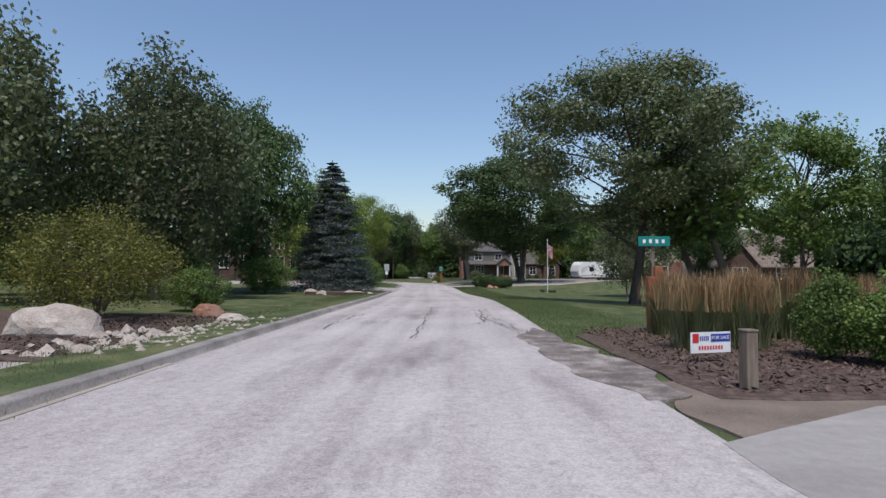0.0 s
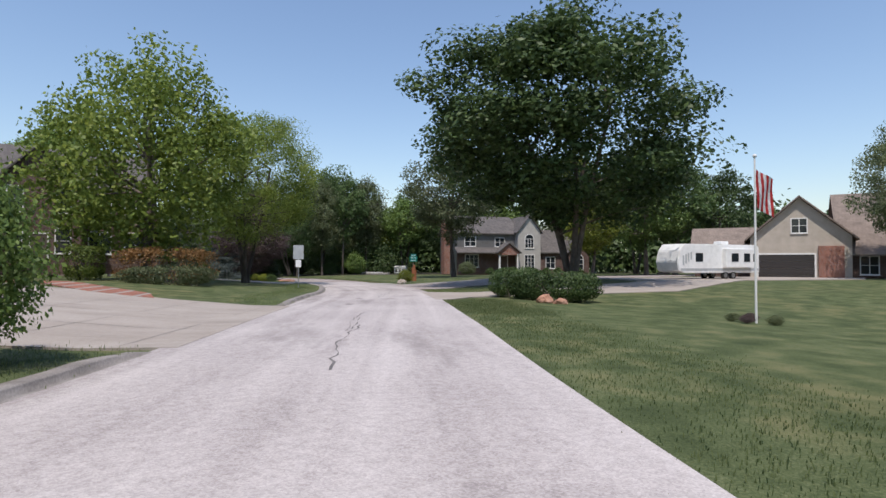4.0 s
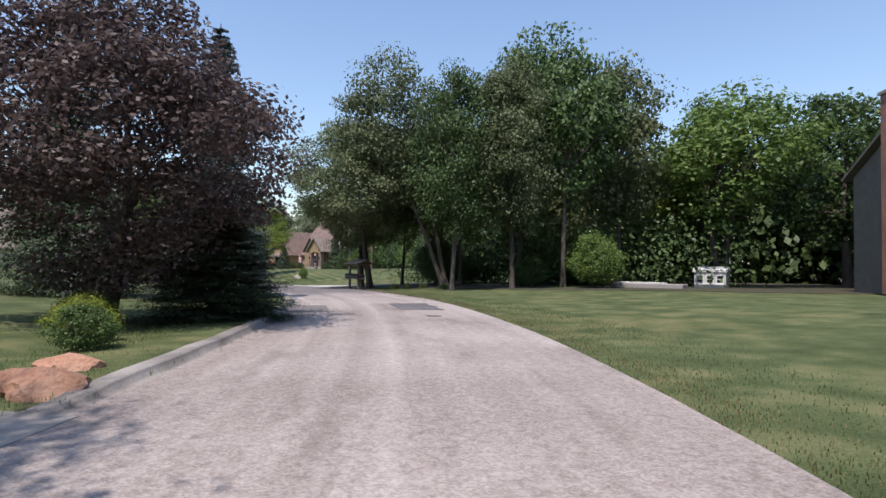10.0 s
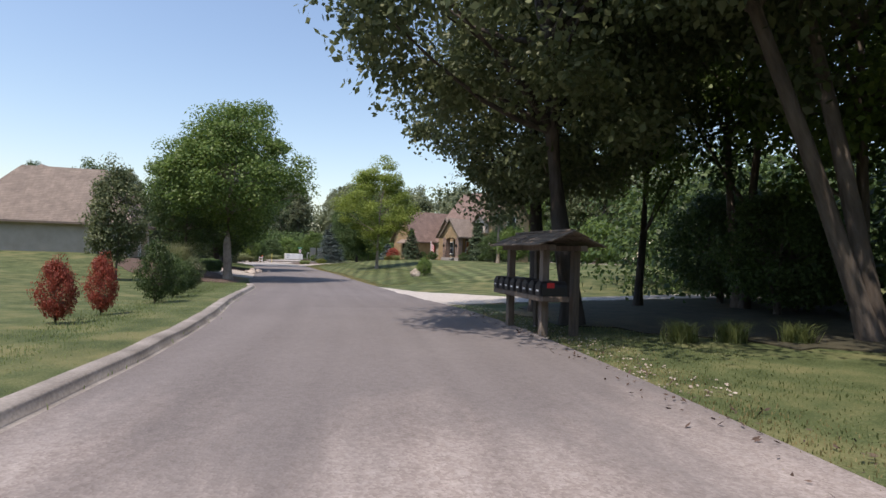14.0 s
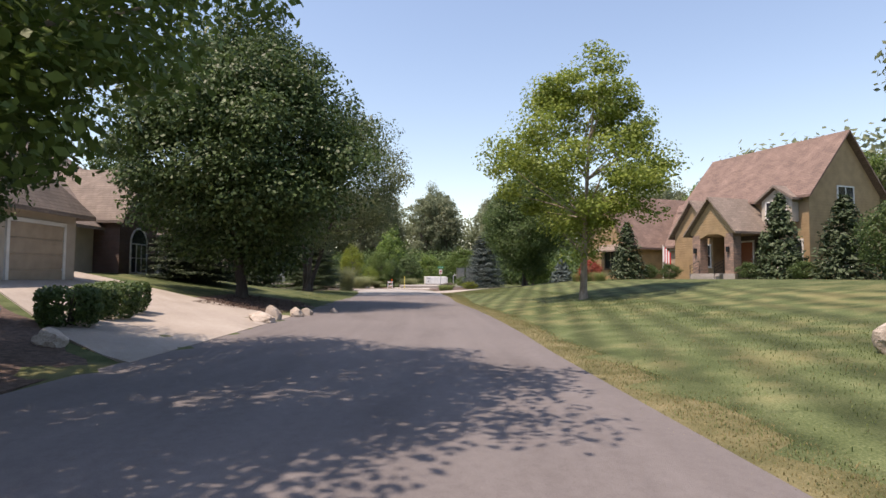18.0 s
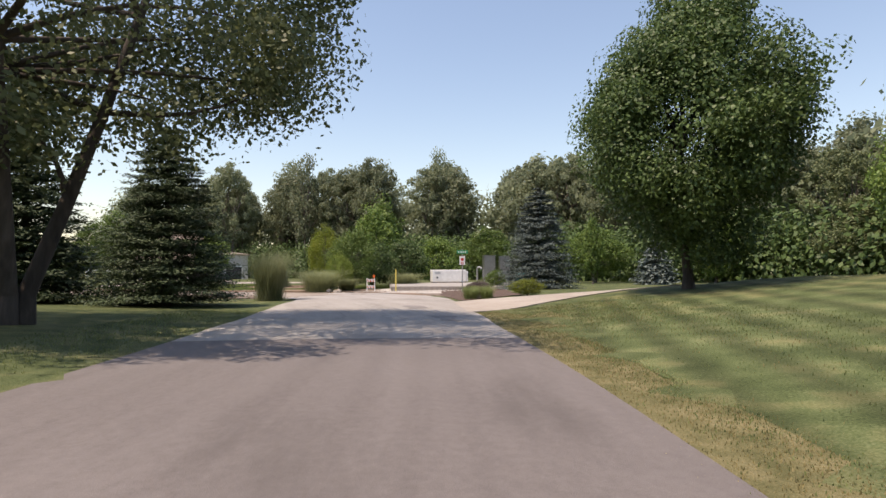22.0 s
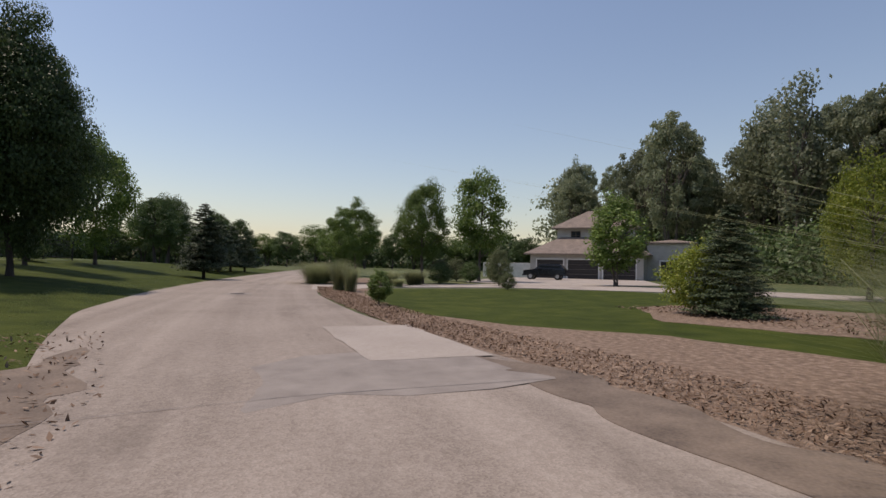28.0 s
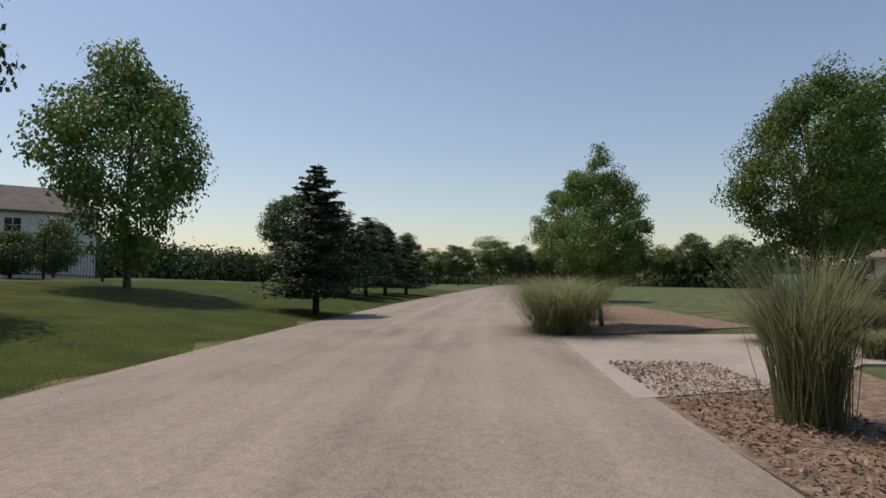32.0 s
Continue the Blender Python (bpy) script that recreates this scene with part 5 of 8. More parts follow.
for k, (x, y, h, w, lf) in enumerate(((-2, 137, 13, 11, LEAF), (6, 140, 13, 12, LEAF_DARK), (14, 136, 14, 12, LEAF), (27, 133, 19, 15, LEAF_YELLOW), (32, 122, 13, 12, LEAF), (40, 114, 13, 12, LEAF_DARK))):
    tree("round" if k % 2 else "tall2", x, y, h, w, lf, 40 * k, BARK_DARK, label="tree in the wood behind a house", group="trees behind the brick house")
# purple tree, spruces and the wood
tree("dense", -18.8, 105.2, 7.8, 9.0, LEAF_PURPLE, 0, BARK_DARK, label="low spreading purple-leaved tree")
tree("spruce2", -17.5, 107.2, 3.4, 4.2, NEEDLE, 0, BARK_DARK, name="spruce", label="small dark spruce under the purple tree")
tree("spruce", -24.7, 115.2, 12.6, 5.2, NEEDLE_BLUE, 50, BARK_DARK, name="spruce", label="tall blue grey spruce near the kerb")
tree("spruce", -29.0, 111.5, 12.5, 5.6, NEEDLE, 90, BARK_DARK, name="spruce", label="tall dark spruce behind another")
WOOD = [
    (-14.8, 130.4, 14.5, 7.5, "tall", LEAF_GREY), (-11.9, 132.6, 16.6, 8.8, "tall2", LEAF_DARK), (-20.6, 137.5, 13, 8, "tall", LEAF),
    (-15.4, 134.8, 16.8, 8.6, "tall", LEAF_DARK), (-23.5, 140, 13, 8, "tall2", LEAF_DARK), (-8.5, 137, 16, 8.6, "tall", LEAF_GREY),
    (-26.5, 139.5, 11.5, 7.5, "oak", LEAF), (-17, 143, 15, 9, "round", LEAF_DARK), (-10, 146, 15, 9, "tall2", LEAF), (-4, 147.5, 12, 8, "round2", LEAF),
]
for k, (x, y, h, w, fm, lf) in enumerate(WOOD):
    tree(fm, x, y, h, w, lf, 73 * k, BARK if k % 3 else BARK_DARK, label="tall tree at the edge of the wood", group="trees of the wood")
tree("tall", -18.3, 128.8, 14, 6.8, LEAF_DARK, 250, BARK, label="tall tree with a pale sunlit trunk")
tree("tall2", -20.5, 133.6, 16, 9.5, LEAF_GREY, 210, BARK, label="tall grey tree leaning out of the wood", lean=16)
rw = random.Random(5)
for k in range(22):
    s, d = rw.uniform(112, 147), rw.uniform(20, 55)
    x, y = spot(s, d)
    if x > -8 and y < 141:
        continue
    tree(("tall", "round2", "tall2", "round")[k % 4], x, y, rw.uniform(11, 15), rw.uniform(7, 10), (LEAF_DARK, LEAF, LEAF_GREY)[k % 3], 51 * k, BARK_DARK, label="tree inside the wood", group="trees of the wood")
for k in range(26):
    s, d = rw.uniform(119, 143), rw.uniform(11, 22)
    x, y = spot(s, d)
    if x > -9:
        continue
    tree("bush", x, y, rw.uniform(1.2, 3.4), rw.uniform(2.4, 4), (LEAF_DARK, LEAF_DARK, LEAF)[k % 3], 33 * k, name="bush", label="undergrowth bush in the wood's shade", group="undergrowth", category="bush")
tree("bush", -24.4, 142.2, 4.0, 4.6, LEAF_DARK, 0, name="bush", label="dark undergrowth bush behind the letter boxes", category="bush")
tree("bush", -22.4, 138.2, 3.4, 4.2, LEAF_DARK, 90, name="bush", label="dark undergrowth bush behind the letter boxes", category="bush")
tree("young", -4.2, 142.5, 7, 6.5, LEAF_YELLOW, 0, name="tree", label="yellow green young tree at the wood's edge")
# lawn on the left after the bend, shrubs in a row
for x, y, h, w, lf, fm in ((-28.8, 119.9, 1.5, 1.0, LEAF_RED, "bush"), (-30.6, 122.0, 1.8, 1.3, LEAF_DARK, "bush"), (-33.6, 125.0, 1.25, 0.9, LEAF_RED, "bush"), (-34.9, 126.4, 1.35, 0.85, LEAF_RED, "bush"),
                           (-37.6, 129.1, 1.9, 1.4, LEAF_DARK, "bush"), (-40.0, 131.0, 1.5, 1.3, LEAF_DARK, "bush"), (-43.0, 133.2, 1.3, 1.2, LEAF_DARK, "bush"), (-46.4, 135.6, 1.5, 1.2, LEAF_GREY, "bush")):
    tree(fm, x, y, h, w, lf, x * 7, name="shrub", label="clipped shrub of the row along the lawn" if lf is not LEAF_RED else "red-leaved shrub of the row along the lawn", group="shrub row", category="shrub")
tree("round", -53.7, 142.5, 11.4, 11.6, LEAF, 0, BARK_PALE, label="big round bright green tree on a lawn")
# Added tree: its shadow darkens the drive, its crown fills out the foliage.
tree("dense", -58.5, 142.2, 8.6, 6.8, LEAF_DARK, 60, BARK_DARK, label="added dark green tree shading the drive")
tree("young", -51.7, 134.5, 5.8, 3.6, LEAF_GREY, 0, label="thin young tree standing on a lawn")
tree("denser", -71.3, 153.3, 12.8, 13.6, LEAF_DARK, 200, BARK_DARK, label="very dense dark shade tree by the drive")
tree("elm", -88.0, 164.8, 15.0, 17.0, LEAF_GREY, 50, BARK_DARK, label="open vase-shaped tree leaning over the street", lean=4)
tree("spruce2", -102.9, 165.6, 7.8, 7.0, NEEDLE, 0, BARK_DARK, name="spruce", label="dark spruce under the open tree")
tree("spruce2", -98.4, 170.4, 8.0, 6.4, NEEDLE, 70, BARK_DARK, name="spruce", label="dark blue green spruce near the bend")
tree("spruce2", -79.5, 153.5, 6.5, 6.0, NEEDLE, 30, BARK_DARK, name="spruce", label="low dark spruce under the shade tree")
for k, (x, y, h, w) in enumerate(((-96, 153, 11, 11), (-104, 157.5, 10, 10), (-112, 162.5, 8.5, 8))):
    tree("dense", x, y, h, w, LEAF_DARK, 70 * k, BARK_DARK, label="dark green tree behind the spruces", group="trees behind the spruces")
for k, (x, y, h, w) in enumerate(((-50.8, 173.0, 3.4, 3.6), (-46.8, 169.6, 3.8, 4.4), (-43.4, 172.5, 4.6, 5.0), (-38.5, 170.0, 4.2, 5.0))):
    tree("bush", x, y, h, w, (LEAF_DARK, LEAF)[k % 2], 50 * k, name="bush", label="tall dark bush beyond the house corner", group="bushes by the house corner", category="bush")
# right-hand plot
tree("oak", -26.2, 132.9, 12.0, 13.4, LEAF_GREY, 225, BARK_DARK, label="dark tree spreading over the letter boxes", lean=4)
tree("round2", -28.4, 135.7, 11.0, 9.8, LEAF_GREY, 135, BARK_DARK, label="grey green leafy tree beside the letter boxes", lean=5)
tree("birch", -61.5, 166.1, 11.2, 9.8, LEAF_BIRCH, 0, BARK_PALE, label="light green birch with pale trunk on the lawn")
tree("sparse", -48.4, 169.4, 11.5, 5.4, LEAF_GREY, 0, BARK_PALE, label="half bare birch with white trunk")
tree("denser", -82.8, 185.5, 11.4, 10.8, LEAF_DARK, 120, BARK_DARK, label="round dark green tree on the striped lawn")
tree("cone", -58.6, 182.3, 5.6, 3.0, NEEDLE, 0, name="conifer", label="pointed evergreen before the house", category="shrub")
tree("cone", -55.0, 181.6, 5.0, 3.4, NEEDLE, 60, name="conifer", label="pointed evergreen before the house", category="shrub")
tree("cone", -68.6, 181.2, 4.4, 2.6, NEEDLE, 60, name="conifer", label="pointed evergreen beside the garage", category="shrub")
tree("bush", -46.6, 154.6, 1.4, 1.5, LEAF, 60, name="bush", label="small shrub beside a grey stone", category="bush")
tree("bush", -72.6, 182.2, 1.7, 2.4, LEAF_RED, 60, name="bush", label="bush full of red flowers by the house", category="bush")
for x, y, w in ((-66.0, 182.6, 1.8), (-67.6, 182.6, 1.4), (-57.0, 181.4, 2.0), (-60.2, 181.6, 1.6)):
    tree("bush", x, y, 1.1, w, LEAF_DARK, x * 9, name="shrub", label="clipped evergreen shrub at the house front", group="foundation shrubs", category="shrub")
# the bend and its planting
tree("spruce", -99.9, 196.4, 7.9, 6.0, NEEDLE_BLUE, 0, BARK_DARK, name="spruce", label="blue grey spruce beside the drive")
tree("cone", -100.4, 213.7, 4.4, 4.2, NEEDLE_BLUE, 0, name="spruce", label="pale blue cone-shaped dwarf spruce")
tree("young", -107, 213, 6.8, 2.6, LEAF, 0, label="slim young tree standing on the lawn")
tree("bush", -93, 187.5, 0.9, 2.2, LEAF_YELLOW, 0, name="bush", label="low yellow green bush in the bed", category="bush")
tree("bush", -118.2, 193.4, 4.2, 5.4, LEAF_DARK, 30, name="bush", label="broad dark bush behind the barricade", category="bush")
tree("bush", -120.0, 198.4, 4.6, 6.0, LEAF_DARK, 130, name="bush", label="broad dark bush behind the pad", category="bush")
tree("bush", -121.8, 204.2, 5.2, 6.4, LEAF, 220, name="bush", label="broad green bush behind the pad", category="bush")
tree("bush", -104.5, 196.5, 1.5, 2.0, LEAF, 0, name="bush", label="green bush beside the steel cabinets", category="bush")
tree("dense", -123.5, 214, 6.6, 9.5, LEAF, 0, name="bush", label="broad olive green thicket", category="bush")
tree("dense", -111, 219, 6.2, 9, LEAF, 0, name="bush", label="broad dark thicket behind the pad", category="bush")
tree("dense", -99, 223, 6.5, 9, LEAF, 60, name="bush", label="broad dark thicket behind the lawn", category="bush")
tree("dense", -87, 224, 6.5, 9, LEAF_GREY, 20, name="bush", label="broad dark thicket behind the lawn", category="bush")
tree("dense", -76, 219, 6.5, 9, LEAF, 80, name="bush", label="broad thicket behind the lawn", category="bush")
tree("fountain", -114.0, 187.4, 3.2, 3.0, LEAF_LIME, 40, name="bush", label="weeping yellow green bush behind the grasses", category="bush")
tree("bush", -115.6, 189.6, 5.2, 4.8, LEAF, 0, name="bush", label="tall broadleaved bush at the bend", category="bush")
tree("young", -124, 197, 8.0, 6.2, LEAF, 0, label="young green tree behind the bend")
tree("young", -131, 203, 10, 6.6, LEAF, 80, label="young green tree behind the bend")
tree("willow", -139.5, 199, 7.5, 6, LEAF_YELLOW, 0, label="small weeping yellow green willow")
tree("spruce2", -126.0, 187.0, 3.5, 2.6, NEEDLE, 0, name="spruce", label="small dark evergreen in a wood chip bed")
tree("bush", -126.8, 186.4, 2.2, 2.6, LEAF_YELLOW, 0, name="bush", label="bright leafy shrub beside an evergreen", category="bush")
tree("young", -154.2, 189.1, 7.0, 5.8, LEAF, 0, label="two-stemmed young tree in the forecourt lawn")
tree("round2", -150.9, 174.0, 7.6, 5.4, LEAF, 0, label="green tree at the drive")
tree("tall", -158.7, 178.0, 9.8, 6.2, LEAF, 50, label="green tree at the drive")
tree("birch", -170.0, 163.6, 8.2, 7, LEAF, 0, label="tree with long leaves at the road")
tree("birch", -149.0, 168.0, 5.2, 3.8, LEAF, 0, label="open green tree behind tall grasses")
tree("young", -127.8, 175.9, 1.25, 1.15, LEAF, 0, name="sapling", label="leafy sapling in the wood chip bed", category="sapling")
tree("bush", -148.3, 179.9, 2.6, 2.2, LEAF_GREY, 0, name="shrub", label="loose shrub at the drive's edge", category="shrub")
tree("bush", -142, 180.5, 1.0, 1.2, LEAF_GREY, 0, name="shrub", label="small shrub at the drive's edge", category="shrub")
# south side of the last stretch
tree("denser", -130.2, 159.2, 10.8, 7.2, LEAF_DARK, 300, BARK_DARK, label="big dark backlit shade tree")
tree("denser", -127.0, 156.8, 13.4, 8.0, LEAF_DARK, 30, BARK_DARK, label="big dark backlit shade tree")
tree("dense", -136.9, 153.6, 11.0, 5.8, LEAF_DARK, 80, BARK_DARK, label="dark tree standing by the fence")
tree("bush", -149.0, 141.5, 2.8, 3.0, LEAF_DARK, 10, name="bush", label="round dark bush before the pale house", category="bush")
tree("dense", -134, 138, 10, 8, LEAF_DARK, 50, BARK_DARK, label="dark tree behind the black fence")
tree("dense", -127, 141, 12, 10, LEAF_DARK, 140, BARK_DARK, label="dark tree beside the pool slide")
tree("dense", -146.1, 150.6, 9.2, 7.0, LEAF, 0, BARK, label="upright olive tree by the fence")
tree("pine", -148.9, 157.4, 6.0, 4.2, NEEDLE, 0, BARK_DARK, name="pine", label="dark pine with bare stem beside the road")
for k, (x, y, h) in enumerate(((-160, 151.5, 5.2), (-164, 150.5, 5.6), (-168.5, 149.5, 5.4), (-173, 149, 5.0))):
    tree("pine", x, y, h, 4.6, NEEDLE, 60 * k, BARK_DARK, name="pine", label="dark pine of a row by the road", group="row of pines")
for k, (x, y, h) in enumerate(((-172, 138, 8), (-181, 134, 9), (-190, 128, 9), (-205, 128, 9.5))):
    tree("round2", x, y, h, 8, LEAF_DARK, 60 * k, BARK_DARK, label="dark tree beyond the fence", group="trees beyond the fence")
tree("bush", -140.5, 150.5, 1.5, 2.4, LEAF_DARK, 0, name="bush", label="dark bush at the fence", category="bush")
tree("bush", -144, 147, 1.8, 2.6, LEAF_DARK, 40, name="bush", label="dark bush at the fence", category="bush")
# far woods
rf = random.Random(9)
for k in range(52):
    a = k / 51
    x, y = -60 - 150 * a + rf.uniform(-4, 4), 247 + 12 * math.sin(3 * a) - 42 * a * a + rf.uniform(-8, 8)
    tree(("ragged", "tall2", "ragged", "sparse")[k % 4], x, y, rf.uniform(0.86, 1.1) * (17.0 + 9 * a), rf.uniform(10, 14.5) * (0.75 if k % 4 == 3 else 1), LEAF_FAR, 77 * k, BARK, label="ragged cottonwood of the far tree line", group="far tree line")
for k in range(12):
    a = k / 11
    x, y = -205 - 40 * a + rf.uniform(-4, 4), 222 - 30 * a + rf.uniform(-5, 5)
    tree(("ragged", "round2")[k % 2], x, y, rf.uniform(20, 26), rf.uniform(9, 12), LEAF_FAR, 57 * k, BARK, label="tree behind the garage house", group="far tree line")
for k in range(22):
    a = k / 21
    x, y = -255 - 10 * math.sin(a * 7) + rf.uniform(-6, 6), 185 - 130 * a
    tree(("round", "tall2")[k % 2], x, y, rf.uniform(8, 12), rf.uniform(9, 12), (LEAF_DARK, LEAF)[k % 2], 57 * k, BARK_DARK, label="tree of the far skyline", group="far skyline")
for k in range(16):
    a = k / 15
    x, y = -45 - 40 * a + rf.uniform(-4, 4), 205 + 18 * a + rf.uniform(-5, 5)
    tree(("round", "ragged")[k % 2], x, y, rf.uniform(11, 14), rf.uniform(8, 11), (LEAF, LEAF_GREY)[k % 2], 91 * k, BARK, label="tree behind the tan house", group="trees behind the tan house")
for k in range(14):
    x, y = -52 - 3.5 * k + rf.uniform(-3, 3), 100 + 2.2 * k + rf.uniform(-5, 5)
    tree(("round", "round2")[k % 2], x, y, rf.uniform(9, 13), rf.uniform(8, 11), (LEAF, LEAF_GREY)[k % 2], 91 * k, BARK, label="tree beyond the wide lawns", group="trees beyond the left lawns")

wood_belt("far_woods", [(58, -40), (60, 20), (66, 60), (72, 110), (50, 140), (20, 152), (0, 160), (-20, 172), (-27, 188), (-30, 205)], 13, 8, LEAF_DARK, "dense dark woods behind the gardens", 1, step=1.1)
wood_belt("far_woods", [(-44, -30), (-46, 30), (-48, 70), (-62, 92), (-85, 112), (-110, 124), (-122, 132)], 11, 7, LEAF, "dense green woods beyond the lawns", 2)
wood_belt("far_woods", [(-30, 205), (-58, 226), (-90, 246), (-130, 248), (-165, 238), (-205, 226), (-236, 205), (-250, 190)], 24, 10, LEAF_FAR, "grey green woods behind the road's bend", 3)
wood_belt("far_woods", [(-250, 190), (-300, 150), (-300, 90), (-260, 60), (-200, 80), (-160, 100), (-135, 118)], 9, 8, LEAF_DARK, "dark woods along the far skyline", 4)

wood_belt("thicket", [(-50, 214), (-75, 222), (-100, 229), (-130, 232), (-160, 224), (-190, 214), (-220, 202)], 8, 6, LEAF_DARK, "dark thicket under the far tree line", 5, size=0.28, per=130)
wood_belt("thicket", [(-2, 139), (-12, 142), (-22, 147), (-30, 156)], 6, 8, LEAF_DARK, "dark undergrowth inside the wood", 6, size=0.15, per=260)
wood_belt("thicket", [(-80, 128), (-95, 138), (-108, 146), (-116, 152)], 7, 5, LEAF_DARK, "dark thicket behind the spruces", 7, size=0.28, per=130)

# ---- houses ----
def gable_block(parent, x0, x1, y0, y1, h, rise, wall, roof, ridge="x", eave=0.4, base=-0.8, hip=0.0, fascia=None):
    """A wing: closed walls with gables, and roof slabs with thickness. ridge: along x or y. hip: how far the ridge ends draw in."""
    bm = bmesh.new()
    xm, ym = (x0 + x1) / 2, (y0 + y1) / 2
    ring = [(x0, y0), (x1, y0), (x1, y1), (x0, y1)]
    lo = [bm.verts.new((x, y, base)) for x, y in ring]
    hi = [bm.verts.new((x, y, h)) for x, y in ring]
    for i in range(4):
        bm.faces.new((lo[i], lo[(i + 1) % 4], hi[(i + 1) % 4], hi[i]))
    if hip:
        bm.faces.new(hi)
    elif ridge == "x":
        a, b = bm.verts.new((x0, ym, h + rise)), bm.verts.new((x1, ym, h + rise))
        bm.faces.new((hi[3], hi[0], a)), bm.faces.new((hi[1], hi[2], b))
        bm.faces.new((hi[0], hi[1], b, a)), bm.faces.new((hi[2], hi[3], a, b))
    else:
        a, b = bm.verts.new((xm, y0, h + rise)), bm.verts.new((xm, y1, h + rise))
        bm.faces.new((hi[0], hi[1], a)), bm.faces.new((hi[2], hi[3], b))
        bm.faces.new((hi[1], hi[2], b, a)), bm.faces.new((hi[3], hi[0], a, b))
    bm.faces.new(lo[::-1])
    bmesh.ops.recalc_face_normals(bm, faces=bm.faces[:])
    part("wall", bm, wall, parent)
    bm = bmesh.new()
    t = 0.16
    if ridge == "x":
        k = rise / (ym - y0)
        e = [(x0 - eave, y0 - eave), (x1 + eave, y0 - eave), (x1 + eave, y1 + eave), (x0 - eave, y1 + eave)]
        r = [(x0 - eave + hip, ym), (x1 + eave - hip, ym)]
    else:
        k = rise / (xm - x0)
        e = [(x0 - eave, y0 - eave), (x1 + eave, y0 - eave), (x1 + eave, y1 + eave), (x0 - eave, y1 + eave)]
        r = [(xm, y0 - eave + hip), (xm, y1 + eave - hip)]
    ze, zr = h - k * eave + 0.06, h + rise + 0.06
    for dz, flip in ((t, False), (0.0, True)):
        v = [bm.verts.new((x, y, ze + dz)) for x, y in e] + [bm.verts.new((x, y, zr + dz)) for x, y in r]
        if ridge == "x":
            fs = [(0, 1, 5, 4), (2, 3, 4, 5)] + ([(3, 0, 4), (1, 2, 5)] if hip else [])
        else:
            fs = [(1, 2, 5, 4), (3, 0, 4, 5)] + ([(0, 1, 4), (2, 3, 5)] if hip else [])
        for f in fs:
            bm.faces.new([v[i] for i in (f[::-1] if flip else f)])
        if not flip:
            top = v
    n = 6
    bm.verts.ensure_lookup_table()
    outer = [(0, 1), (1, 2), (2, 3), (3, 0)] if hip else ([(0, 1), (2, 3), (1, 5), (5, 2), (3, 4), (4, 0)] if ridge == "x" else [(1, 2), (3, 0), (0, 4), (4, 1), (2, 5), (5, 3)])
    vs = list(bm.verts)
    for a, b in outer:
        try:
            bm.faces.new((vs[a], vs[b], vs[b + n], vs[a + n]))
        except ValueError:
            pass
    bmesh.ops.recalc_face_normals(bm, faces=bm.faces[:])
    part("roof", bm, roof, parent)


def window(parent, x, y, z, w, h, face="front", cols=2, rows=2, arch=False, frame_mat=None, shutters=None):
    """A framed window on a wall plane: x, y its middle, z its sill. face: front looks to -y, side to -x, other to +x."""
    frame_mat = frame_mat or TRIM
    turn = {"front": 0, "side": -90, "other": 90}[face]
    m = pose(x, y, z, 0, 0, turn)
    bm = bmesh.new()
    t, d = 0.09, 0.06
    inner = [(-w / 2, 0), (w / 2, 0), (w / 2, h)]
    outer = [(-w / 2 - t, -t), (w / 2 + t, -t), (w / 2 + t, h if arch else h + t)]
    if arch:
        inner += [(w / 2 * math.cos(math.pi * k / 10), h + w / 2 * math.sin(math.pi * k / 10)) for k in range(1, 10)]
        outer += [((w / 2 + t) * math.cos(math.pi * k / 10), h + (w / 2 + t) * math.sin(math.pi * k / 10)) for k in range(1, 10)]
    inner.append((-w / 2, h))
    outer.append((-w / 2 - t, h if arch else h + t))
    loops = [[bm.verts.new((px, yy, pz)) for px, pz in path] for path, yy in ((inner, -d), (outer, -d), (outer, 0.02), (inner, 0.02))]
    for a, b in zip(loops, loops[1:] + loops[:1]):
        for k in range(len(inner)):
            q = (k + 1) % len(inner)
            bm.faces.new((a[k], a[q], b[q], b[k]))
    bmesh.ops.recalc_face_normals(bm, faces=bm.faces[:])
    fr = part("window", bm, frame_mat, parent, "white-framed window" if frame_mat is TRIM else "dark-framed window")
    fr.matrix_basis = m
    for i in range(1, cols):
        xx = -w / 2 + w * i / cols
        part("mullion", boxed(xx - 0.035, xx + 0.035, -d + 0.01, 0.02, 0, h), frame_mat, fr)
    for i in range(1, rows):
        zz = h * i / rows
        part("glazing_bar", boxed(-w / 2, w / 2, -d + 0.015, 0.015, zz - 0.02, zz + 0.02), frame_mat, fr)
    if arch:
        part("transom", boxed(-w / 2, w / 2, -d + 0.008, 0.018, h - 0.03, h + 0.03), frame_mat, fr)
    pane = boxed(-w / 2, w / 2, -0.025, 0.01, 0, h)
    if arch:
        pts2 = [(w / 2 * math.cos(math.pi * k / 12), w / 2 * math.sin(math.pi * k / 12)) for k in range(13)]
        f = [pane.verts.new((px, -0.02, h + pz)) for px, pz in pts2]
        pane.faces.new(f)
    part("pane", pane, GLASS, fr, "dark reflecting glass")
    part("sill", boxed(-w / 2 - 0.13, w / 2 + 0.13, -0.1, 0.02, -t - 0.05, -t), frame_mat, fr)
    return fr


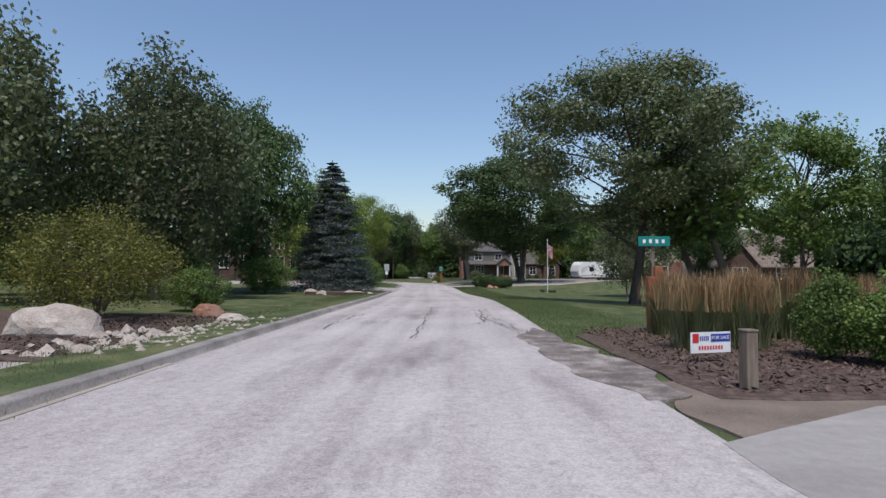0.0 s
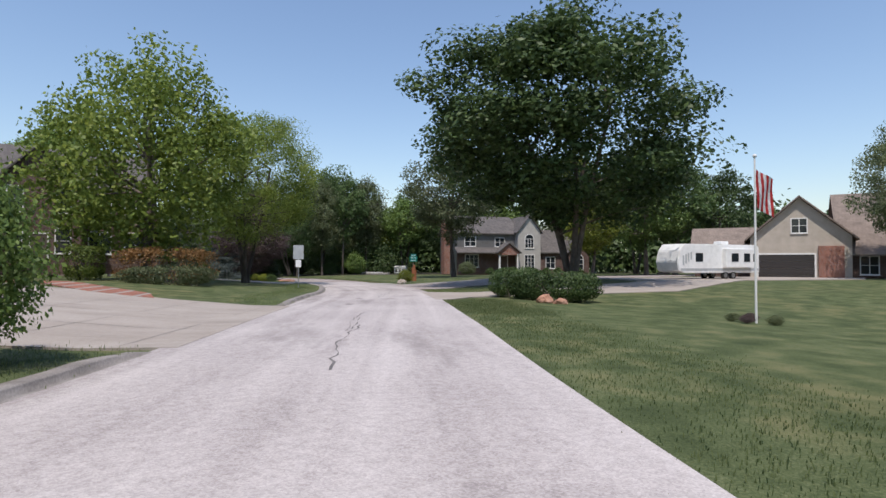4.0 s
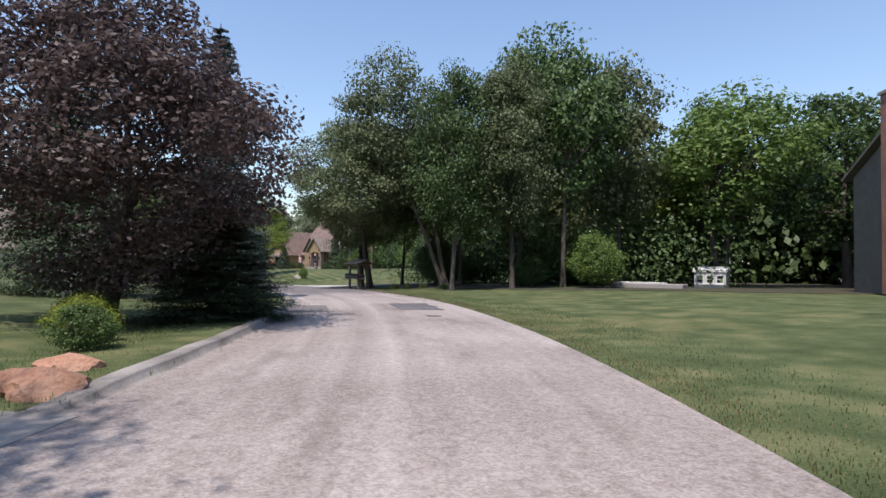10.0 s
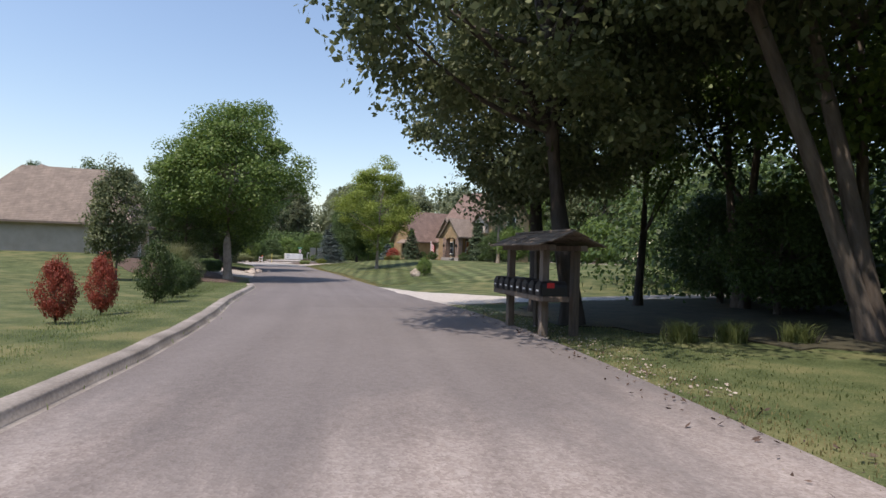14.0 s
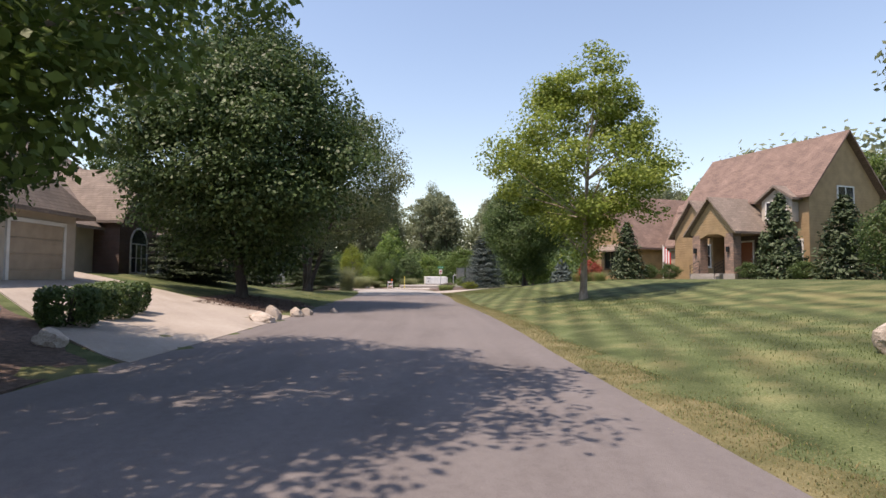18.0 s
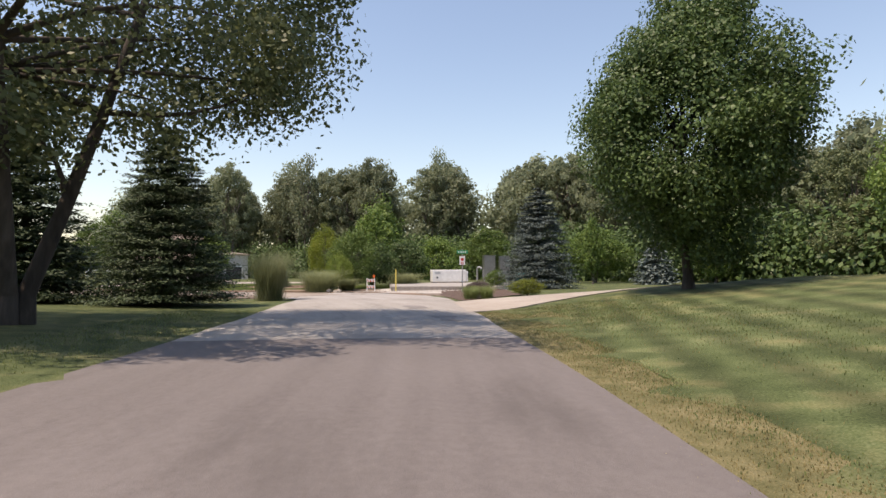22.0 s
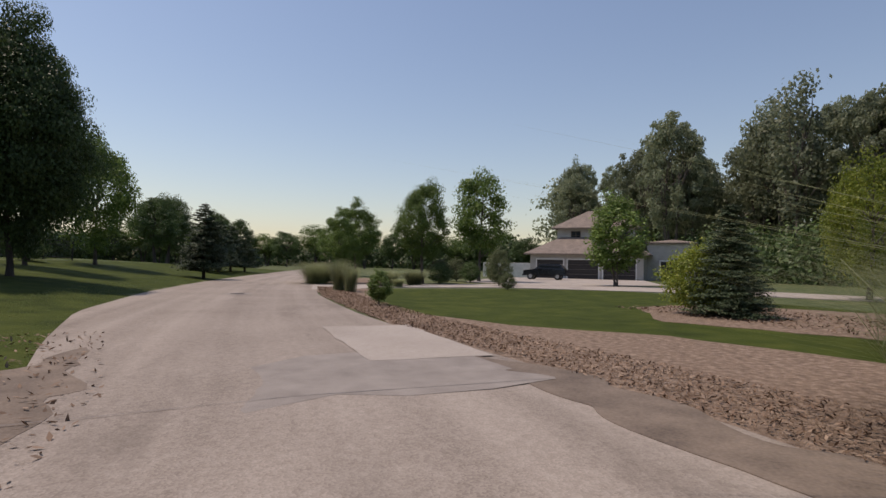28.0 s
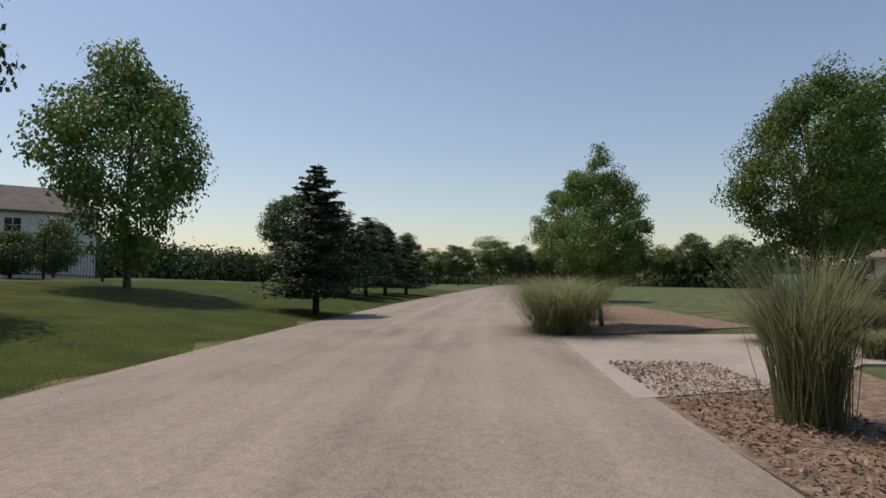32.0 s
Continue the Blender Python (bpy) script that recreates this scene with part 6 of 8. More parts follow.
def garage_door(parent, x, y, w, h, mat_, face="front", label="closed garage door"):
    turn = {"front": 0, "side": -90, "other": 90}[face]
    bm = bmesh.new()
    n = 4
    for k in range(n):
        box(bm, -w / 2, w / 2, -0.04, 0.02, h * k / n + 0.015, h * (k + 1) / n - 0.015)
    dr = part("garage_door", bm, mat_, parent, label)
    dr.matrix_basis = pose(x, y, 0, 0, 0, turn)
    fb = bmesh.new()
    box(fb, -w / 2 - 0.14, -w / 2, -0.07, 0.02, 0, h + 0.14), box(fb, w / 2, w / 2 + 0.14, -0.07, 0.02, 0, h + 0.14), box(fb, -w / 2, w / 2, -0.07, 0.02, h, h + 0.14)
    part("door_frame", fb, TRIM, dr)
    return dr


def entry_door(parent, x, y, z, w=1.0, h=2.1, mat_=None):
    d = part("door", boxed(-w / 2, w / 2, -0.05, 0.02, 0, h, 0.01), mat_ or TRIM_DARK, parent, "panelled front door")
    d.matrix_basis = pose(x, y, z)
    fb = bmesh.new()
    box(fb, -w / 2 - 0.12, -w / 2, -0.08, 0.02, 0, h + 0.12), box(fb, w / 2, w / 2 + 0.12, -0.08, 0.02, 0, h + 0.12), box(fb, -w / 2, w / 2, -0.08, 0.02, h, h + 0.12)
    part("door_frame", fb, TRIM, d)
    kb = bmesh.new()
    bmesh.ops.create_uvsphere(kb, u_segments=8, v_segments=6, radius=0.035, matrix=Matrix.Translation((w / 2 - 0.1, -0.09, 1.0)))
    part("door_knob", kb, STEEL, d)
    return d


def steps(parent, x, y, w, n, rise=0.17, tread=0.3, mat_=None):
    for k in range(n):
        part("step", boxed(x - w / 2, x + w / 2, y - tread * (n - k), y, -0.3, rise * (k + 1), 0.01), mat_ or CONCRETE, parent)


def chimney(parent, x, y, w, d, h, mat_):
    c = part("chimney", boxed(x - w / 2, x + w / 2, y - d / 2, y + d / 2, -0.5, h, 0.02), mat_, parent, "brick chimney")
    part("chimney_cap", boxed(x - w / 2 - 0.08, x + w / 2 + 0.08, y - d / 2 - 0.08, y + d / 2 + 0.08, h, h + 0.15), KERB, c)


def facing(dx, dy):
    return math.degrees(math.atan2(dy, dx))


# brown brick house left of the first bend
h1 = empty("house", -22.8, 92.0, 0.35, facing(0.86, 0.51), label="two-storey dark brown brick house with white windows", category="house")
gable_block(h1, -14, 0, 0, 10, 6.3, 3.6, BRICK, ROOF, "x")
gable_block(h1, -11, -5.5, -2.4, 4, 6.0, 3.0, BRICK, ROOF, "y")
for x in (-1.6, -4.2):
    window(h1, x, 0, 0.9, 1.5, 1.7, cols=2, rows=1)
    window(h1, x, 0, 4.0, 1.5, 1.9, cols=2, rows=1)
for x in (-6.7, -9.7):
    window(h1, x, -2.4, 0.9, 0.9, 1.8, cols=1), window(h1, x, -2.4, 4.0, 0.9, 1.8, cols=1)
window(h1, -12.6, 0, 0.9, 1.2, 1.7), window(h1, -12.6, 0, 4.0, 1.2, 1.7)
entry_door(h1, -8.2, -2.4, 0.2)
window(h1, 0, 3, 0.9, 1.4, 1.7, "other"), window(h1, 0, 7, 4.0, 1.4, 1.7, "other")

# brick and siding house behind the side street
h2 = empty("house", 5.8, 122.5, -0.75, facing(0.97, 0.22), label="two-storey brown brick house with arched windows and porch", category="house")
gable_block(h2, 0, 9.5, 0, 9, 5.6, 2.6, SIDING_GREY, ROOF, "x")
gable_block(h2, 9.0, 12.6, -1.2, 6, 5.9, 2.2, STUCCO_GREY, ROOF, "y", 0.3)
gable_block(h2, 12.2, 21, -0.6, 9, 2.9, 3.4, BRICK, ROOF, "x", 0.4, hip=3.2)
gable_block(h2, 16.6, 20.2, -2.0, 4, 2.7, 1.8, BRICK, ROOF, "y", 0.3)
part("brick_front", boxed(-0.02, 9.2, -0.14, 0.0, -0.6, 2.9), BRICK, h2, "brown brick ground floor facing")
bmr = bmesh.new()
q = [bmr.verts.new(v) for v in ((-0.4, -1.5, 2.75), (9.1, -1.5, 2.75), (9.1, 0.05, 3.55), (-0.4, 0.05, 3.55), (-0.4, -1.5, 2.6), (9.1, -1.5, 2.6), (9.1, 0.05, 3.4), (-0.4, 0.05, 3.4))]
for f in ((0, 1, 2, 3), (7, 6, 5, 4), (0, 4, 5, 1), (1, 5, 6, 2), (3, 2, 6, 7), (0, 3, 7, 4)):
    bmr.faces.new([q[i] for i in f])
part("porch_roof", bmr, ROOF, h2, "grey shingled lean-to roof")
gable_block(h2, 5.6, 8.8, -2.2, 0.2, 2.75, 1.25, BRICK_RED, ROOF, "y", 0.25, base=2.4)
for x in (5.8, 8.6):
    cb = bmesh.new()
    rod(cb, (x, -2.0, -0.3), (x, -2.0, 2.5), 0.15, 0.13, 12)
    box(cb, x - 0.2, x + 0.2, -2.2, -1.8, -0.3, 0.12), box(cb, x - 0.2, x + 0.2, -2.2, -1.8, 2.4, 2.55)
    part("porch_column", cb, TRIM, h2, "white round porch column")
entry_door(h2, 7.2, -0.14, 0.15)
steps(h2, 7.2, -2.2, 2.2, 2, 0.14, mat_=BRICK_RED)
part("porch_floor", boxed(5.4, 9.0, -2.2, -0.1, -0.4, 0.14), BRICK_RED, h2)
window(h2, 2.2, -0.14, 0.7, 1.9, 1.7, cols=3, rows=3), window(h2, 2.0, 0, 3.7, 1.6, 1.3, cols=2, rows=2), window(h2, 6.6, 0, 3.7, 1.4, 1.2, cols=2, rows=2)
window(h2, 10.8, -1.2, 3.5, 1.3, 1.3, cols=3, rows=2, arch=True), window(h2, 10.8, -1.2, 0.3, 1.5, 2.1, cols=3, rows=4)
window(h2, 18.4, -2.0, 0.3, 1.5, 1.5, cols=2, rows=2, arch=True), window(h2, 14.5, -0.6, 0.5, 1.4, 1.6)
chimney(h2, -0.45, 4.4, 0.9, 1.7, 9.0, BRICK_RED)
garage_door(h2, 21.0, 3, 2.8, 2.2, SIDING_WHITE, "other", "white garage door")

# long house beyond the camper
h8 = empty("house", 32.8, 95.6, -1.2, facing(0.85, -0.53), label="low brown house with a steep shingled roof and open garage", category="house")
gable_block(h8, 0, 8.2, 0, 10, 4.3, 3.7, STUCCO, ROOF_TAN, "y", 0.5)
gable_block(h8, -5.2, 0.2, 2.4, 9, 3.0, 2.4, BRICK, ROOF_TAN, "x", 0.5)
gable_block(h8, 7.8, 25, 1, 12, 3.0, 5.6, BRICK, ROOF_TAN, "x", 0.6)
gable_block(h8, 13.5, 18.5, -0.8, 5, 3.0, 3.4, BRICK, ROOF_TAN, "y", 0.4)
# Garage stands open: dark panels fill it, their colour painting its inner shade.
garage_door(h8, 3.0, 0, 4.6, 2.6, GARAGE_DARK, label="dark door panels for the shaded garage opening")
part("pillar", boxed(5.6, 7.6, -0.22, 0.0, -0.4, 3.4, 0.02), BRICK_RED, h8, "red brick garage pillar")
for x in (9.6, 11.6, 21.5):
    window(h8, x, 1, 0.8, 1.3, 1.6)
window(h8, 16.0, -0.8, 0.6, 2.0, 1.8, cols=3, rows=2)
window(h8, 4.1, 0, 4.7, 1.2, 1.3)
sheet("forecourt", [(16.5, 84.5), (26, 84.0), (37, 86.5), (41, 91.5), (33, 96.5), (22, 93), (15.5, 90)], 0.06, DRIVE, "tan gravel court under the camper", "driveway", edge_noise=0.2)

# tan house on the striped lawn
h4 = empty("house", -61.98, 184.44, -1.15, -20, label="large tan house with stone porch and red brown roof", category="house")
gable_block(h4, -6.0, 4.4, 1.1, 7.7, 5.6, 3.9, SIDING_TAN, ROOF_RED, "x", 0.42)
gable_block(h4, 1.5, 3.7, 0.5, 4.2, 5.2, 0.75, STUCCO, ROOF_TAN, "y", 0.3, base=3.7)
gable_block(h4, -5.7, -1.9, -0.3, 6, 3.4, 2.3, SIDING_TAN, ROOF_TAN, "y", 0.35)
gable_block(h4, -10.4, -5.6, 0.4, 8.0, 2.75, 3.5, SIDING_TAN, ROOF_RED, "x", 0.45)
gable_block(h4, -13.4, -7.6, -3.2, 7.0, 2.9, 3.9, SIDING_TAN, ROOF_RED, "y", 0.5)
gable_block(h4, -1.85, 1.95, -2.4, 1.4, 3.25, 2.1, SIDING_TAN, ROOF_TAN, "y", 0.35, base=3.0)
# arched beam under the porch gable
ab = bmesh.new()
span = [(-1.0 + 0.25 * k, 2.72 + 0.34 * math.sin(math.pi * k / 9)) for k in range(10)]
for (xa, za), (xb, zb) in zip(span, span[1:]):
    vs = [ab.verts.new(v) for v in ((xa, -2.41, za), (xb, -2.41, zb), (xb, -2.41, 3.3), (xa, -2.41, 3.3), (xa, -2.2, za), (xb, -2.2, zb), (xb, -2.2, 3.3), (xa, -2.2, 3.3))]
    for f in ((0, 1, 2, 3), (5, 4, 7, 6), (0, 4, 5, 1)):
        ab.faces.new([vs[i] for i in f])
part("arched_beam", ab, SIDING_TAN, h4, "tan arched porch beam")
for x in (-1.35, 1.45):
    part("porch_pillar", boxed(x - 0.36, x + 0.36, -2.4, -1.68, -0.6, 3.02, 0.03), STONE, h4, "mixed stone porch pillar")
    lb = boxed(-0.09, 0.09, -0.09, 0.09, 0, 0.36, 0.02)
    part("wall_lamp", lb, GLASS, h4, "small porch lantern").matrix_basis = pose(x, -2.5, 1.75)
part("porch_floor", boxed(-1.9, 2.0, -2.5, 1.1, -0.6, 0.34), CONCRETE, h4)
steps(h4, 0.05, -2.5, 2.0, 2, 0.16)
rb = bmesh.new()
for x in (-1.0, 1.1):
    rod(rb, (x, -3.3, 0.0), (x, -3.3, 0.9), 0.02), rod(rb, (x, -2.5, 0.3), (x, -2.5, 1.25), 0.02)
    for k in range(4):
        rod(rb, (x, -3.3, 0.25 + 0.21 * k), (x, -2.5, 0.6 + 0.21 * k), 0.014)
part("handrail", rb, BLACK, h4, "black metal step rail")
part("entry_wall", boxed(-1.0, 1.2, 0.9, 1.09, 0.34, 3.1), TRIM_DARK, h4, "recessed brown entry")
entry_door(h4, -0.1, 0.9, 0.35, 1.1, 2.2, CEDAR)
window(h4, 0.85, 0.9, 0.5, 0.35, 2.0, cols=1, rows=3, frame_mat=TRIM_DARK)
window(h4, -2.5, -0.3, 0.9, 0.7, 1.5, cols=1, rows=2), window(h4, 2.6, 0.5, 4.0, 1.4, 1.05, cols=2, rows=1), window(h4, 3.0, 1.1, 0.8, 1.8, 1.7, cols=3, rows=1)
window(h4, 4.4, 4.4, 4.6, 1.4, 1.4, "other"), window(h4, 4.4, 4.4, 0.9, 1.7, 1.5, "other")
garage_door(h4, -8.0, 0.4, 3.6, 2.2, GARAGE_TAN, label="tan panelled garage door")
window(h4, -9.6, -3.2, 0.8, 2.2, 1.35, cols=3, rows=1, frame_mat=TRIM_DARK)
ab = bmesh.new()
q = [ab.verts.new(v) for v in ((-11.2, -4.1, 2.25), (-8.0, -4.1, 2.25), (-8.0, -3.18, 2.8), (-11.2, -3.18, 2.8), (-11.2, -4.1, 2.13), (-8.0, -4.1, 2.13), (-8.0, -3.18, 2.68), (-11.2, -3.18, 2.68))]
for f in ((0, 1, 2, 3), (7, 6, 5, 4), (0, 4, 5, 1), (1, 5, 6, 2), (0, 3, 7, 4)):
    ab.faces.new([q[i] for i in f])
part("awning", ab, ROOF_TAN, h4)
chimney(h4, -5.2, 6.2, 1.6, 0.9, 9.9, STUCCO)

# house with arched garage doors on the left rise
h5 = empty("house", -73.5, 143.0, -1.5, 142, label="brown brick house with tan hipped roof and arched garage doors", category="house")
gable_block(h5, 0, 18, 0, 11, 3.2, 4.8, STUCCO, ROOF_TAN, "x", 0.6, hip=4.5)
gable_block(h5, -7, 1, -4, 7, 3.0, 4.0, STUCCO, ROOF_TAN, "y", 0.5, hip=3.0)
gable_block(h5, 9, 13, -1.4, 4, 3.6, 2.6, BRICK, ROOF_TAN, "y", 0.4)
for x in (-5.0, -1.2):
    garage_door(h5, x, -4, 2.8, 2.2, GARAGE_TAN, label="tan garage door under an arch")
for x in (3.5, 6.5, 15.5):
    window(h5, x, 0, 0.6, 1.5, 1.8, cols=2, rows=2)
window(h5, 11, -1.4, 0.5, 1.7, 1.6, cols=3, rows=2, arch=True)

# garage house at the far side of the bend
h6 = empty("house", -181.5, 185.5, -2.95, facing(0.33, 0.94), label="two-storey beige house with wide garage and brown hipped roof", category="house")
gable_block(h6, -2, 12, 0, 9, 3.3, 2.2, STUCCO_GREY, ROOF_TAN, "x", 0.7, hip=4.0)
gable_block(h6, 0.5, 10.5, 4, 12, 6.9, 2.2, STUCCO_GREY, ROOF_TAN, "x", 0.7, hip=4.0)
gable_block(h6, 12, 17.5, 4, 12, 4.6, 0.5, STUCCO_GREY, ROOF_TAN, "x", 0.3, hip=3.0)
for x, w in ((0.6, 3.4), (4.8, 3.8), (9.2, 3.8)):
    garage_door(h6, x, 0, w, 2.4, GARAGE_DARK, label="dark garage door")
window(h6, 3.0, 4, 5.2, 1.1, 1.0, frame_mat=TRIM_DARK), window(h6, 6, 4, 5.2, 1.1, 1.0, frame_mat=TRIM_DARK), window(h6, 9, 4, 5.2, 1.1, 1.0, frame_mat=TRIM_DARK)
garage_door(h6, 15, 4, 2.8, 2.4, GARAGE_DARK, label="dark garage door")
part("patio_wall", boxed(-9, -2.2, 1, 1.25, -0.3, 1.9, 0.02), SIDING_WHITE, h6, "low white garden wall")

# white house behind the black fence
h7 = empty("house", -163.6, 109.6, -0.9, facing(0.85, -0.53) + 180, label="two-storey pale house with grey hipped roof behind a fence", category="house")
gable_block(h7, -14, 8, 0, 10, 6.0, 2.8, SIDING_WHITE, ROOF, "x", 0.5, hip=4.5)
gable_block(h7, -12, -5, -3, 5, 6.4, 3.0, SIDING_WHITE, ROOF, "y", 0.5)
for x in (-2.5, 1, 4.5):
    window(h7, x, 0, 3.8, 1.3, 1.4), window(h7, x, 0, 0.7, 1.5, 1.6)
for x in (-10.2, -7):
    window(h7, x, -3, 3.8, 1.3, 1.4), window(h7, x, -3, 0.7, 1.5, 1.6)

# ---- stones ----
def boulder(x, y, w, d, h, material, label, seed, name="boulder", turn=0.0, group="", sink=0.12):
    bm = bmesh.new()
    bmesh.ops.create_icosphere(bm, subdivisions=3, radius=1)
    for v in bm.verts:
        n = v.co.normalized()
        k = 1 + 0.30 * noise.noise(n * 1.3 + Vector((seed * 3.1, 0, 0))) + 0.13 * noise.noise(n * 3.4 + Vector((0, seed, 0)))
        c = n * k
        for ax in ((0.3, 0.5, 0.81), (-0.7, 0.3, 0.64), (0.8, -0.5, 0.33)):
            p = Vector(ax).normalized()
            over = c.dot(p) - 0.78
            if over > 0:
                c -= p * over * 0.8
        v.co = Vector((c.x * w / 2, c.y * d / 2, c.z * h * 0.62 + h * 0.45))
    ob = part(name, bm, material)
    ob.matrix_basis = pose(x, y, gz(x, y) - sink * h, 0, 0, turn)
    return tagged(ob, label, "rock", group)


boulder(-8.2, 11.9, 2.0, 1.3, 0.75, ROCK, "large pale boulder under the golden bush", 1)
boulder(-7.2, 17.2, 0.9, 0.7, 0.45, ROCK_RED, "rusty stone in the mulch bed", 2)
boulder(-5.9, 15.6, 0.8, 0.6, 0.3, ROCK, "pale stone at the bed's edge", 3)
boulder(5.6, 66.7, 0.75, 0.5, 0.42, ROCK_RED, "rusty pointed stones before the hedge", 4)
boulder(6.2, 66.3, 0.6, 0.45, 0.28, ROCK_RED, "rusty pointed stone before the hedge", 5)
boulder(-1.4, 92.9, 0.85, 0.65, 0.45, ROCK, "pale grey boulder on the street corner", 6)
boulder(-13.0, 99.6, 1.2, 0.8, 0.35, ROCK_RED, "flat rusty boulder by the drive", 7)
boulder(-13.9, 100.6, 0.9, 0.7, 0.3, ROCK_RED, "flat brown boulder by the drive", 8)
boulder(-47.1, 154.2, 0.9, 0.5, 0.65, ROCK, "upright grey stone on the striped lawn", 9)
for k, (x, y, w, h) in enumerate(((-9.4, 39.6, 1.0, 0.45), (-8.4, 38.8, 0.8, 0.35), (-6.6, 39.6, 0.9, 0.4), (-6.2, 40.8, 1.3, 0.3), (-5.6, 41.4, 1.0, 0.25))):
    boulder(x, y, w, w * 0.7, h, ROCK, "white stone round a mulch mound", 20 + k, group="stones round the mound")
sheet("mulch_mound", [(-9.6, 39), (-7, 38.4), (-5.4, 40.2), (-5.8, 42), (-8.4, 42.6), (-10, 41)], 0.22, MULCH, "low dark mulch mound ringed by white stones", "mulch", edge_noise=0.2)
for k, (x, y, w, h) in enumerate(((-62.3, 150.7, 1.0, 0.4), (-62.9, 151.3, 0.75, 0.55), (-63.4, 151.0, 0.45, 0.28), (-63.9, 152.6, 0.6, 0.4), (-64.5, 153.3, 0.55, 0.35), (-65.2, 154.8, 0.4, 0.25))):
    boulder(x, y, w, w * 0.7, h, ROCK, "pale boulder in the mulch bed by the drive", 30 + k, group="boulders by the drive")
for k, (x, y, w, h) in enumerate(((-57.6, 144.9, 0.7, 0.35), (-60.2, 144.0, 0.6, 0.5), (-58.6, 142.6, 0.5, 0.5), (-61.4, 145.8, 0.5, 0.4))):
    boulder(x, y, w, w * 0.7, h, ROCK, "white stone under the shade tree", 40 + k, group="stones under the shade tree")
for k in range(7):
    boulder(-109.5 - 0.45 * k + 0.3 * (k % 2), 184.6 + 0.35 * (k % 3), 0.45 + 0.08 * (k % 3), 0.4, 0.28 + 0.06 * (k % 2), ROCK, "grey stone piled at the drain", 50 + k, name="stone", group="stones at the drain")


def pebbles(name, places, low, high, material, label, seed, category="stones"):
    """Loose stones as one object: squashed, turned octahedra."""
    rng = np.random.default_rng(seed)
    n = len(places)
    base = np.array([(1, 0, 0), (0, 1, 0), (-1, 0, 0), (0, -1, 0), (0, 0, 1), (0.6, 0.6, 0.5), (-0.6, -0.5, 0.6)], float)
    tri = [(0, 5, 4), (0, 1, 5), (1, 4, 5), (1, 2, 4), (2, 6, 4), (2, 3, 6), (3, 4, 6), (3, 0, 4)]
    vs, fs = [], []
    for i, (x, y) in enumerate(places):
        a = rng.uniform(0, math.tau)
        r = rng.uniform(low, high)
        sc = np.array([r, r * rng.uniform(0.55, 1), r * rng.uniform(0.45, 0.8)])
        b = (base + rng.normal(size=base.shape) * 0.12) * sc
        c, s = math.cos(a), math.sin(a)
        b = np.c_[b[:, 0] * c - b[:, 1] * s, b[:, 0] * s + b[:, 1] * c, b[:, 2]]
        vs.append(b + np.array([x, y, 0]))
        fs += [tuple(j + 7 * i for j in t) for t in tri]
    v = np.concatenate(vs)
    pz = land(np.asarray(places))
    v[:, 2] += np.repeat(pz, 7) + 0.03
    return tagged(mesh_part(name, v.tolist(), fs, material), label, category, kind="stuff")


def scatter(seed, n, s0, s1, d0, d1):
    r = random.Random(seed)
    out = []
    for _ in range(n):
        s = r.uniform(s0, s1)
        a, b = (d0(s) if callable(d0) else d0), (d1(s) if callable(d1) else d1)
        out.append(spot(s, r.uniform(a, b)))
    return out


pebbles("white_stones", scatter(1, 420, 9.6, 16.2, -6.4, -4.6), 0.05, 0.17, ROCK, "spread of pale cobbles along the road edge", 1)
pebbles("loose_stone_chips", scatter(6, 900, 4.6, 20, 1.1, 2.3), 0.01, 0.035, ROCK, "loose stone chips on the crumbled road edge", 6)
pebbles("white_stones", scatter(2, 60, 9, 13, -7.5, -5), 0.1, 0.24, ROCK, "pale stones lying in mulch", 2)
pebbles("white_gravel", scatter(3, 900, 228.5, 234, 7, 12), 0.03, 0.07, GRAVEL, "white gravel round the concrete pad", 3)
pebbles("white_gravel", scatter(4, 260, 268.5, 271, 8.2, 10.2), 0.04, 0.09, GRAVEL, "heap of white gravel in wood chips", 4)
pebbles("roadside_gravel", scatter(5, 500, 131, 146, lambda s: RIGHT_EDGE(s) - 0.1, lambda s: RIGHT_EDGE(s) + 1.0), 0.012, 0.03, ROCK, "loose gravel under the letter boxes", 5)


def chips(name, places, size, material, label, seed):
    rng = np.random.default_rng(seed)
    p = np.asarray(places)
    loc = np.c_[p, land(p) + 0.045 + rng.random(len(p)) * 0.04]
    nor = rng.normal(size=(len(p), 3)) * 0.45 + np.array([0, 0, 1])
    nor /= np.linalg.norm(nor, axis=1)[:, None]
    me = leaf_mesh(name, loc, nor, size * rng.uniform(0.4, 1.4, len(p)), 0.35, rng, material)
    return tagged(new(name, me), label, "mulch", kind="stuff")


CHIP_LEAF = leaf_surface("loose wood chips", (0.07, 0.045, 0.03), (0.22, 0.145, 0.10), (0.46, 0.35, 0.26), 0.0, 0.9)
BARK_LEAF = leaf_surface("loose bark chips", (0.025, 0.017, 0.013), (0.085, 0.055, 0.043), (0.2, 0.14, 0.115), 0.0, 0.9)
chips("wood_chips", scatter(11, 26000, 231, 268, lambda s: RIGHT_EDGE(s) + 0.1, lambda s: RIGHT_EDGE(s) + 1.8), 0.036, CHIP_LEAF, "loose wood chips along the road", 11)
chips("wood_chips", scatter(12, 2500, 241, 251, 12, 17), 0.06, CHIP_LEAF, "loose wood chips round young trees", 12)
chips("bark_chips", scatter(13, 6000, 6.5, 14, 3.2, 9), 0.05, BARK_LEAF, "loose bark chips under feather grass", 13)
chips("bark_chips", scatter(14, 5000, 9, 16.5, -9, -5.2), 0.05, BARK_LEAF, "loose bark chips under the golden bush", 14)
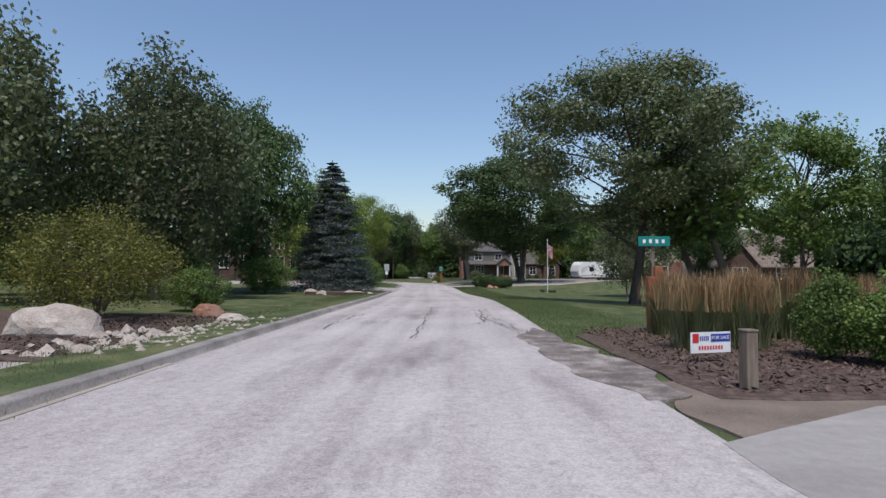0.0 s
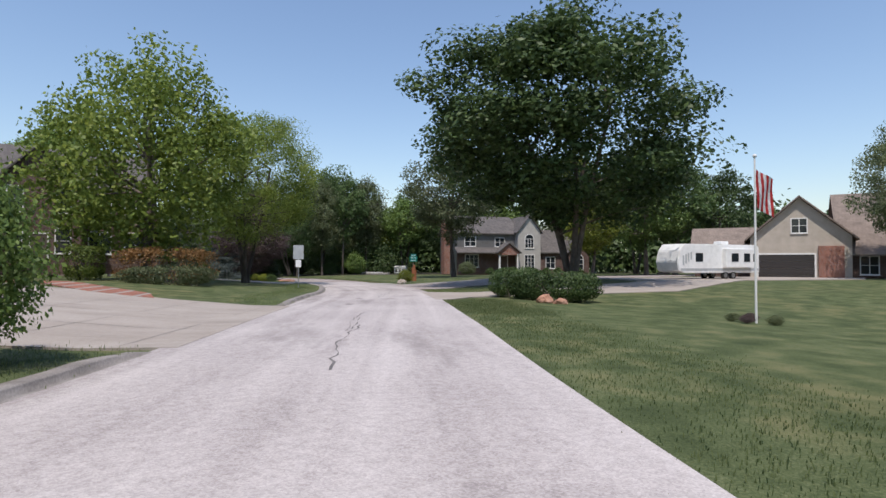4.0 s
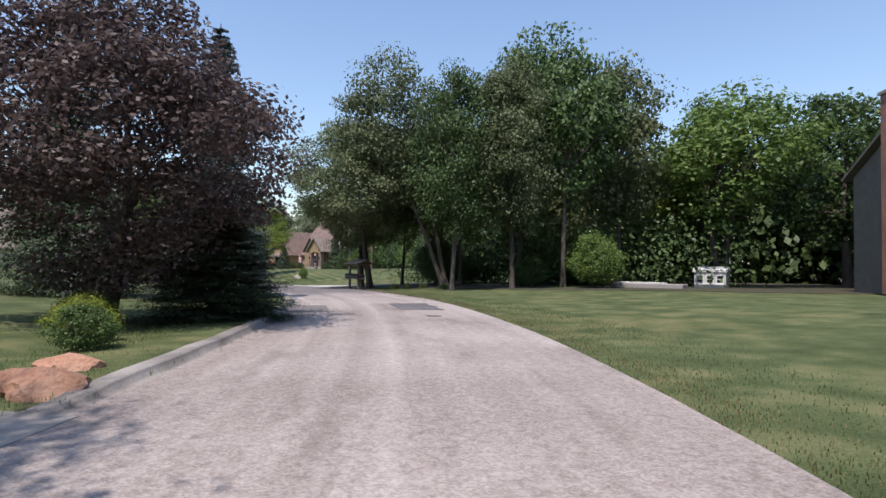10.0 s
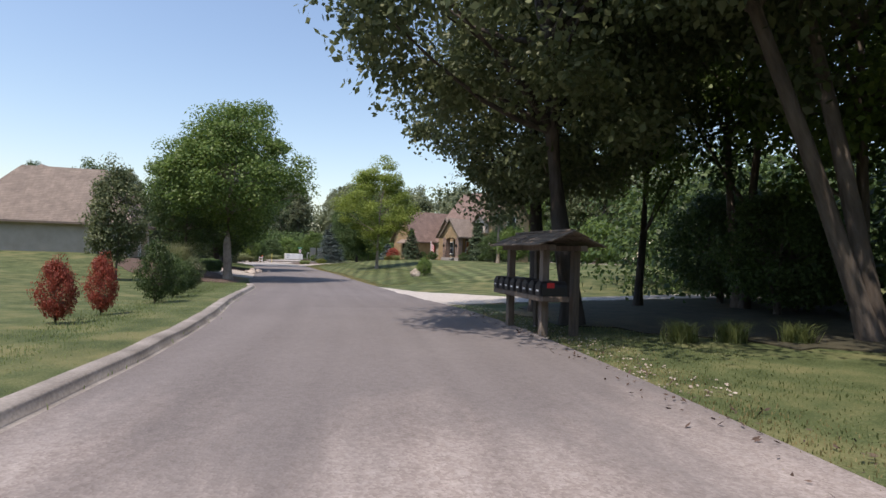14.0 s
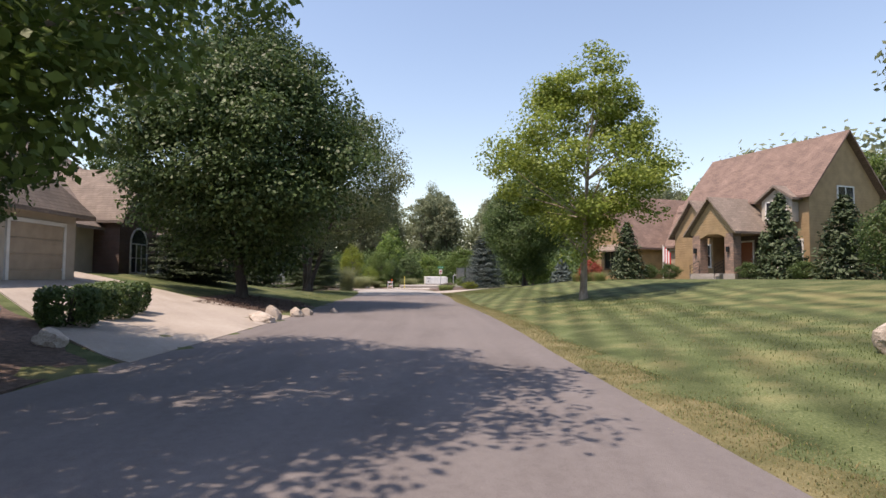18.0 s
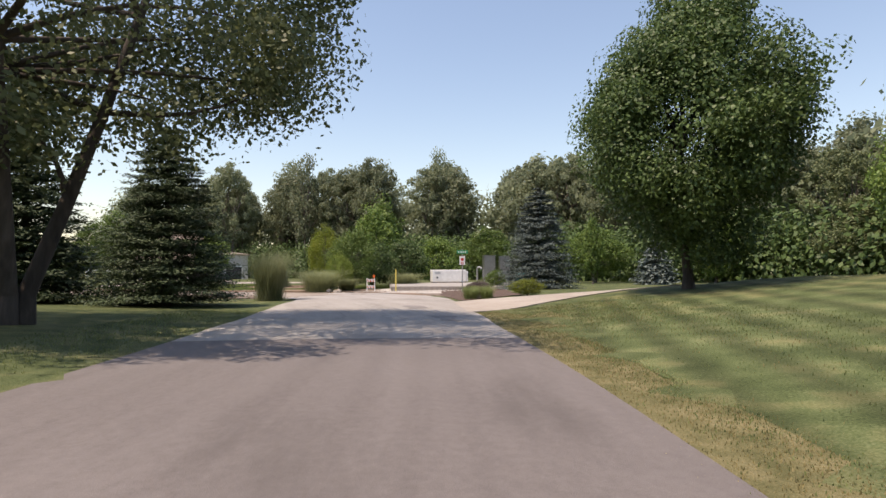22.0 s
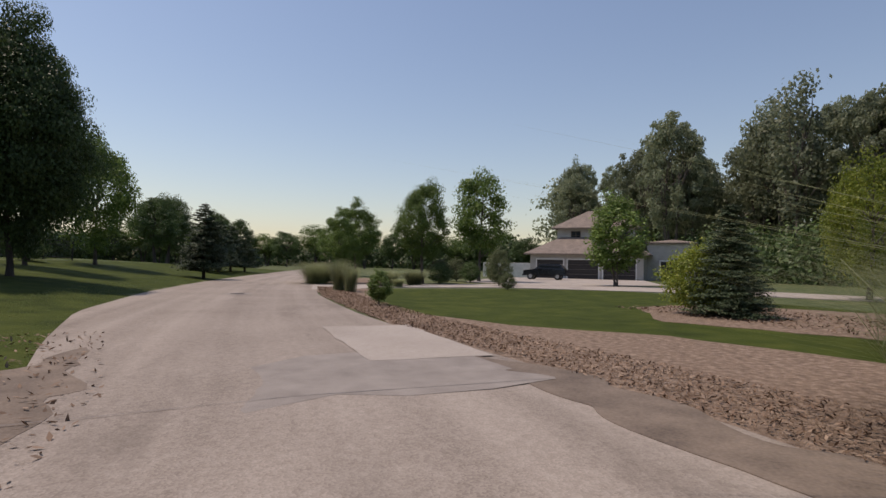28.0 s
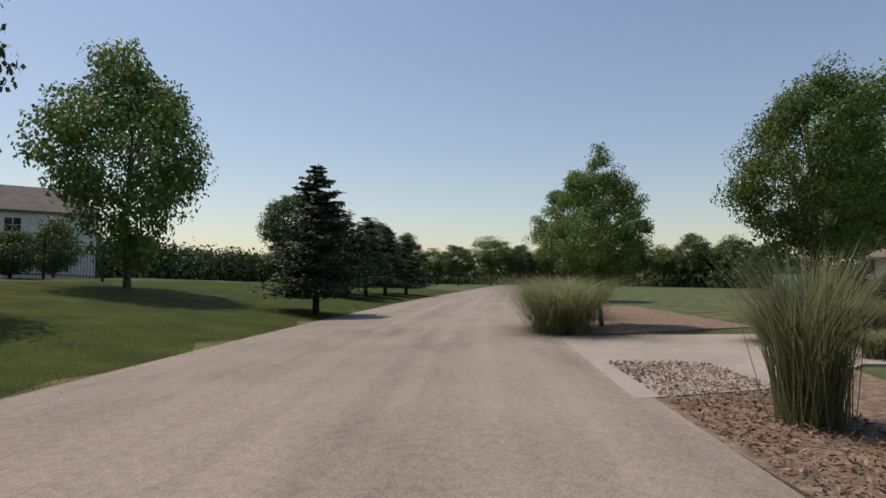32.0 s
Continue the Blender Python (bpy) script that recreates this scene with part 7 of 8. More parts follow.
chips("bark_chips", scatter(15, 4000, 180, 188, -9, -5.6), 0.05, BARK_LEAF, "loose bark chips among boulders", 15)
chips("fallen_leaves", scatter(16, 900, 229, 246, lambda s: LEFT_EDGE(s) - 0.9, lambda s: LEFT_EDGE(s) + 0.9), 0.05, CHIP_LEAF, "dry leaves blown to the road edge", 16)
chips("fallen_leaves", scatter(17, 500, 118, 142, lambda s: RIGHT_EDGE(s) - 0.6, lambda s: RIGHT_EDGE(s) + 0.6), 0.04, BARK_LEAF, "dry leaves along the road edge", 17)


# ---- grass ----
def lawn_places(seed, n, s0, s1, d0, d1):
    p = np.array(scatter(seed, n, s0, s1, d0, d1))
    return np.c_[p, land(p)]


RE, LE = RIGHT_EDGE, LEFT_EDGE
GR = [(21, 2600, 18, 66, lambda s: RE(s) + 0.02, lambda s: RE(s) + 3.0, BLADE), (22, 1400, 96, 140, lambda s: RE(s) + 0.02, lambda s: RE(s) + 2.6, BLADE),
      (23, 7500, 160, 212, lambda s: RE(s) + 0.5, lambda s: RE(s) + 6.5, BLADE), (24, 2600, 160, 212, lambda s: RE(s) + 0.02, lambda s: RE(s) + 1.3, BLADE_DRY),
      (25, 1500, 244, 275, lambda s: LE(s) - 2.6, lambda s: LE(s) - 0.02, BLADE), (26, 900, 200, 212, lambda s: RE(s) + 0.3, lambda s: RE(s) + 5, BLADE_DRY),
      (27, 900, 96, 140, lambda s: RE(s) + 0.02, lambda s: RE(s) + 0.8, BLADE_DRY), (28, 1300, 188, 216, lambda s: LE(s) - 2.6, lambda s: LE(s) - 0.02, BLADE),
      (34, 6000, 160, 212, lambda s: RE(s) + 0.6, lambda s: RE(s) + 5.0, BLADE), (35, 2600, 160, 212, lambda s: RE(s) + 0.3, lambda s: RE(s) + 4.0, BLADE_DRY), (36, 2400, 9, 30, lambda s: RE(s) + 0.05, lambda s: RE(s) + 3.0, BLADE),
      (29, 700, 75.5, 79.5, 2.0, 9.0, BLADE), (30, 700, 60, 68.5, 2.0, 5.0, BLADE)]
for seed, n, a, b, d0, d1, mt in GR:
    blades("grass_blades", lawn_places(seed, n, a, b, d0, d1), 0.05 if mt is BLADE else 0.05, mt, "short green lawn blades at the road edge" if mt is BLADE else "straw-coloured blades at the road edge", 14, 0.34, 0.006, seed)
for seed, n, a, b in ((31, 1500, -5, 52), (32, 900, 64, 95), (33, 1500, 101.5, 160)):
    q = lawn_places(seed, n, a, b, lambda s: LE(s) - 2.4, lambda s: LE(s) - 0.38)
    q[:, 2] += 0.08
    blades("grass_blades", q, 0.06, BLADE, "short green lawn blades behind the kerb", 14, 0.3, 0.006, seed)


def tall_grass(x, y, height, width, material, label, seed, plumes=None, n=420, arch=None):
    """A clump of tall bending grass, with feather plumes where it has them."""
    ob = empty("ornamental_grass", x, y, gz(x, y), label=label, category="grass")
    r = random.Random(seed)
    p = [(r.gauss(0, width * 0.11), r.gauss(0, width * 0.11), 0) for _ in range(n // 6)]
    blades("leaves", p, height * (0.8 if plumes else 1.0), material, "", 12, width * 0.06, 0.006, seed, ob, arch or (0.4 if plumes else 0.75 if height > 2.2 else 1.25 if height > 0.9 else 0.8))
    if plumes:
        p = [(r.gauss(0, width * 0.2), r.gauss(0, width * 0.2), height * 0.55) for _ in range(n // 10)]
        blades("plumes", p, height * 0.5, plumes, "", 6, 0.03, 0.008, seed + 1, ob, 0.3)
    return ob


for k in range(26):
    rr = random.Random(300 + k)
    x, y = spot(rr.uniform(9.9, 14), rr.uniform(4.5, 15))
    tall_grass(x, y, rr.uniform(1.3, 1.7), 1.1, REED, "feather reed grass with tan upright plumes", 300 + k, PLUME, 1000)
for k in range(8):
    rr = random.Random(340 + k)
    x, y = spot(rr.uniform(7.6, 9.6), rr.uniform(6.2, 13))
    tree("bush", x, y, rr.uniform(0.9, 1.4), rr.uniform(1.4, 2.0), LEAF, 40 * k, name="bush", label="leafy green bush among feather grass", group="bushes among feather grass", category="bush")
tall_grass(-102.2, 176.6, 2.9, 2.2, REED, "big fountain of green pampas grass", 400, n=1500, arch=0.5)
tall_grass(-137.6, 171.5, 1.75, 0.9, REED, "upright grey green grass clump on white stones", 403, n=900, arch=0.4)
tall_grass(-136.6, 172.4, 1.4, 0.8, REED, "upright grey green grass clump in wood chips", 404, n=800, arch=0.4)
for x, y, h in ((-149.2, 175.6, 1.6), (-152.6, 175.2, 1.9), (-155.6, 177.4, 1.7), (-158.4, 176.0, 2.0), (-161.2, 179.4, 1.6)):
    tree("bush", x, y, h, h * 1.3, (LEAF_GREY, LEAF_DARK)[int(x) % 2], 50 * x, name="shrub", label="loose shrub under the trees at the drive", group="shrubs at the drive", category="shrub")
tall_grass(-55.5, 139.9, 2.3, 2.4, REED, "fountain of pale pampas grass by the shrubs", 401, n=1600)
tall_grass(-54.8, 139.4, 1.2, 1.3, BLADE_DRY, "yellow green grass clump by the shrubs", 402, n=900)
for k, (x, y, h, w) in enumerate(((-111.8, 184.6, 2.2, 3.2), (-113.6, 185.0, 1.8, 2.8), (-112.4, 187.2, 1.3, 1.5), (-115.6, 194.8, 1.7, 3.2), (-117.0, 196.6, 1.6, 3.0), (-119.1, 188.6, 2.0, 3.6), (-146.0, 167.4, 1.9, 2.2), (-147.6, 166.9, 1.8, 2.2),
                                  (-152.5, 166.0, 1.9, 2.4), (-145.6, 172.4, 1.25, 1.2), (-147.0, 174.0, 1.3, 1.4), (-143.4, 173.6, 0.6, 0.7), (-155.5, 165.6, 1.5, 2.4), (-133, 189.5, 1.6, 2.6))):
    tall_grass(x, y, h, w, REED, "clump of tall green roadside grass", 410 + k, None, 1300)
for k, (x, y) in enumerate(((-94.0, 184.2), (-94.8, 184.9), (-93.5, 184.9), (-95.6, 185.8))):
    tall_grass(x, y, 0.75, 1.1, BLADE, "clump of daylily leaves in the bed", 440 + k, n=500)
for k, (x, y) in enumerate(((-96.6, 187.0), (-97.6, 188.0), (-98.6, 189.2), (-99.6, 190.2))):
    tree("bush", x, y, 0.8, 1.6, LEAF_GREY if k % 2 else LEAF_PURPLE, 50 * k, name="bush", label="low sage bush in the dark mulch bed", group="sage bushes", category="bush")
for k in range(7):
    tall_grass(-70.4 - 0.75 * k, 180.4 + 0.5 * k, 0.8, 1.1, BLADE_DRY if k % 2 else BLADE, "clump of yellow daylilies by the house", 460 + k, n=420)

# ---- first garden: signs and posts ----
def letters(text, size, material, parent, m, depth=0.002):
    cu_ = bpy.data.curves.new("text", "FONT")
    cu_.body, cu_.size, cu_.extrude, cu_.align_x, cu_.align_y = text, size, depth, "CENTER", "CENTER"
    tmp = bpy.data.objects.new("lettering", cu_)
    me = bpy.data.meshes.new_from_object(tmp)
    bpy.data.objects.remove(tmp)
    me.name = "lettering"
    me.materials.clear()
    me.materials.append(material)
    ob = new("lettering", me)
    ob.parent = parent
    ob.matrix_basis = m
    return ob


fs = empty("yard_sign", 4.15, 8.7, gz(4.15, 8.7), 14, label="white real estate yard sign on wire legs", category="sign")
part("panel", boxed(-0.36, 0.36, -0.006, 0.006, 0.18, 0.50), SIGN_WHITE, fs)
part("blue_arrow", boxed(0.0, 0.35, -0.011, -0.0065, 0.35, 0.47), SIGN_BLUE, fs, "blue printed arrow")
letters("FOR SALE", 0.075, SIGN_WHITE, fs, pose(0.17, -0.0125, 0.41, 90, 0, 0))
part("logo", boxed(-0.33, -0.22, -0.011, -0.0065, 0.34, 0.48), RED, fs, "red square logo")
for k in range(5):
    part("print", boxed(-0.2 + 0.035 * k, -0.18 + 0.035 * k, -0.011, -0.0065, 0.37, 0.44), SIGN_BLUE, fs)
for k in range(9):
    part("print", boxed(-0.22 + 0.05 * k, -0.19 + 0.05 * k, -0.011, -0.0065, 0.23, 0.29), RED, fs)
for x in (-0.2, 0.2):
    wb = bmesh.new()
    rod(wb, (x, 0.01, -0.1), (x, 0.01, 0.48), 0.004, sides=5)
    part("wire_leg", wb, STEEL, fs)
wp = empty("wooden_post", 3.62, 6.65, gz(3.62, 6.65), 10, label="short weathered square wooden post", category="post")
part("post", boxed(-0.075, 0.075, -0.075, 0.075, -0.2, 0.72, 0.008), WOOD_OLD, wp)
part("cap", boxed(-0.082, 0.082, -0.082, 0.082, 0.721, 0.75, 0.008), WOOD_OLD, wp)


def street_sign(x, y, turn, blade_rows, post_h, label, timber=True):
    ob = empty("street_sign", x, y, gz(x, y), turn, label=label, category="sign")
    if timber:
        for k, (px, h) in enumerate(((-0.16, 1.35), (0.16, 1.1), (0.0, 1.6))):
            part("timber", boxed(px - 0.09, px + 0.09, -0.09 + 0.1 * (k % 2), 0.09 + 0.1 * (k % 2), -0.3, h, 0.012), CEDAR, ob, "orange cedar timber")
    pb = bmesh.new()
    rod(pb, (0, 0.3 if timber else 0, -0.3), (0, 0.3 if timber else 0, post_h), 0.035)
    part("pole", pb, WOOD_OLD if timber else STEEL, ob)
    for k, (text, w, h, mat_) in enumerate(blade_rows):
        z = post_h - 0.02 + 0.26 * k - 0.26 * len(blade_rows)
        yy = 0.22 if timber else -0.05
        bl = part("blade", boxed(-w / 2, w / 2, yy - 0.006, yy + 0.006, z, z + h, 0.004), mat_, ob, "green street name blade")
        if text:
            letters(text, h * 0.62, SIGN_WHITE, bl, pose(0, yy - 0.009, z + h / 2, 90, 0, 0))
        else:
            for j in range(4):
                part("print", boxed(-w * 0.36 + j * w * 0.2, -w * 0.27 + j * w * 0.2, yy - 0.011, yy - 0.0068, z + h * 0.3, z + h * 0.7), SIGN_WHITE, bl)
    return ob


street_sign(5.0, 13.0, 0, [("", 0.75, 0.23, SIGN_TEAL)], 2.35, "green street name sign on an orange cedar frame")
street_sign(-0.3, 98.4, 20, [("", 0.75, 0.23, SIGN_TEAL), ("", 0.8, 0.23, SIGN_TEAL), ("", 0.6, 0.23, SIGN_TEAL)], 2.75, "three green street name blades on cedar posts")
s3 = street_sign(-100.6, 189.4, 52, [("", 0.75, 0.22, SIGN_GREEN)], 2.95, "green street sign and parking sign on steel post", False)
ps = part("plate", boxed(-0.19, 0.19, -0.05, -0.04, 1.9, 2.5, 0.004), SIGN_WHITE, s3, "white parking plate")
rb = bmesh.new()
bmesh.ops.create_circle(rb, cap_ends=True, segments=20, radius=0.11, matrix=pose(0, -0.0515, 2.27, 90, 0, 0))
part("red_disc", rb, RED, ps)
for k in range(3):
    part("print", boxed(-0.1, 0.1, -0.056, -0.0505, 1.95 + 0.06 * k, 1.98 + 0.06 * k), RED, ps)
ss = empty("traffic_sign", -8.15, 80.7, gz(-8.15, 80.7), -5, label="back of a grey traffic sign on steel post", category="sign")
pb = bmesh.new()
rod(pb, (0, 0, -0.3), (0, 0, 3.0), 0.03)
part("post", pb, STEEL, ss)
part("plate", boxed(-0.36, 0.36, -0.04, -0.03, 2.05, 3.0, 0.004), SIGN_GREY, ss, "bare grey sign plate")
part("lower_plate", boxed(-0.19, 0.19, -0.04, -0.03, 1.5, 2.0, 0.004), SIGN_WHITE, ss, "small white plate")

# hedges
def hedge(x, y, length, depth, height, turn, material, label, seed, n=9000):
    ob = empty("hedge", x, y, gz(x, y), turn, label=label, category="hedge")
    rng = np.random.default_rng(seed)
    u = rng.normal(size=(n, 3))
    u /= np.linalg.norm(u, axis=1)[:, None]
    pw = np.sign(u) * np.abs(u) ** 0.6
    rad = rng.uniform(0.72, 1.05, n)[:, None]
    loc = pw * rad * np.array([length / 2, depth / 2, height / 2]) + np.array([0, 0, height / 2])
    loc += 0.08 * np.sin(loc * 5.1)
    nor = u + rng.normal(size=(n, 3)) * 0.5
    nor /= np.linalg.norm(nor, axis=1)[:, None]
    cm = new("foliage", leaf_mesh("foliage", loc, nor, 0.05 * rng.uniform(0.6, 1.4, n), 0.55, rng, material))
    cm.parent = ob
    sb = bmesh.new()
    for k in range(8):
        limb(sb, (rng.uniform(-length / 3, length / 3), 0, -0.1), (rng.uniform(-length / 2.4, length / 2.4), rng.uniform(-depth / 3, depth / 3), height * 0.8), 0.03, 0.01, 0.05, rng, 5)
    tagged(part("stem_thicket", sb, BARK_DARK, ob), kind="stuff")
    return ob


hedge(6.4, 68.4, 4.6, 2.2, 1.35, -42, LEAF_DARK, "rounded dark green hedge with stones before it", 1, 16000)
hedge(5.2, 71.2, 3.4, 2.6, 1.45, 60, LEAF_DARK, "rounded dark green hedge on the lawn", 2, 12000)
hedge(-14.8, 75.8, 5.4, 2.0, 2.2, 20, LEAF_BRONZE, "clipped bronze and green hedge by the house", 3, 12000)
hedge(-18.6, 74.2, 1.9, 1.9, 2.0, 0, LEAF_LIME, "clipped yellow green bush by the house", 4, 7000)
hedge(-14.0, 74.3, 5.0, 1.3, 1.1, 20, LEAF_GREY, "low grey green shrub row before the hedge", 5, 8000)
for k, (x, y) in enumerate(((-60.0, 145.4), (-61.4, 146.3), (-62.8, 146.9), (-58.6, 141.4))):
    hedge(x, y, 1.3, 1.2, 0.95, 30 * k, LEAF_DARK, "dark globe shrub beside the drive", 10 + k, 4500)
tree("bush", -1.1, 94.0, 1.25, 1.8, LEAF_YELLOW, 0, name="bush", label="yellow green grassy bush at the corner sign", category="bush")
tree("bush", 7.0, 119.6, 1.9, 3.0, LEAF_GREY, 0, name="bush", label="white-flowering bush before the house", category="bush")
for k, (x, y) in enumerate(((10.5, 121.5), (12.4, 121.8), (16.4, 121.6), (18.6, 121.4), (20.5, 122.3), (24, 124))):
    tree("bush", x, y, 1.0, 1.7, LEAF_DARK, 60 * k, name="shrub", label="dark shrub along the house front", group="shrubs before the brick house", category="shrub")
for k, (x, y) in enumerate(((-16.4, 102.7), (-17.4, 103.4), (-15.4, 101.9), (-18.6, 104.4))):
    tree("bush", x, y, 0.8, 1.3, LEAF_YELLOW if k < 2 else LEAF_DARK, 60 * k, name="shrub", label="low shrub in the bed under the purple tree", group="shrubs under the purple tree", category="shrub")

# camper
rv = empty("camper_trailer", 24.9, 88.7, gz(24.9, 88.7), 20, label="long white travel trailer parked on a drive", category="trailer")
prof = [(-4.6, 0.75), (-4.75, 1.5), (-4.5, 2.4), (-4.0, 2.95), (4.4, 2.95), (4.6, 2.7), (4.6, 0.55), (-3.9, 0.55)]
bm = bmesh.new()
f0 = [bm.verts.new((x, -1.2, z)) for x, z in prof]
f1 = [bm.verts.new((x, 1.2, z)) for x, z in prof]
bm.faces.new(f0), bm.faces.new(f1[::-1])
for i in range(len(prof)):
    bm.faces.new((f0[i], f0[(i + 1) % 8], f1[(i + 1) % 8], f1[i])[::-1])
bmesh.ops.bevel(bm, geom=bm.edges[:], offset=0.06, segments=2, affect="EDGES")
bmesh.ops.recalc_face_normals(bm, faces=bm.faces[:])
part("body", bm, WHITE, rv)
part("stripe", boxed(-4.4, 4.5, -1.215, -1.203, 0.75, 0.95), SIGN_GREY, rv, "grey side stripe")
part("slide_out", boxed(0.2, 3.4, -1.6, -1.0, 1.0, 2.6, 0.04), WHITE, rv, "white slide-out room")
for x, w, yy in ((-2.4, 0.8, -1.206), (1.2, 0.8, -1.606), (2.6, 0.7, -1.606), (4.0, 0.5, -1.206)):
    part("window", boxed(x - w / 2, x + w / 2, yy - 0.02, yy, 1.5, 2.2, 0.02), GLASS, rv, "dark tinted window")
for k in range(4):
    part("graphic", boxed(-4.2 + 0.28 * k, -4.05 + 0.28 * k, -1.222, -1.206, 1.2 + 0.15 * k, 2.0 + 0.1 * k), SIGN_GREY, rv, "grey swirl graphic")
part("roof_unit", boxed(1.0, 1.9, -0.4, 0.4, 2.951, 3.25, 0.05), WHITE, rv, "white roof air conditioner")
part("hitch", boxed(-5.7, -4.4, -0.08, 0.08, 0.45, 0.6), BLACK, rv)


def wheel(parent, x, y, r, w, axis_turn=0):
    wb_ = bmesh.new()
    bmesh.ops.create_cone(wb_, cap_ends=True, segments=20, radius1=r, radius2=r, depth=w, matrix=pose(x, y, r, 90, 0, axis_turn))
    bmesh.ops.bevel(wb_, geom=[e for e in wb_.edges if e.calc_face_angle(0) > 1.2], offset=0.03, segments=2, affect="EDGES")
    t = part("wheel", wb_, RUBBER, parent, "black tyre")
    rb_ = bmesh.new()
    bmesh.ops.create_cone(rb_, cap_ends=True, segments=16, radius1=r * 0.6, radius2=r * 0.55, depth=w + 0.03, matrix=pose(x, y, r, 90, 0, axis_turn))
    part("rim", rb_, STEEL, t)


for x in (0.6, 1.5):
    for y in (-1.05, 1.05):
        wheel(rv, x, y, 0.36, 0.22)
# flag pole
fp = empty("flag_pole", 11.3, 60.4, gz(11.3, 60.4), -10, label="white flag pole with a hanging striped flag", category="flag")
pb = bmesh.new()
rod(pb, (0, 0, -0.2), (0, 0, 5.6), 0.045, 0.03)
bmesh.ops.create_uvsphere(pb, u_segments=8, v_segments=6, radius=0.07, matrix=Matrix.Translation((0, 0, 5.65)))
part("pole", pb, TRIM, fp)
for k in range(7):
    cl = bmesh.new()
    row = []
    for i in range(6):
        for j in (0, 1):
            row.append(cl.verts.new((0.05 + 0.075 * (k + j), 0.06 * math.sin(i * 1.1 + k * 0.9 + j * 0.9), 5.2 - 0.26 * i - 0.05 * (k + j))))
    for i in range(5):
        cl.faces.new((row[2 * i], row[2 * i + 1], row[2 * i + 3], row[2 * i + 2]))
    bmesh.ops.solidify(cl, geom=cl.faces[:], thickness=0.006)
    part("stripe", cl, RED if k % 2 == 0 else SIGN_WHITE, fp, "red flag stripe" if k % 2 == 0 else "white flag stripe")
for k in range(5):
    tree("bush", 11.3 + 0.7 * math.cos(k * 1.26), 60.4 + 0.7 * math.sin(k * 1.26), 0.3, 0.6, LEAF_PURPLE if k % 2 else LEAF_GREY, 70 * k, name="flowers", label="small pale flowers round the flag pole", group="flowers round the flag pole", category="flowers")
hf = empty("house_flag", -67.3, 184.0, gz(-67.3, 184.0), -20, label="small striped flag on a pole before the garage", category="flag")
pb = bmesh.new()
rod(pb, (0, 0, -0.1), (0, 0, 2.6), 0.025)
part("pole", pb, TRIM, hf)
for k in range(6):
    part("stripe", boxed(0.03 + 0.13 * k, 0.16 + 0.13 * k, -0.01 + 0.02 * (k % 2), 0.01 + 0.02 * (k % 2), 1.35 - 0.07 * k, 2.5 - 0.1 * k), RED if k % 2 else SIGN_WHITE, hf)

# white playhouse and boards
ph = empty("playhouse", -2.6, 136.6, gz(-2.6, 136.6), -15, label="small white playhouse with dark windows", category="playhouse")
gable_block(ph, -0.95, 0.95, -0.8, 0.8, 1.0, 0.2, SIDING_WHITE, TRIM, "x", 0.1, base=0)
for x in (-0.6, 0.0, 0.6):
    window(ph, x, -0.8, 0.35, 0.34, 0.45, cols=1, rows=2)
pw = empty("pool_deck", -6.6, 133.4, gz(-6.6, 133.4), -15, label="low white deck and stacked boards on the lawn", category="deck")
part("deck", boxed(-2.2, 2.2, -0.8, 0.8, 0, 0.28, 0.02), CONCRETE, pw)
for k in range(5):
    part("board", boxed(-2.1 + 0.1 * k, 0.6 + 0.1 * k, -0.75 + 0.3 * k, -0.5 + 0.3 * k, 0.281, 0.36), SIDING_WHITE, pw, "white board")

# letter boxes under a small roof
mb = empty("mailbox_shelter", -26.45, 131.15, gz(-26.45, 131.15), -40, label="row of black letter boxes under a shingled wooden roof", category="mailbox")
for x in (-0.85, 0.85):
    for y in (-0.12, 0.55):
        part("post", boxed(x - 0.075, x + 0.075, y - 0.075, y + 0.075, -0.3, 1.72, 0.01), WOOD_OLD, mb, "weathered square post")
part("shelf", boxed(-1.3, 1.3, -0.36, 0.2, 0.74, 0.84, 0.01), WOOD_OLD, mb, "weathered plank shelf")
part("header", boxed(-1.2, 1.2, -0.2, -0.06, 1.722, 1.83), WOOD_OLD, mb)
part("header", boxed(-1.2, 1.2, 0.48, 0.62, 1.722, 1.83), WOOD_OLD, mb)
shake = []
for w in (0.13, 0.17, 0.21):
    sb = boxed(-w / 2, w / 2, -0.15, 0.15, -0.012, 0.012, 0.003)
    me = bpy.data.meshes.new("shingle")
    sb.to_mesh(me)
    sb.free()
    me.materials.append(WOOD_OLD)
    shake.append(me)
rs = random.Random(8)
for sgn in (-1, 1):
    for row in range(3):
        x = -1.32
        while x < 1.3:
            k = rs.randrange(3)
            w = (0.13, 0.17, 0.21)[k]
            ob = new("shingle", shake[k])
            ob.parent = mb
            yy = 0.21 + sgn * (0.55 - 0.2 * row)
            ob.matrix_basis = pose(x + w / 2, yy, 1.87 + 0.085 * row + rs.uniform(-0.008, 0.008), -sgn * 21, rs.uniform(-2, 2), rs.uniform(-3, 3))
            x += w + 0.008
part("ridge_board", boxed(-1.35, 1.35, 0.16, 0.26, 2.09, 2.14, 0.01), WOOD_OLD, mb)
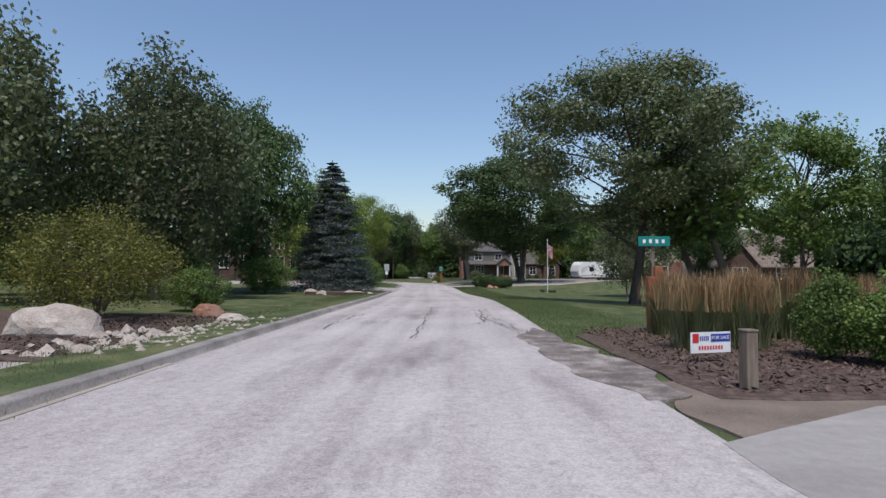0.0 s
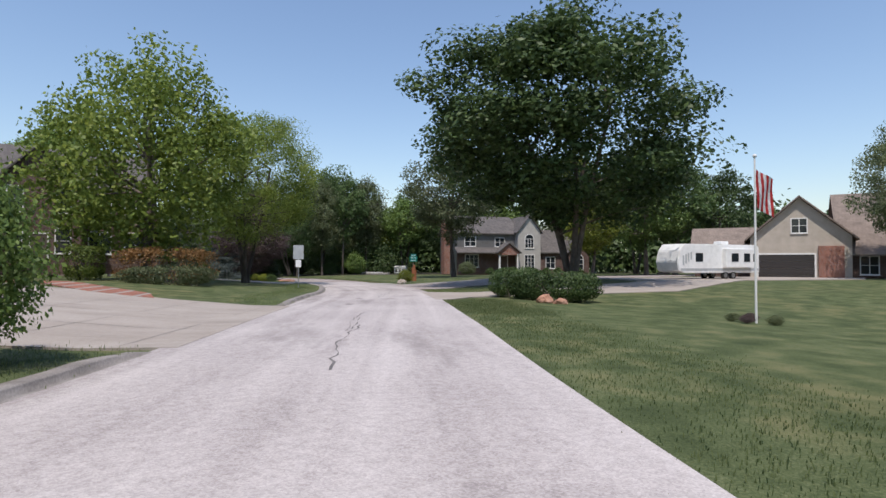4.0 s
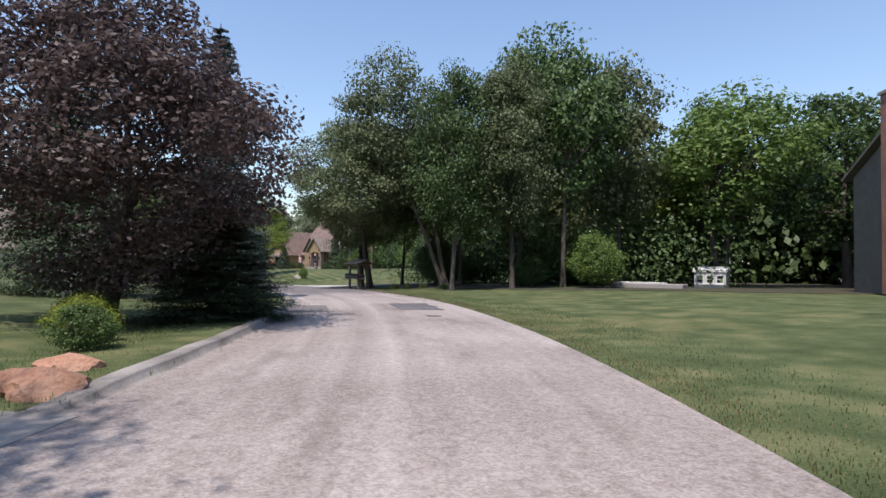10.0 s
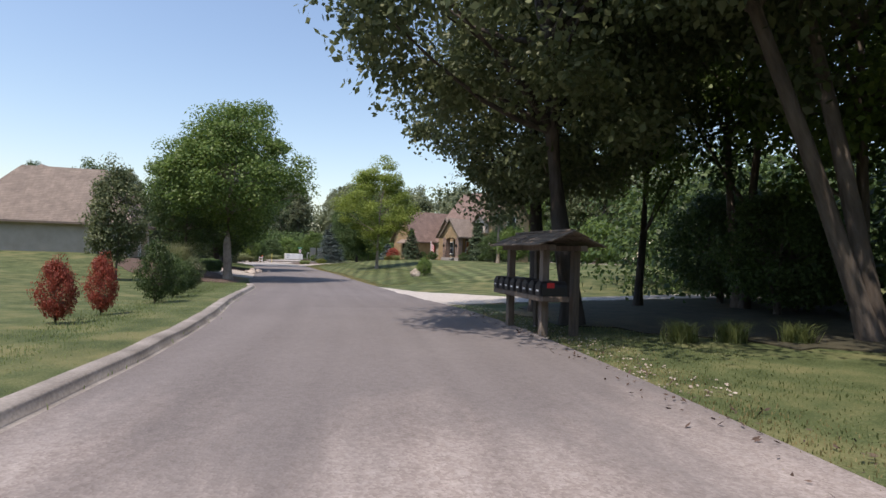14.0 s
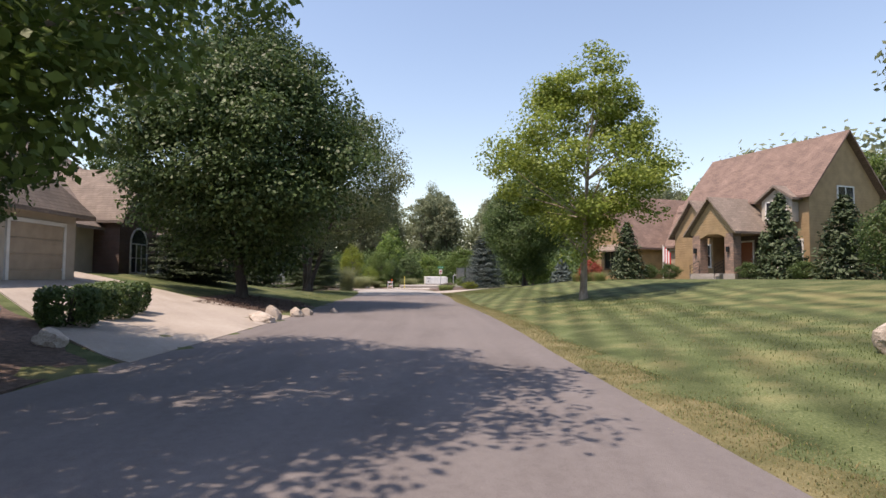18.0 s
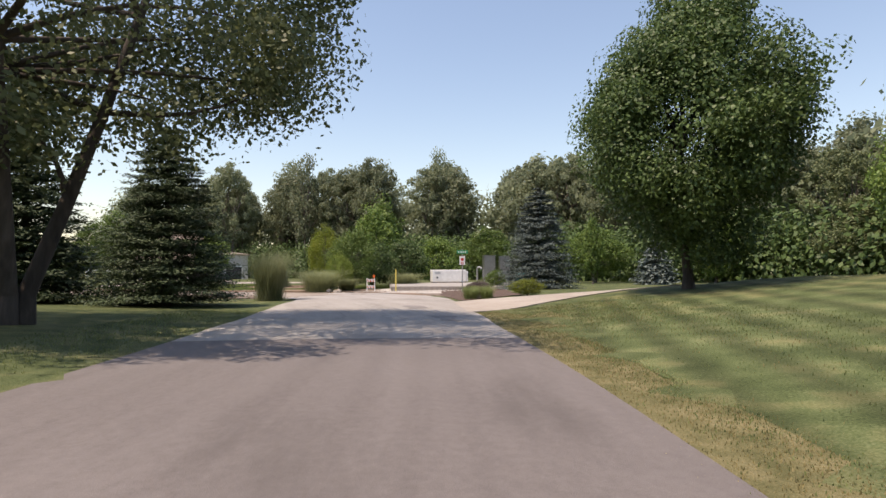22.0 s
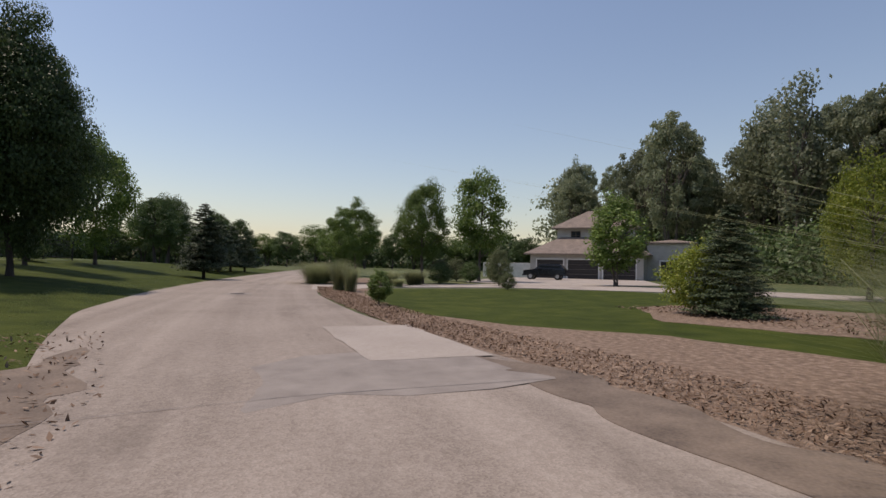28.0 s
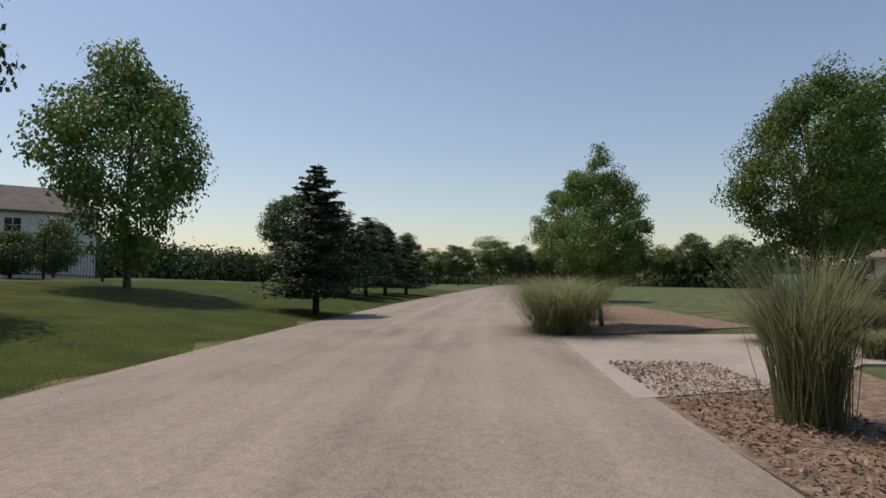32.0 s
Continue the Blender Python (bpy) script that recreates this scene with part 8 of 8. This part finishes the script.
for k in range(8):
    x = -1.12 + 0.32 * k
    bmx = bmesh.new()
    prof_ = [(-0.13, 0.0), (0.13, 0.0), (0.13, 0.16)] + [(0.13 * math.cos(math.pi * q / 8), 0.16 + 0.12 * math.sin(math.pi * q / 8)) for q in range(1, 8)] + [(-0.13, 0.16)]
    a_ = [bmx.verts.new((x + u, -0.36, 0.845 + v)) for u, v in prof_]
    b_ = [bmx.verts.new((x + u, 0.18, 0.845 + v)) for u, v in prof_]
    bmx.faces.new(a_), bmx.faces.new(b_[::-1])
    for q in range(len(prof_)):
        bmx.faces.new((a_[q], b_[q], b_[(q + 1) % len(prof_)], a_[(q + 1) % len(prof_)]))
    bmesh.ops.recalc_face_normals(bmx, faces=bmx.faces[:])
    lb = part("letter_box", bmx, BLACK, mb, "black metal letter box")
    part("door", boxed(x - 0.11, x + 0.11, -0.385, -0.365, 0.86, 1.06, 0.008), BLACK, lb)
    part("flag", boxed(x + 0.132, x + 0.142, -0.25, -0.1, 1.0, 1.1), RED, lb)
    part("print", boxed(x - 0.05, x + 0.05, -0.391, -0.386, 0.93, 0.965), SIGN_WHITE, lb)
for k, (x, y) in enumerate(((-23.5, 131.4), (-22.7, 131.9), (-21.7, 132.4), (-19.8, 131.4))):
    tall_grass(x, y, 0.45, 0.9, BLADE, "low pale green hosta clump at the wood's edge", 480 + k, n=260)

# the bend: pad, generator, cabinets, barricade
pad = empty("concrete_pad", -110.6, 194.2, gz(-110.6, 194.2), 55, label="raised concrete pad with a block retaining edge", category="pad")
part("slab", prism([(-3.0, -4.6), (7.5, -6.2), (9.5, 4), (6, 9), (-3.4, 7)], -0.1, 0.34), CONCRETE, pad)
edge = [(-3.0, -4.6), (7.5, -6.2), (9.5, 4), (6, 9), (-3.4, 7), (-3.0, -4.6)]
for (ax, ay), (bx, by) in zip(edge, edge[1:]):
    L_ = math.hypot(bx - ax, by - ay)
    n = int(L_ / 0.42)
    for k in range(n):
        u = (k + 0.5) / n
        ob = part("block", boxed(-L_ / n / 2 + 0.006, L_ / n / 2 - 0.006, -0.16, 0.1, -0.12, 0.30, 0.015), KERB, pad)
        ob.matrix_basis = pose(ax + (bx - ax) * u, ay + (by - ay) * u, 0, 0, 0, math.degrees(math.atan2(by - ay, bx - ax)))
gen = empty("generator", -115.6, 200.6, gz(-115.6, 200.6) + 0.34, 62, label="white generator housing on the concrete pad", category="generator")
part("housing", boxed(-1.75, 1.75, -0.6, 0.6, 0.08, 1.3, 0.05), WHITE, gen)
part("base", boxed(-1.7, 1.7, -0.55, 0.55, 0, 0.08), BLACK, gen)
part("end_panel", boxed(1.751, 1.95, -0.55, 0.55, 0.1, 1.15, 0.03), WHITE, gen)
part("vent", boxed(-1.5, -0.9, -0.612, -0.602, 0.9, 1.1), SIGN_GREY, gen)
part("label_plate", boxed(-1.3, -1.15, -0.614, -0.602, 0.45, 0.6), BLACK, gen)
for k, (x, y, w, h, sd_) in enumerate(((-110.2, 203.2, 1.0, 2.2, 0), (-111.4, 202.3, 1.15, 2.3, 1), (-112.5, 203.1, 0.7, 2.0, 2))):
    cab = empty("steel_cabinet", x, y, gz(x, y) + 0.3, 55 + 8 * k, label="tall stainless control cabinet beside the pad", category="cabinet", group="control cabinets")
    part("body", boxed(-w / 2, w / 2, -0.3, 0.3, 0.35, 0.35 + h, 0.02), STAINLESS, cab)
    part("door", boxed(-w / 2 + 0.04, w / 2 - 0.04, -0.335, -0.305, 0.4, 0.3 + h, 0.01), STAINLESS, cab)
    part("handle", boxed(w / 2 - 0.14, w / 2 - 0.1, -0.37, -0.336, 1.2, 1.45), BLACK, cab)
    part("rain_hood", boxed(-w / 2 - 0.05, w / 2 + 0.05, -0.4, 0.32, 0.36 + h, 0.4 + h), STAINLESS, cab)
    for sx in (-1, 1):
        part("leg", boxed(sx * (w / 2 - 0.08) - 0.04, sx * (w / 2 - 0.08) + 0.04, -0.04, 0.04, -0.4, 0.35), STEEL, cab)
wp2 = empty("vent_pipe", -113.2, 202.4, gz(-113.2, 202.4) + 0.33, 30, label="galvanised gooseneck vent pipe on the pad", category="pipe")
pb = bmesh.new()
rod(pb, (0, 0, 0), (0, 0, 1.35), 0.08)
for k in range(6):
    a0, a1 = math.pi * k / 6, math.pi * (k + 1) / 6
    rod(pb, (0.22 - 0.22 * math.cos(a0), 0, 1.35 + 0.22 * math.sin(a0)), (0.22 - 0.22 * math.cos(a1), 0, 1.35 + 0.22 * math.sin(a1)), 0.08)
part("pipe", pb, STEEL, wp2)
tb = empty("teal_box", -108.2, 203.4, gz(-108.2, 203.4), 50, label="teal plastic utility box behind cabinets", category="box")
part("box", boxed(-0.4, 0.4, -0.3, 0.3, 0, 1.2, 0.05), TEAL, tb)
ys = empty("marker_stake", -107.7, 188.8, gz(-107.7, 188.8), 30, label="thin yellow plastic marker stake", category="stake")
part("stake", boxed(-0.045, 0.045, -0.012, 0.012, -0.2, 1.7, 0.004), YELLOW, ys)
bc = empty("barricade", -109.4, 187.6, gz(-109.4, 187.6), 62, label="folding barricade with orange stripes and warning lamp", category="barricade")
for y0 in (-0.28, 0.28):
    for x in (-0.3, 0.3):
        lb = bmesh.new()
        rod(lb, (x, y0, 0), (x, y0 * 0.1, 1.08), 0.022, sides=6)
        part("leg", lb, SIGN_WHITE, bc)
for z in (0.28, 0.78):
    pn = part("panel", boxed(-0.31, 0.31, -0.015, 0.01, z, z + 0.22, 0.004), SIGN_WHITE, bc, "white barricade rail")
    pn.matrix_basis = pose(0, -0.28 * (1 - (z + 0.1) / 1.15), 0)
    for k in range(3):
        sb = bmesh.new()
        x = -0.26 + 0.21 * k
        q = [sb.verts.new(v) for v in ((x, -0.019, z + 0.01), (x + 0.1, -0.019, z + 0.01), (x + 0.0, -0.019, z + 0.21), (x - 0.1 + 0.06, -0.019, z + 0.21))]
        sb.faces.new(q)
        bmesh.ops.solidify(sb, geom=sb.faces[:], thickness=-0.003)
        part("stripe", sb, ORANGE, pn, "orange reflective stripe")
lm = bmesh.new()
bmesh.ops.create_cone(lm, cap_ends=True, segments=16, radius1=0.1, radius2=0.1, depth=0.08, matrix=pose(0.24, 0, 1.24, 90, 0, 0))
box(lm, 0.18, 0.30, -0.05, 0.05, 1.08, 1.16)
part("warning_lamp", lm, ORANGE, bc, "round orange warning lamp")


def lid(x, y, r, z, label, rim=True):
    ob = empty("manhole_cover", x, y, z, label=label, category="manhole")
    cb = bmesh.new()
    bmesh.ops.create_cone(cb, cap_ends=True, segments=36, radius1=r, radius2=r, depth=0.02, matrix=Matrix.Translation((0, 0, 0.01)))
    part("lid", cb, STAIN, ob, "worn iron lid")
    gb = bmesh.new()
    for i in range(-4, 5):
        for j in range(-4, 5):
            if math.hypot(i, j) < 4.3:
                box(gb, i * r / 5 - r * 0.06, i * r / 5 + r * 0.06, j * r / 5 - r * 0.06, j * r / 5 + r * 0.06, 0.0205, 0.026)
    tagged(part("lid_pattern", gb, KERB, ob), kind="stuff")
    if rim:
        rb_ = bmesh.new()
        n = 40
        rr = [(r * 1.05, 0.012), (r * 1.75, 0.012), (r * 1.85, 0.002)]
        rings = [[rb_.verts.new((q * math.cos(k * math.tau / n), q * math.sin(k * math.tau / n), zz)) for k in range(n)] for q, zz in rr]
        for a, b in zip(rings, rings[1:]):
            for k in range(n):
                rb_.faces.new((a[k], b[k], b[(k + 1) % n], a[(k + 1) % n]))
        part("collar", rb_, DUST, ob, "worn concrete collar")
    return ob


lx, ly = spot(259.6, -1.35)
lid(lx, ly, 0.32, road_z(259.6) + 0.042, "round iron manhole cover in a concrete collar")
lx, ly = spot(232.3, 4.7)
lid(lx, ly, 0.3, road_z(232.3) + 0.06, "round iron drain cover by the stones", False)
st = empty("concrete_ring", -109.4, 175.9, gz(-109.4, 175.9), label="low round concrete well ring on the lawn", category="ring")
rb = bmesh.new()
bmesh.ops.create_cone(rb, cap_ends=True, segments=32, radius1=0.95, radius2=0.92, depth=0.36, matrix=Matrix.Translation((0, 0, 0.13)))
part("ring", rb, ROCK, st)
rb = bmesh.new()
bmesh.ops.create_cone(rb, cap_ends=True, segments=32, radius1=0.6, radius2=0.6, depth=0.05, matrix=Matrix.Translation((0, 0, 0.336)))
part("lid", rb, KERB, st)

# car before the garage
car = empty("car", -171.2, 184.8, gz(-171.2, 184.8) + 0.05, 75, label="black sport utility car parked before a garage", category="car")
prof = [(-2.35, 0.45), (-2.35, 0.95), (-2.1, 1.05), (-1.05, 1.12), (-0.4, 1.68), (1.75, 1.74), (2.25, 1.15), (2.35, 0.85), (2.35, 0.45)]
bm = bmesh.new()
f0 = [bm.verts.new((x, -0.92 if z < 1.2 else -0.74, z)) for x, z in prof]
f1 = [bm.verts.new((x, 0.92 if z < 1.2 else 0.74, z)) for x, z in prof]
bm.faces.new(f0), bm.faces.new(f1[::-1])
for i in range(len(prof)):
    bm.faces.new((f0[i], f0[(i + 1) % 9], f1[(i + 1) % 9], f1[i])[::-1])
bmesh.ops.bevel(bm, geom=bm.edges[:], offset=0.07, segments=2, affect="EDGES")
bmesh.ops.recalc_face_normals(bm, faces=bm.faces[:])
part("body", bm, CAR_PAINT, car)
for y in (-1, 1):
    part("side_window", boxed(-0.5, 1.7, y * 0.83 - 0.02, y * 0.83 + 0.02, 1.2, 1.58, 0.02), GLASS, car)
    part("headlight", boxed(-2.42, -2.33, y * 0.65 - 0.18, y * 0.65 + 0.18, 0.75, 0.92, 0.02), SIGN_WHITE, car, "clear headlight")
    part("door_mirror", boxed(-0.75, -0.55, y * 1.02 - 0.1, y * 1.02 + 0.1, 1.12, 1.26, 0.03), CAR_PAINT, car)
ws = part("windscreen", boxed(-0.02, 0.02, -0.7, 0.7, 0, 0.72, 0.01), GLASS, car)
ws.matrix_basis = pose(-1.03, 0, 1.12, 0, 49, 0)
part("grille", boxed(-2.43, -2.34, -0.42, 0.42, 0.62, 0.9, 0.01), STEEL, car)
part("bumper", boxed(-2.45, -2.3, -0.9, 0.9, 0.4, 0.58, 0.03), BLACK, car)
for x in (-1.5, 1.45):
    for y in (-0.82, 0.82):
        wheel(car, x, y, 0.37, 0.24)

# black fence and pool slide
fn = empty("fence", 0, 0, 0, label="black metal picket fence along a garden", category="fence")
fa, fb_ = Vector((-119.5, 139.5)), Vector((-146.8, 148.2))
n = 14
pk = bmesh.new()
rod(pk, (0, 0, 0.08), (0, 0, 1.5), 0.011, sides=4)
picket = bpy.data.meshes.new("picket")
pk.to_mesh(picket)
pk.free()
picket.materials.append(BLACK)
for k in range(n + 1):
    p = fa.lerp(fb_, k / n)
    z = gz(p.x, p.y)
    part("post", boxed(p.x - 0.04, p.x + 0.04, p.y - 0.04, p.y + 0.04, z - 0.2, z + 1.55, 0.006), BLACK, fn)
    if k < n:
        q = fa.lerp(fb_, (k + 1) / n)
        z2 = gz(q.x, q.y)
        for h in (0.18, 1.1, 1.38):
            pk = bmesh.new()
            rod(pk, (p.x, p.y, z + h), (q.x, q.y, z2 + h), 0.022, sides=4)
            part("rail", pk, BLACK, fn)
        for j in range(1, 18):
            u = p.lerp(q, j / 18)
            pick = new("picket", picket)
            pick.parent = fn
            pick.matrix_basis = pose(u.x, u.y, z + (z2 - z) * j / 18)
sl = empty("pool_slide", -146.0, 137.6, gz(-146.0, 137.6), 40, label="white curved pool slide behind the fence", category="slide")
cb = bmesh.new()
last = None
for k in range(11):
    u = k / 10
    y, z = 2.6 * u, 2.3 * (1 - u) ** 1.5 + 0.35
    row = [cb.verts.new((x, y, z + dz)) for x, dz in ((-0.32, 0.28), (-0.26, 0), (0.26, 0), (0.32, 0.28))]
    if last:
        for i in range(3):
            cb.faces.new((last[i], last[i + 1], row[i + 1], row[i]))
    last = row
bmesh.ops.solidify(cb, geom=cb.faces[:], thickness=0.04)
part("chute", cb, WHITE, sl)
for x in (-0.3, 0.3):
    lb = bmesh.new()
    rod(lb, (x, -0.9, 0), (x, 0, 2.6), 0.03)
    part("ladder_rail", lb, STEEL, sl)
for k in range(6):
    part("rung", boxed(-0.3, 0.3, -0.8 + 0.13 * k, -0.72 + 0.13 * k, 0.3 + 0.36 * k, 0.34 + 0.36 * k), STEEL, sl)
# wire fence on the first drive's far side
wf = empty("wire_fence", 0, 0, 0, label="low wire fence behind the drive", category="fence")
for k in range(9):
    x, y = -21.5 - 2.4 * k, 106.5 + 1.5 * k
    pb = bmesh.new()
    rod(pb, (x, y, gz(x, y) - 0.2), (x, y, gz(x, y) + 1.1), 0.03)
    part("post", pb, STEEL, wf)
    for h in (0.35, 0.7, 1.0):
        if k < 8:
            wb = bmesh.new()
            rod(wb, (x, y, gz(x, y) + h), (x - 2.4, y + 1.5, gz(x - 2.4, y + 1.5) + h), 0.008, sides=4)
            part("wire", wb, STEEL, wf)
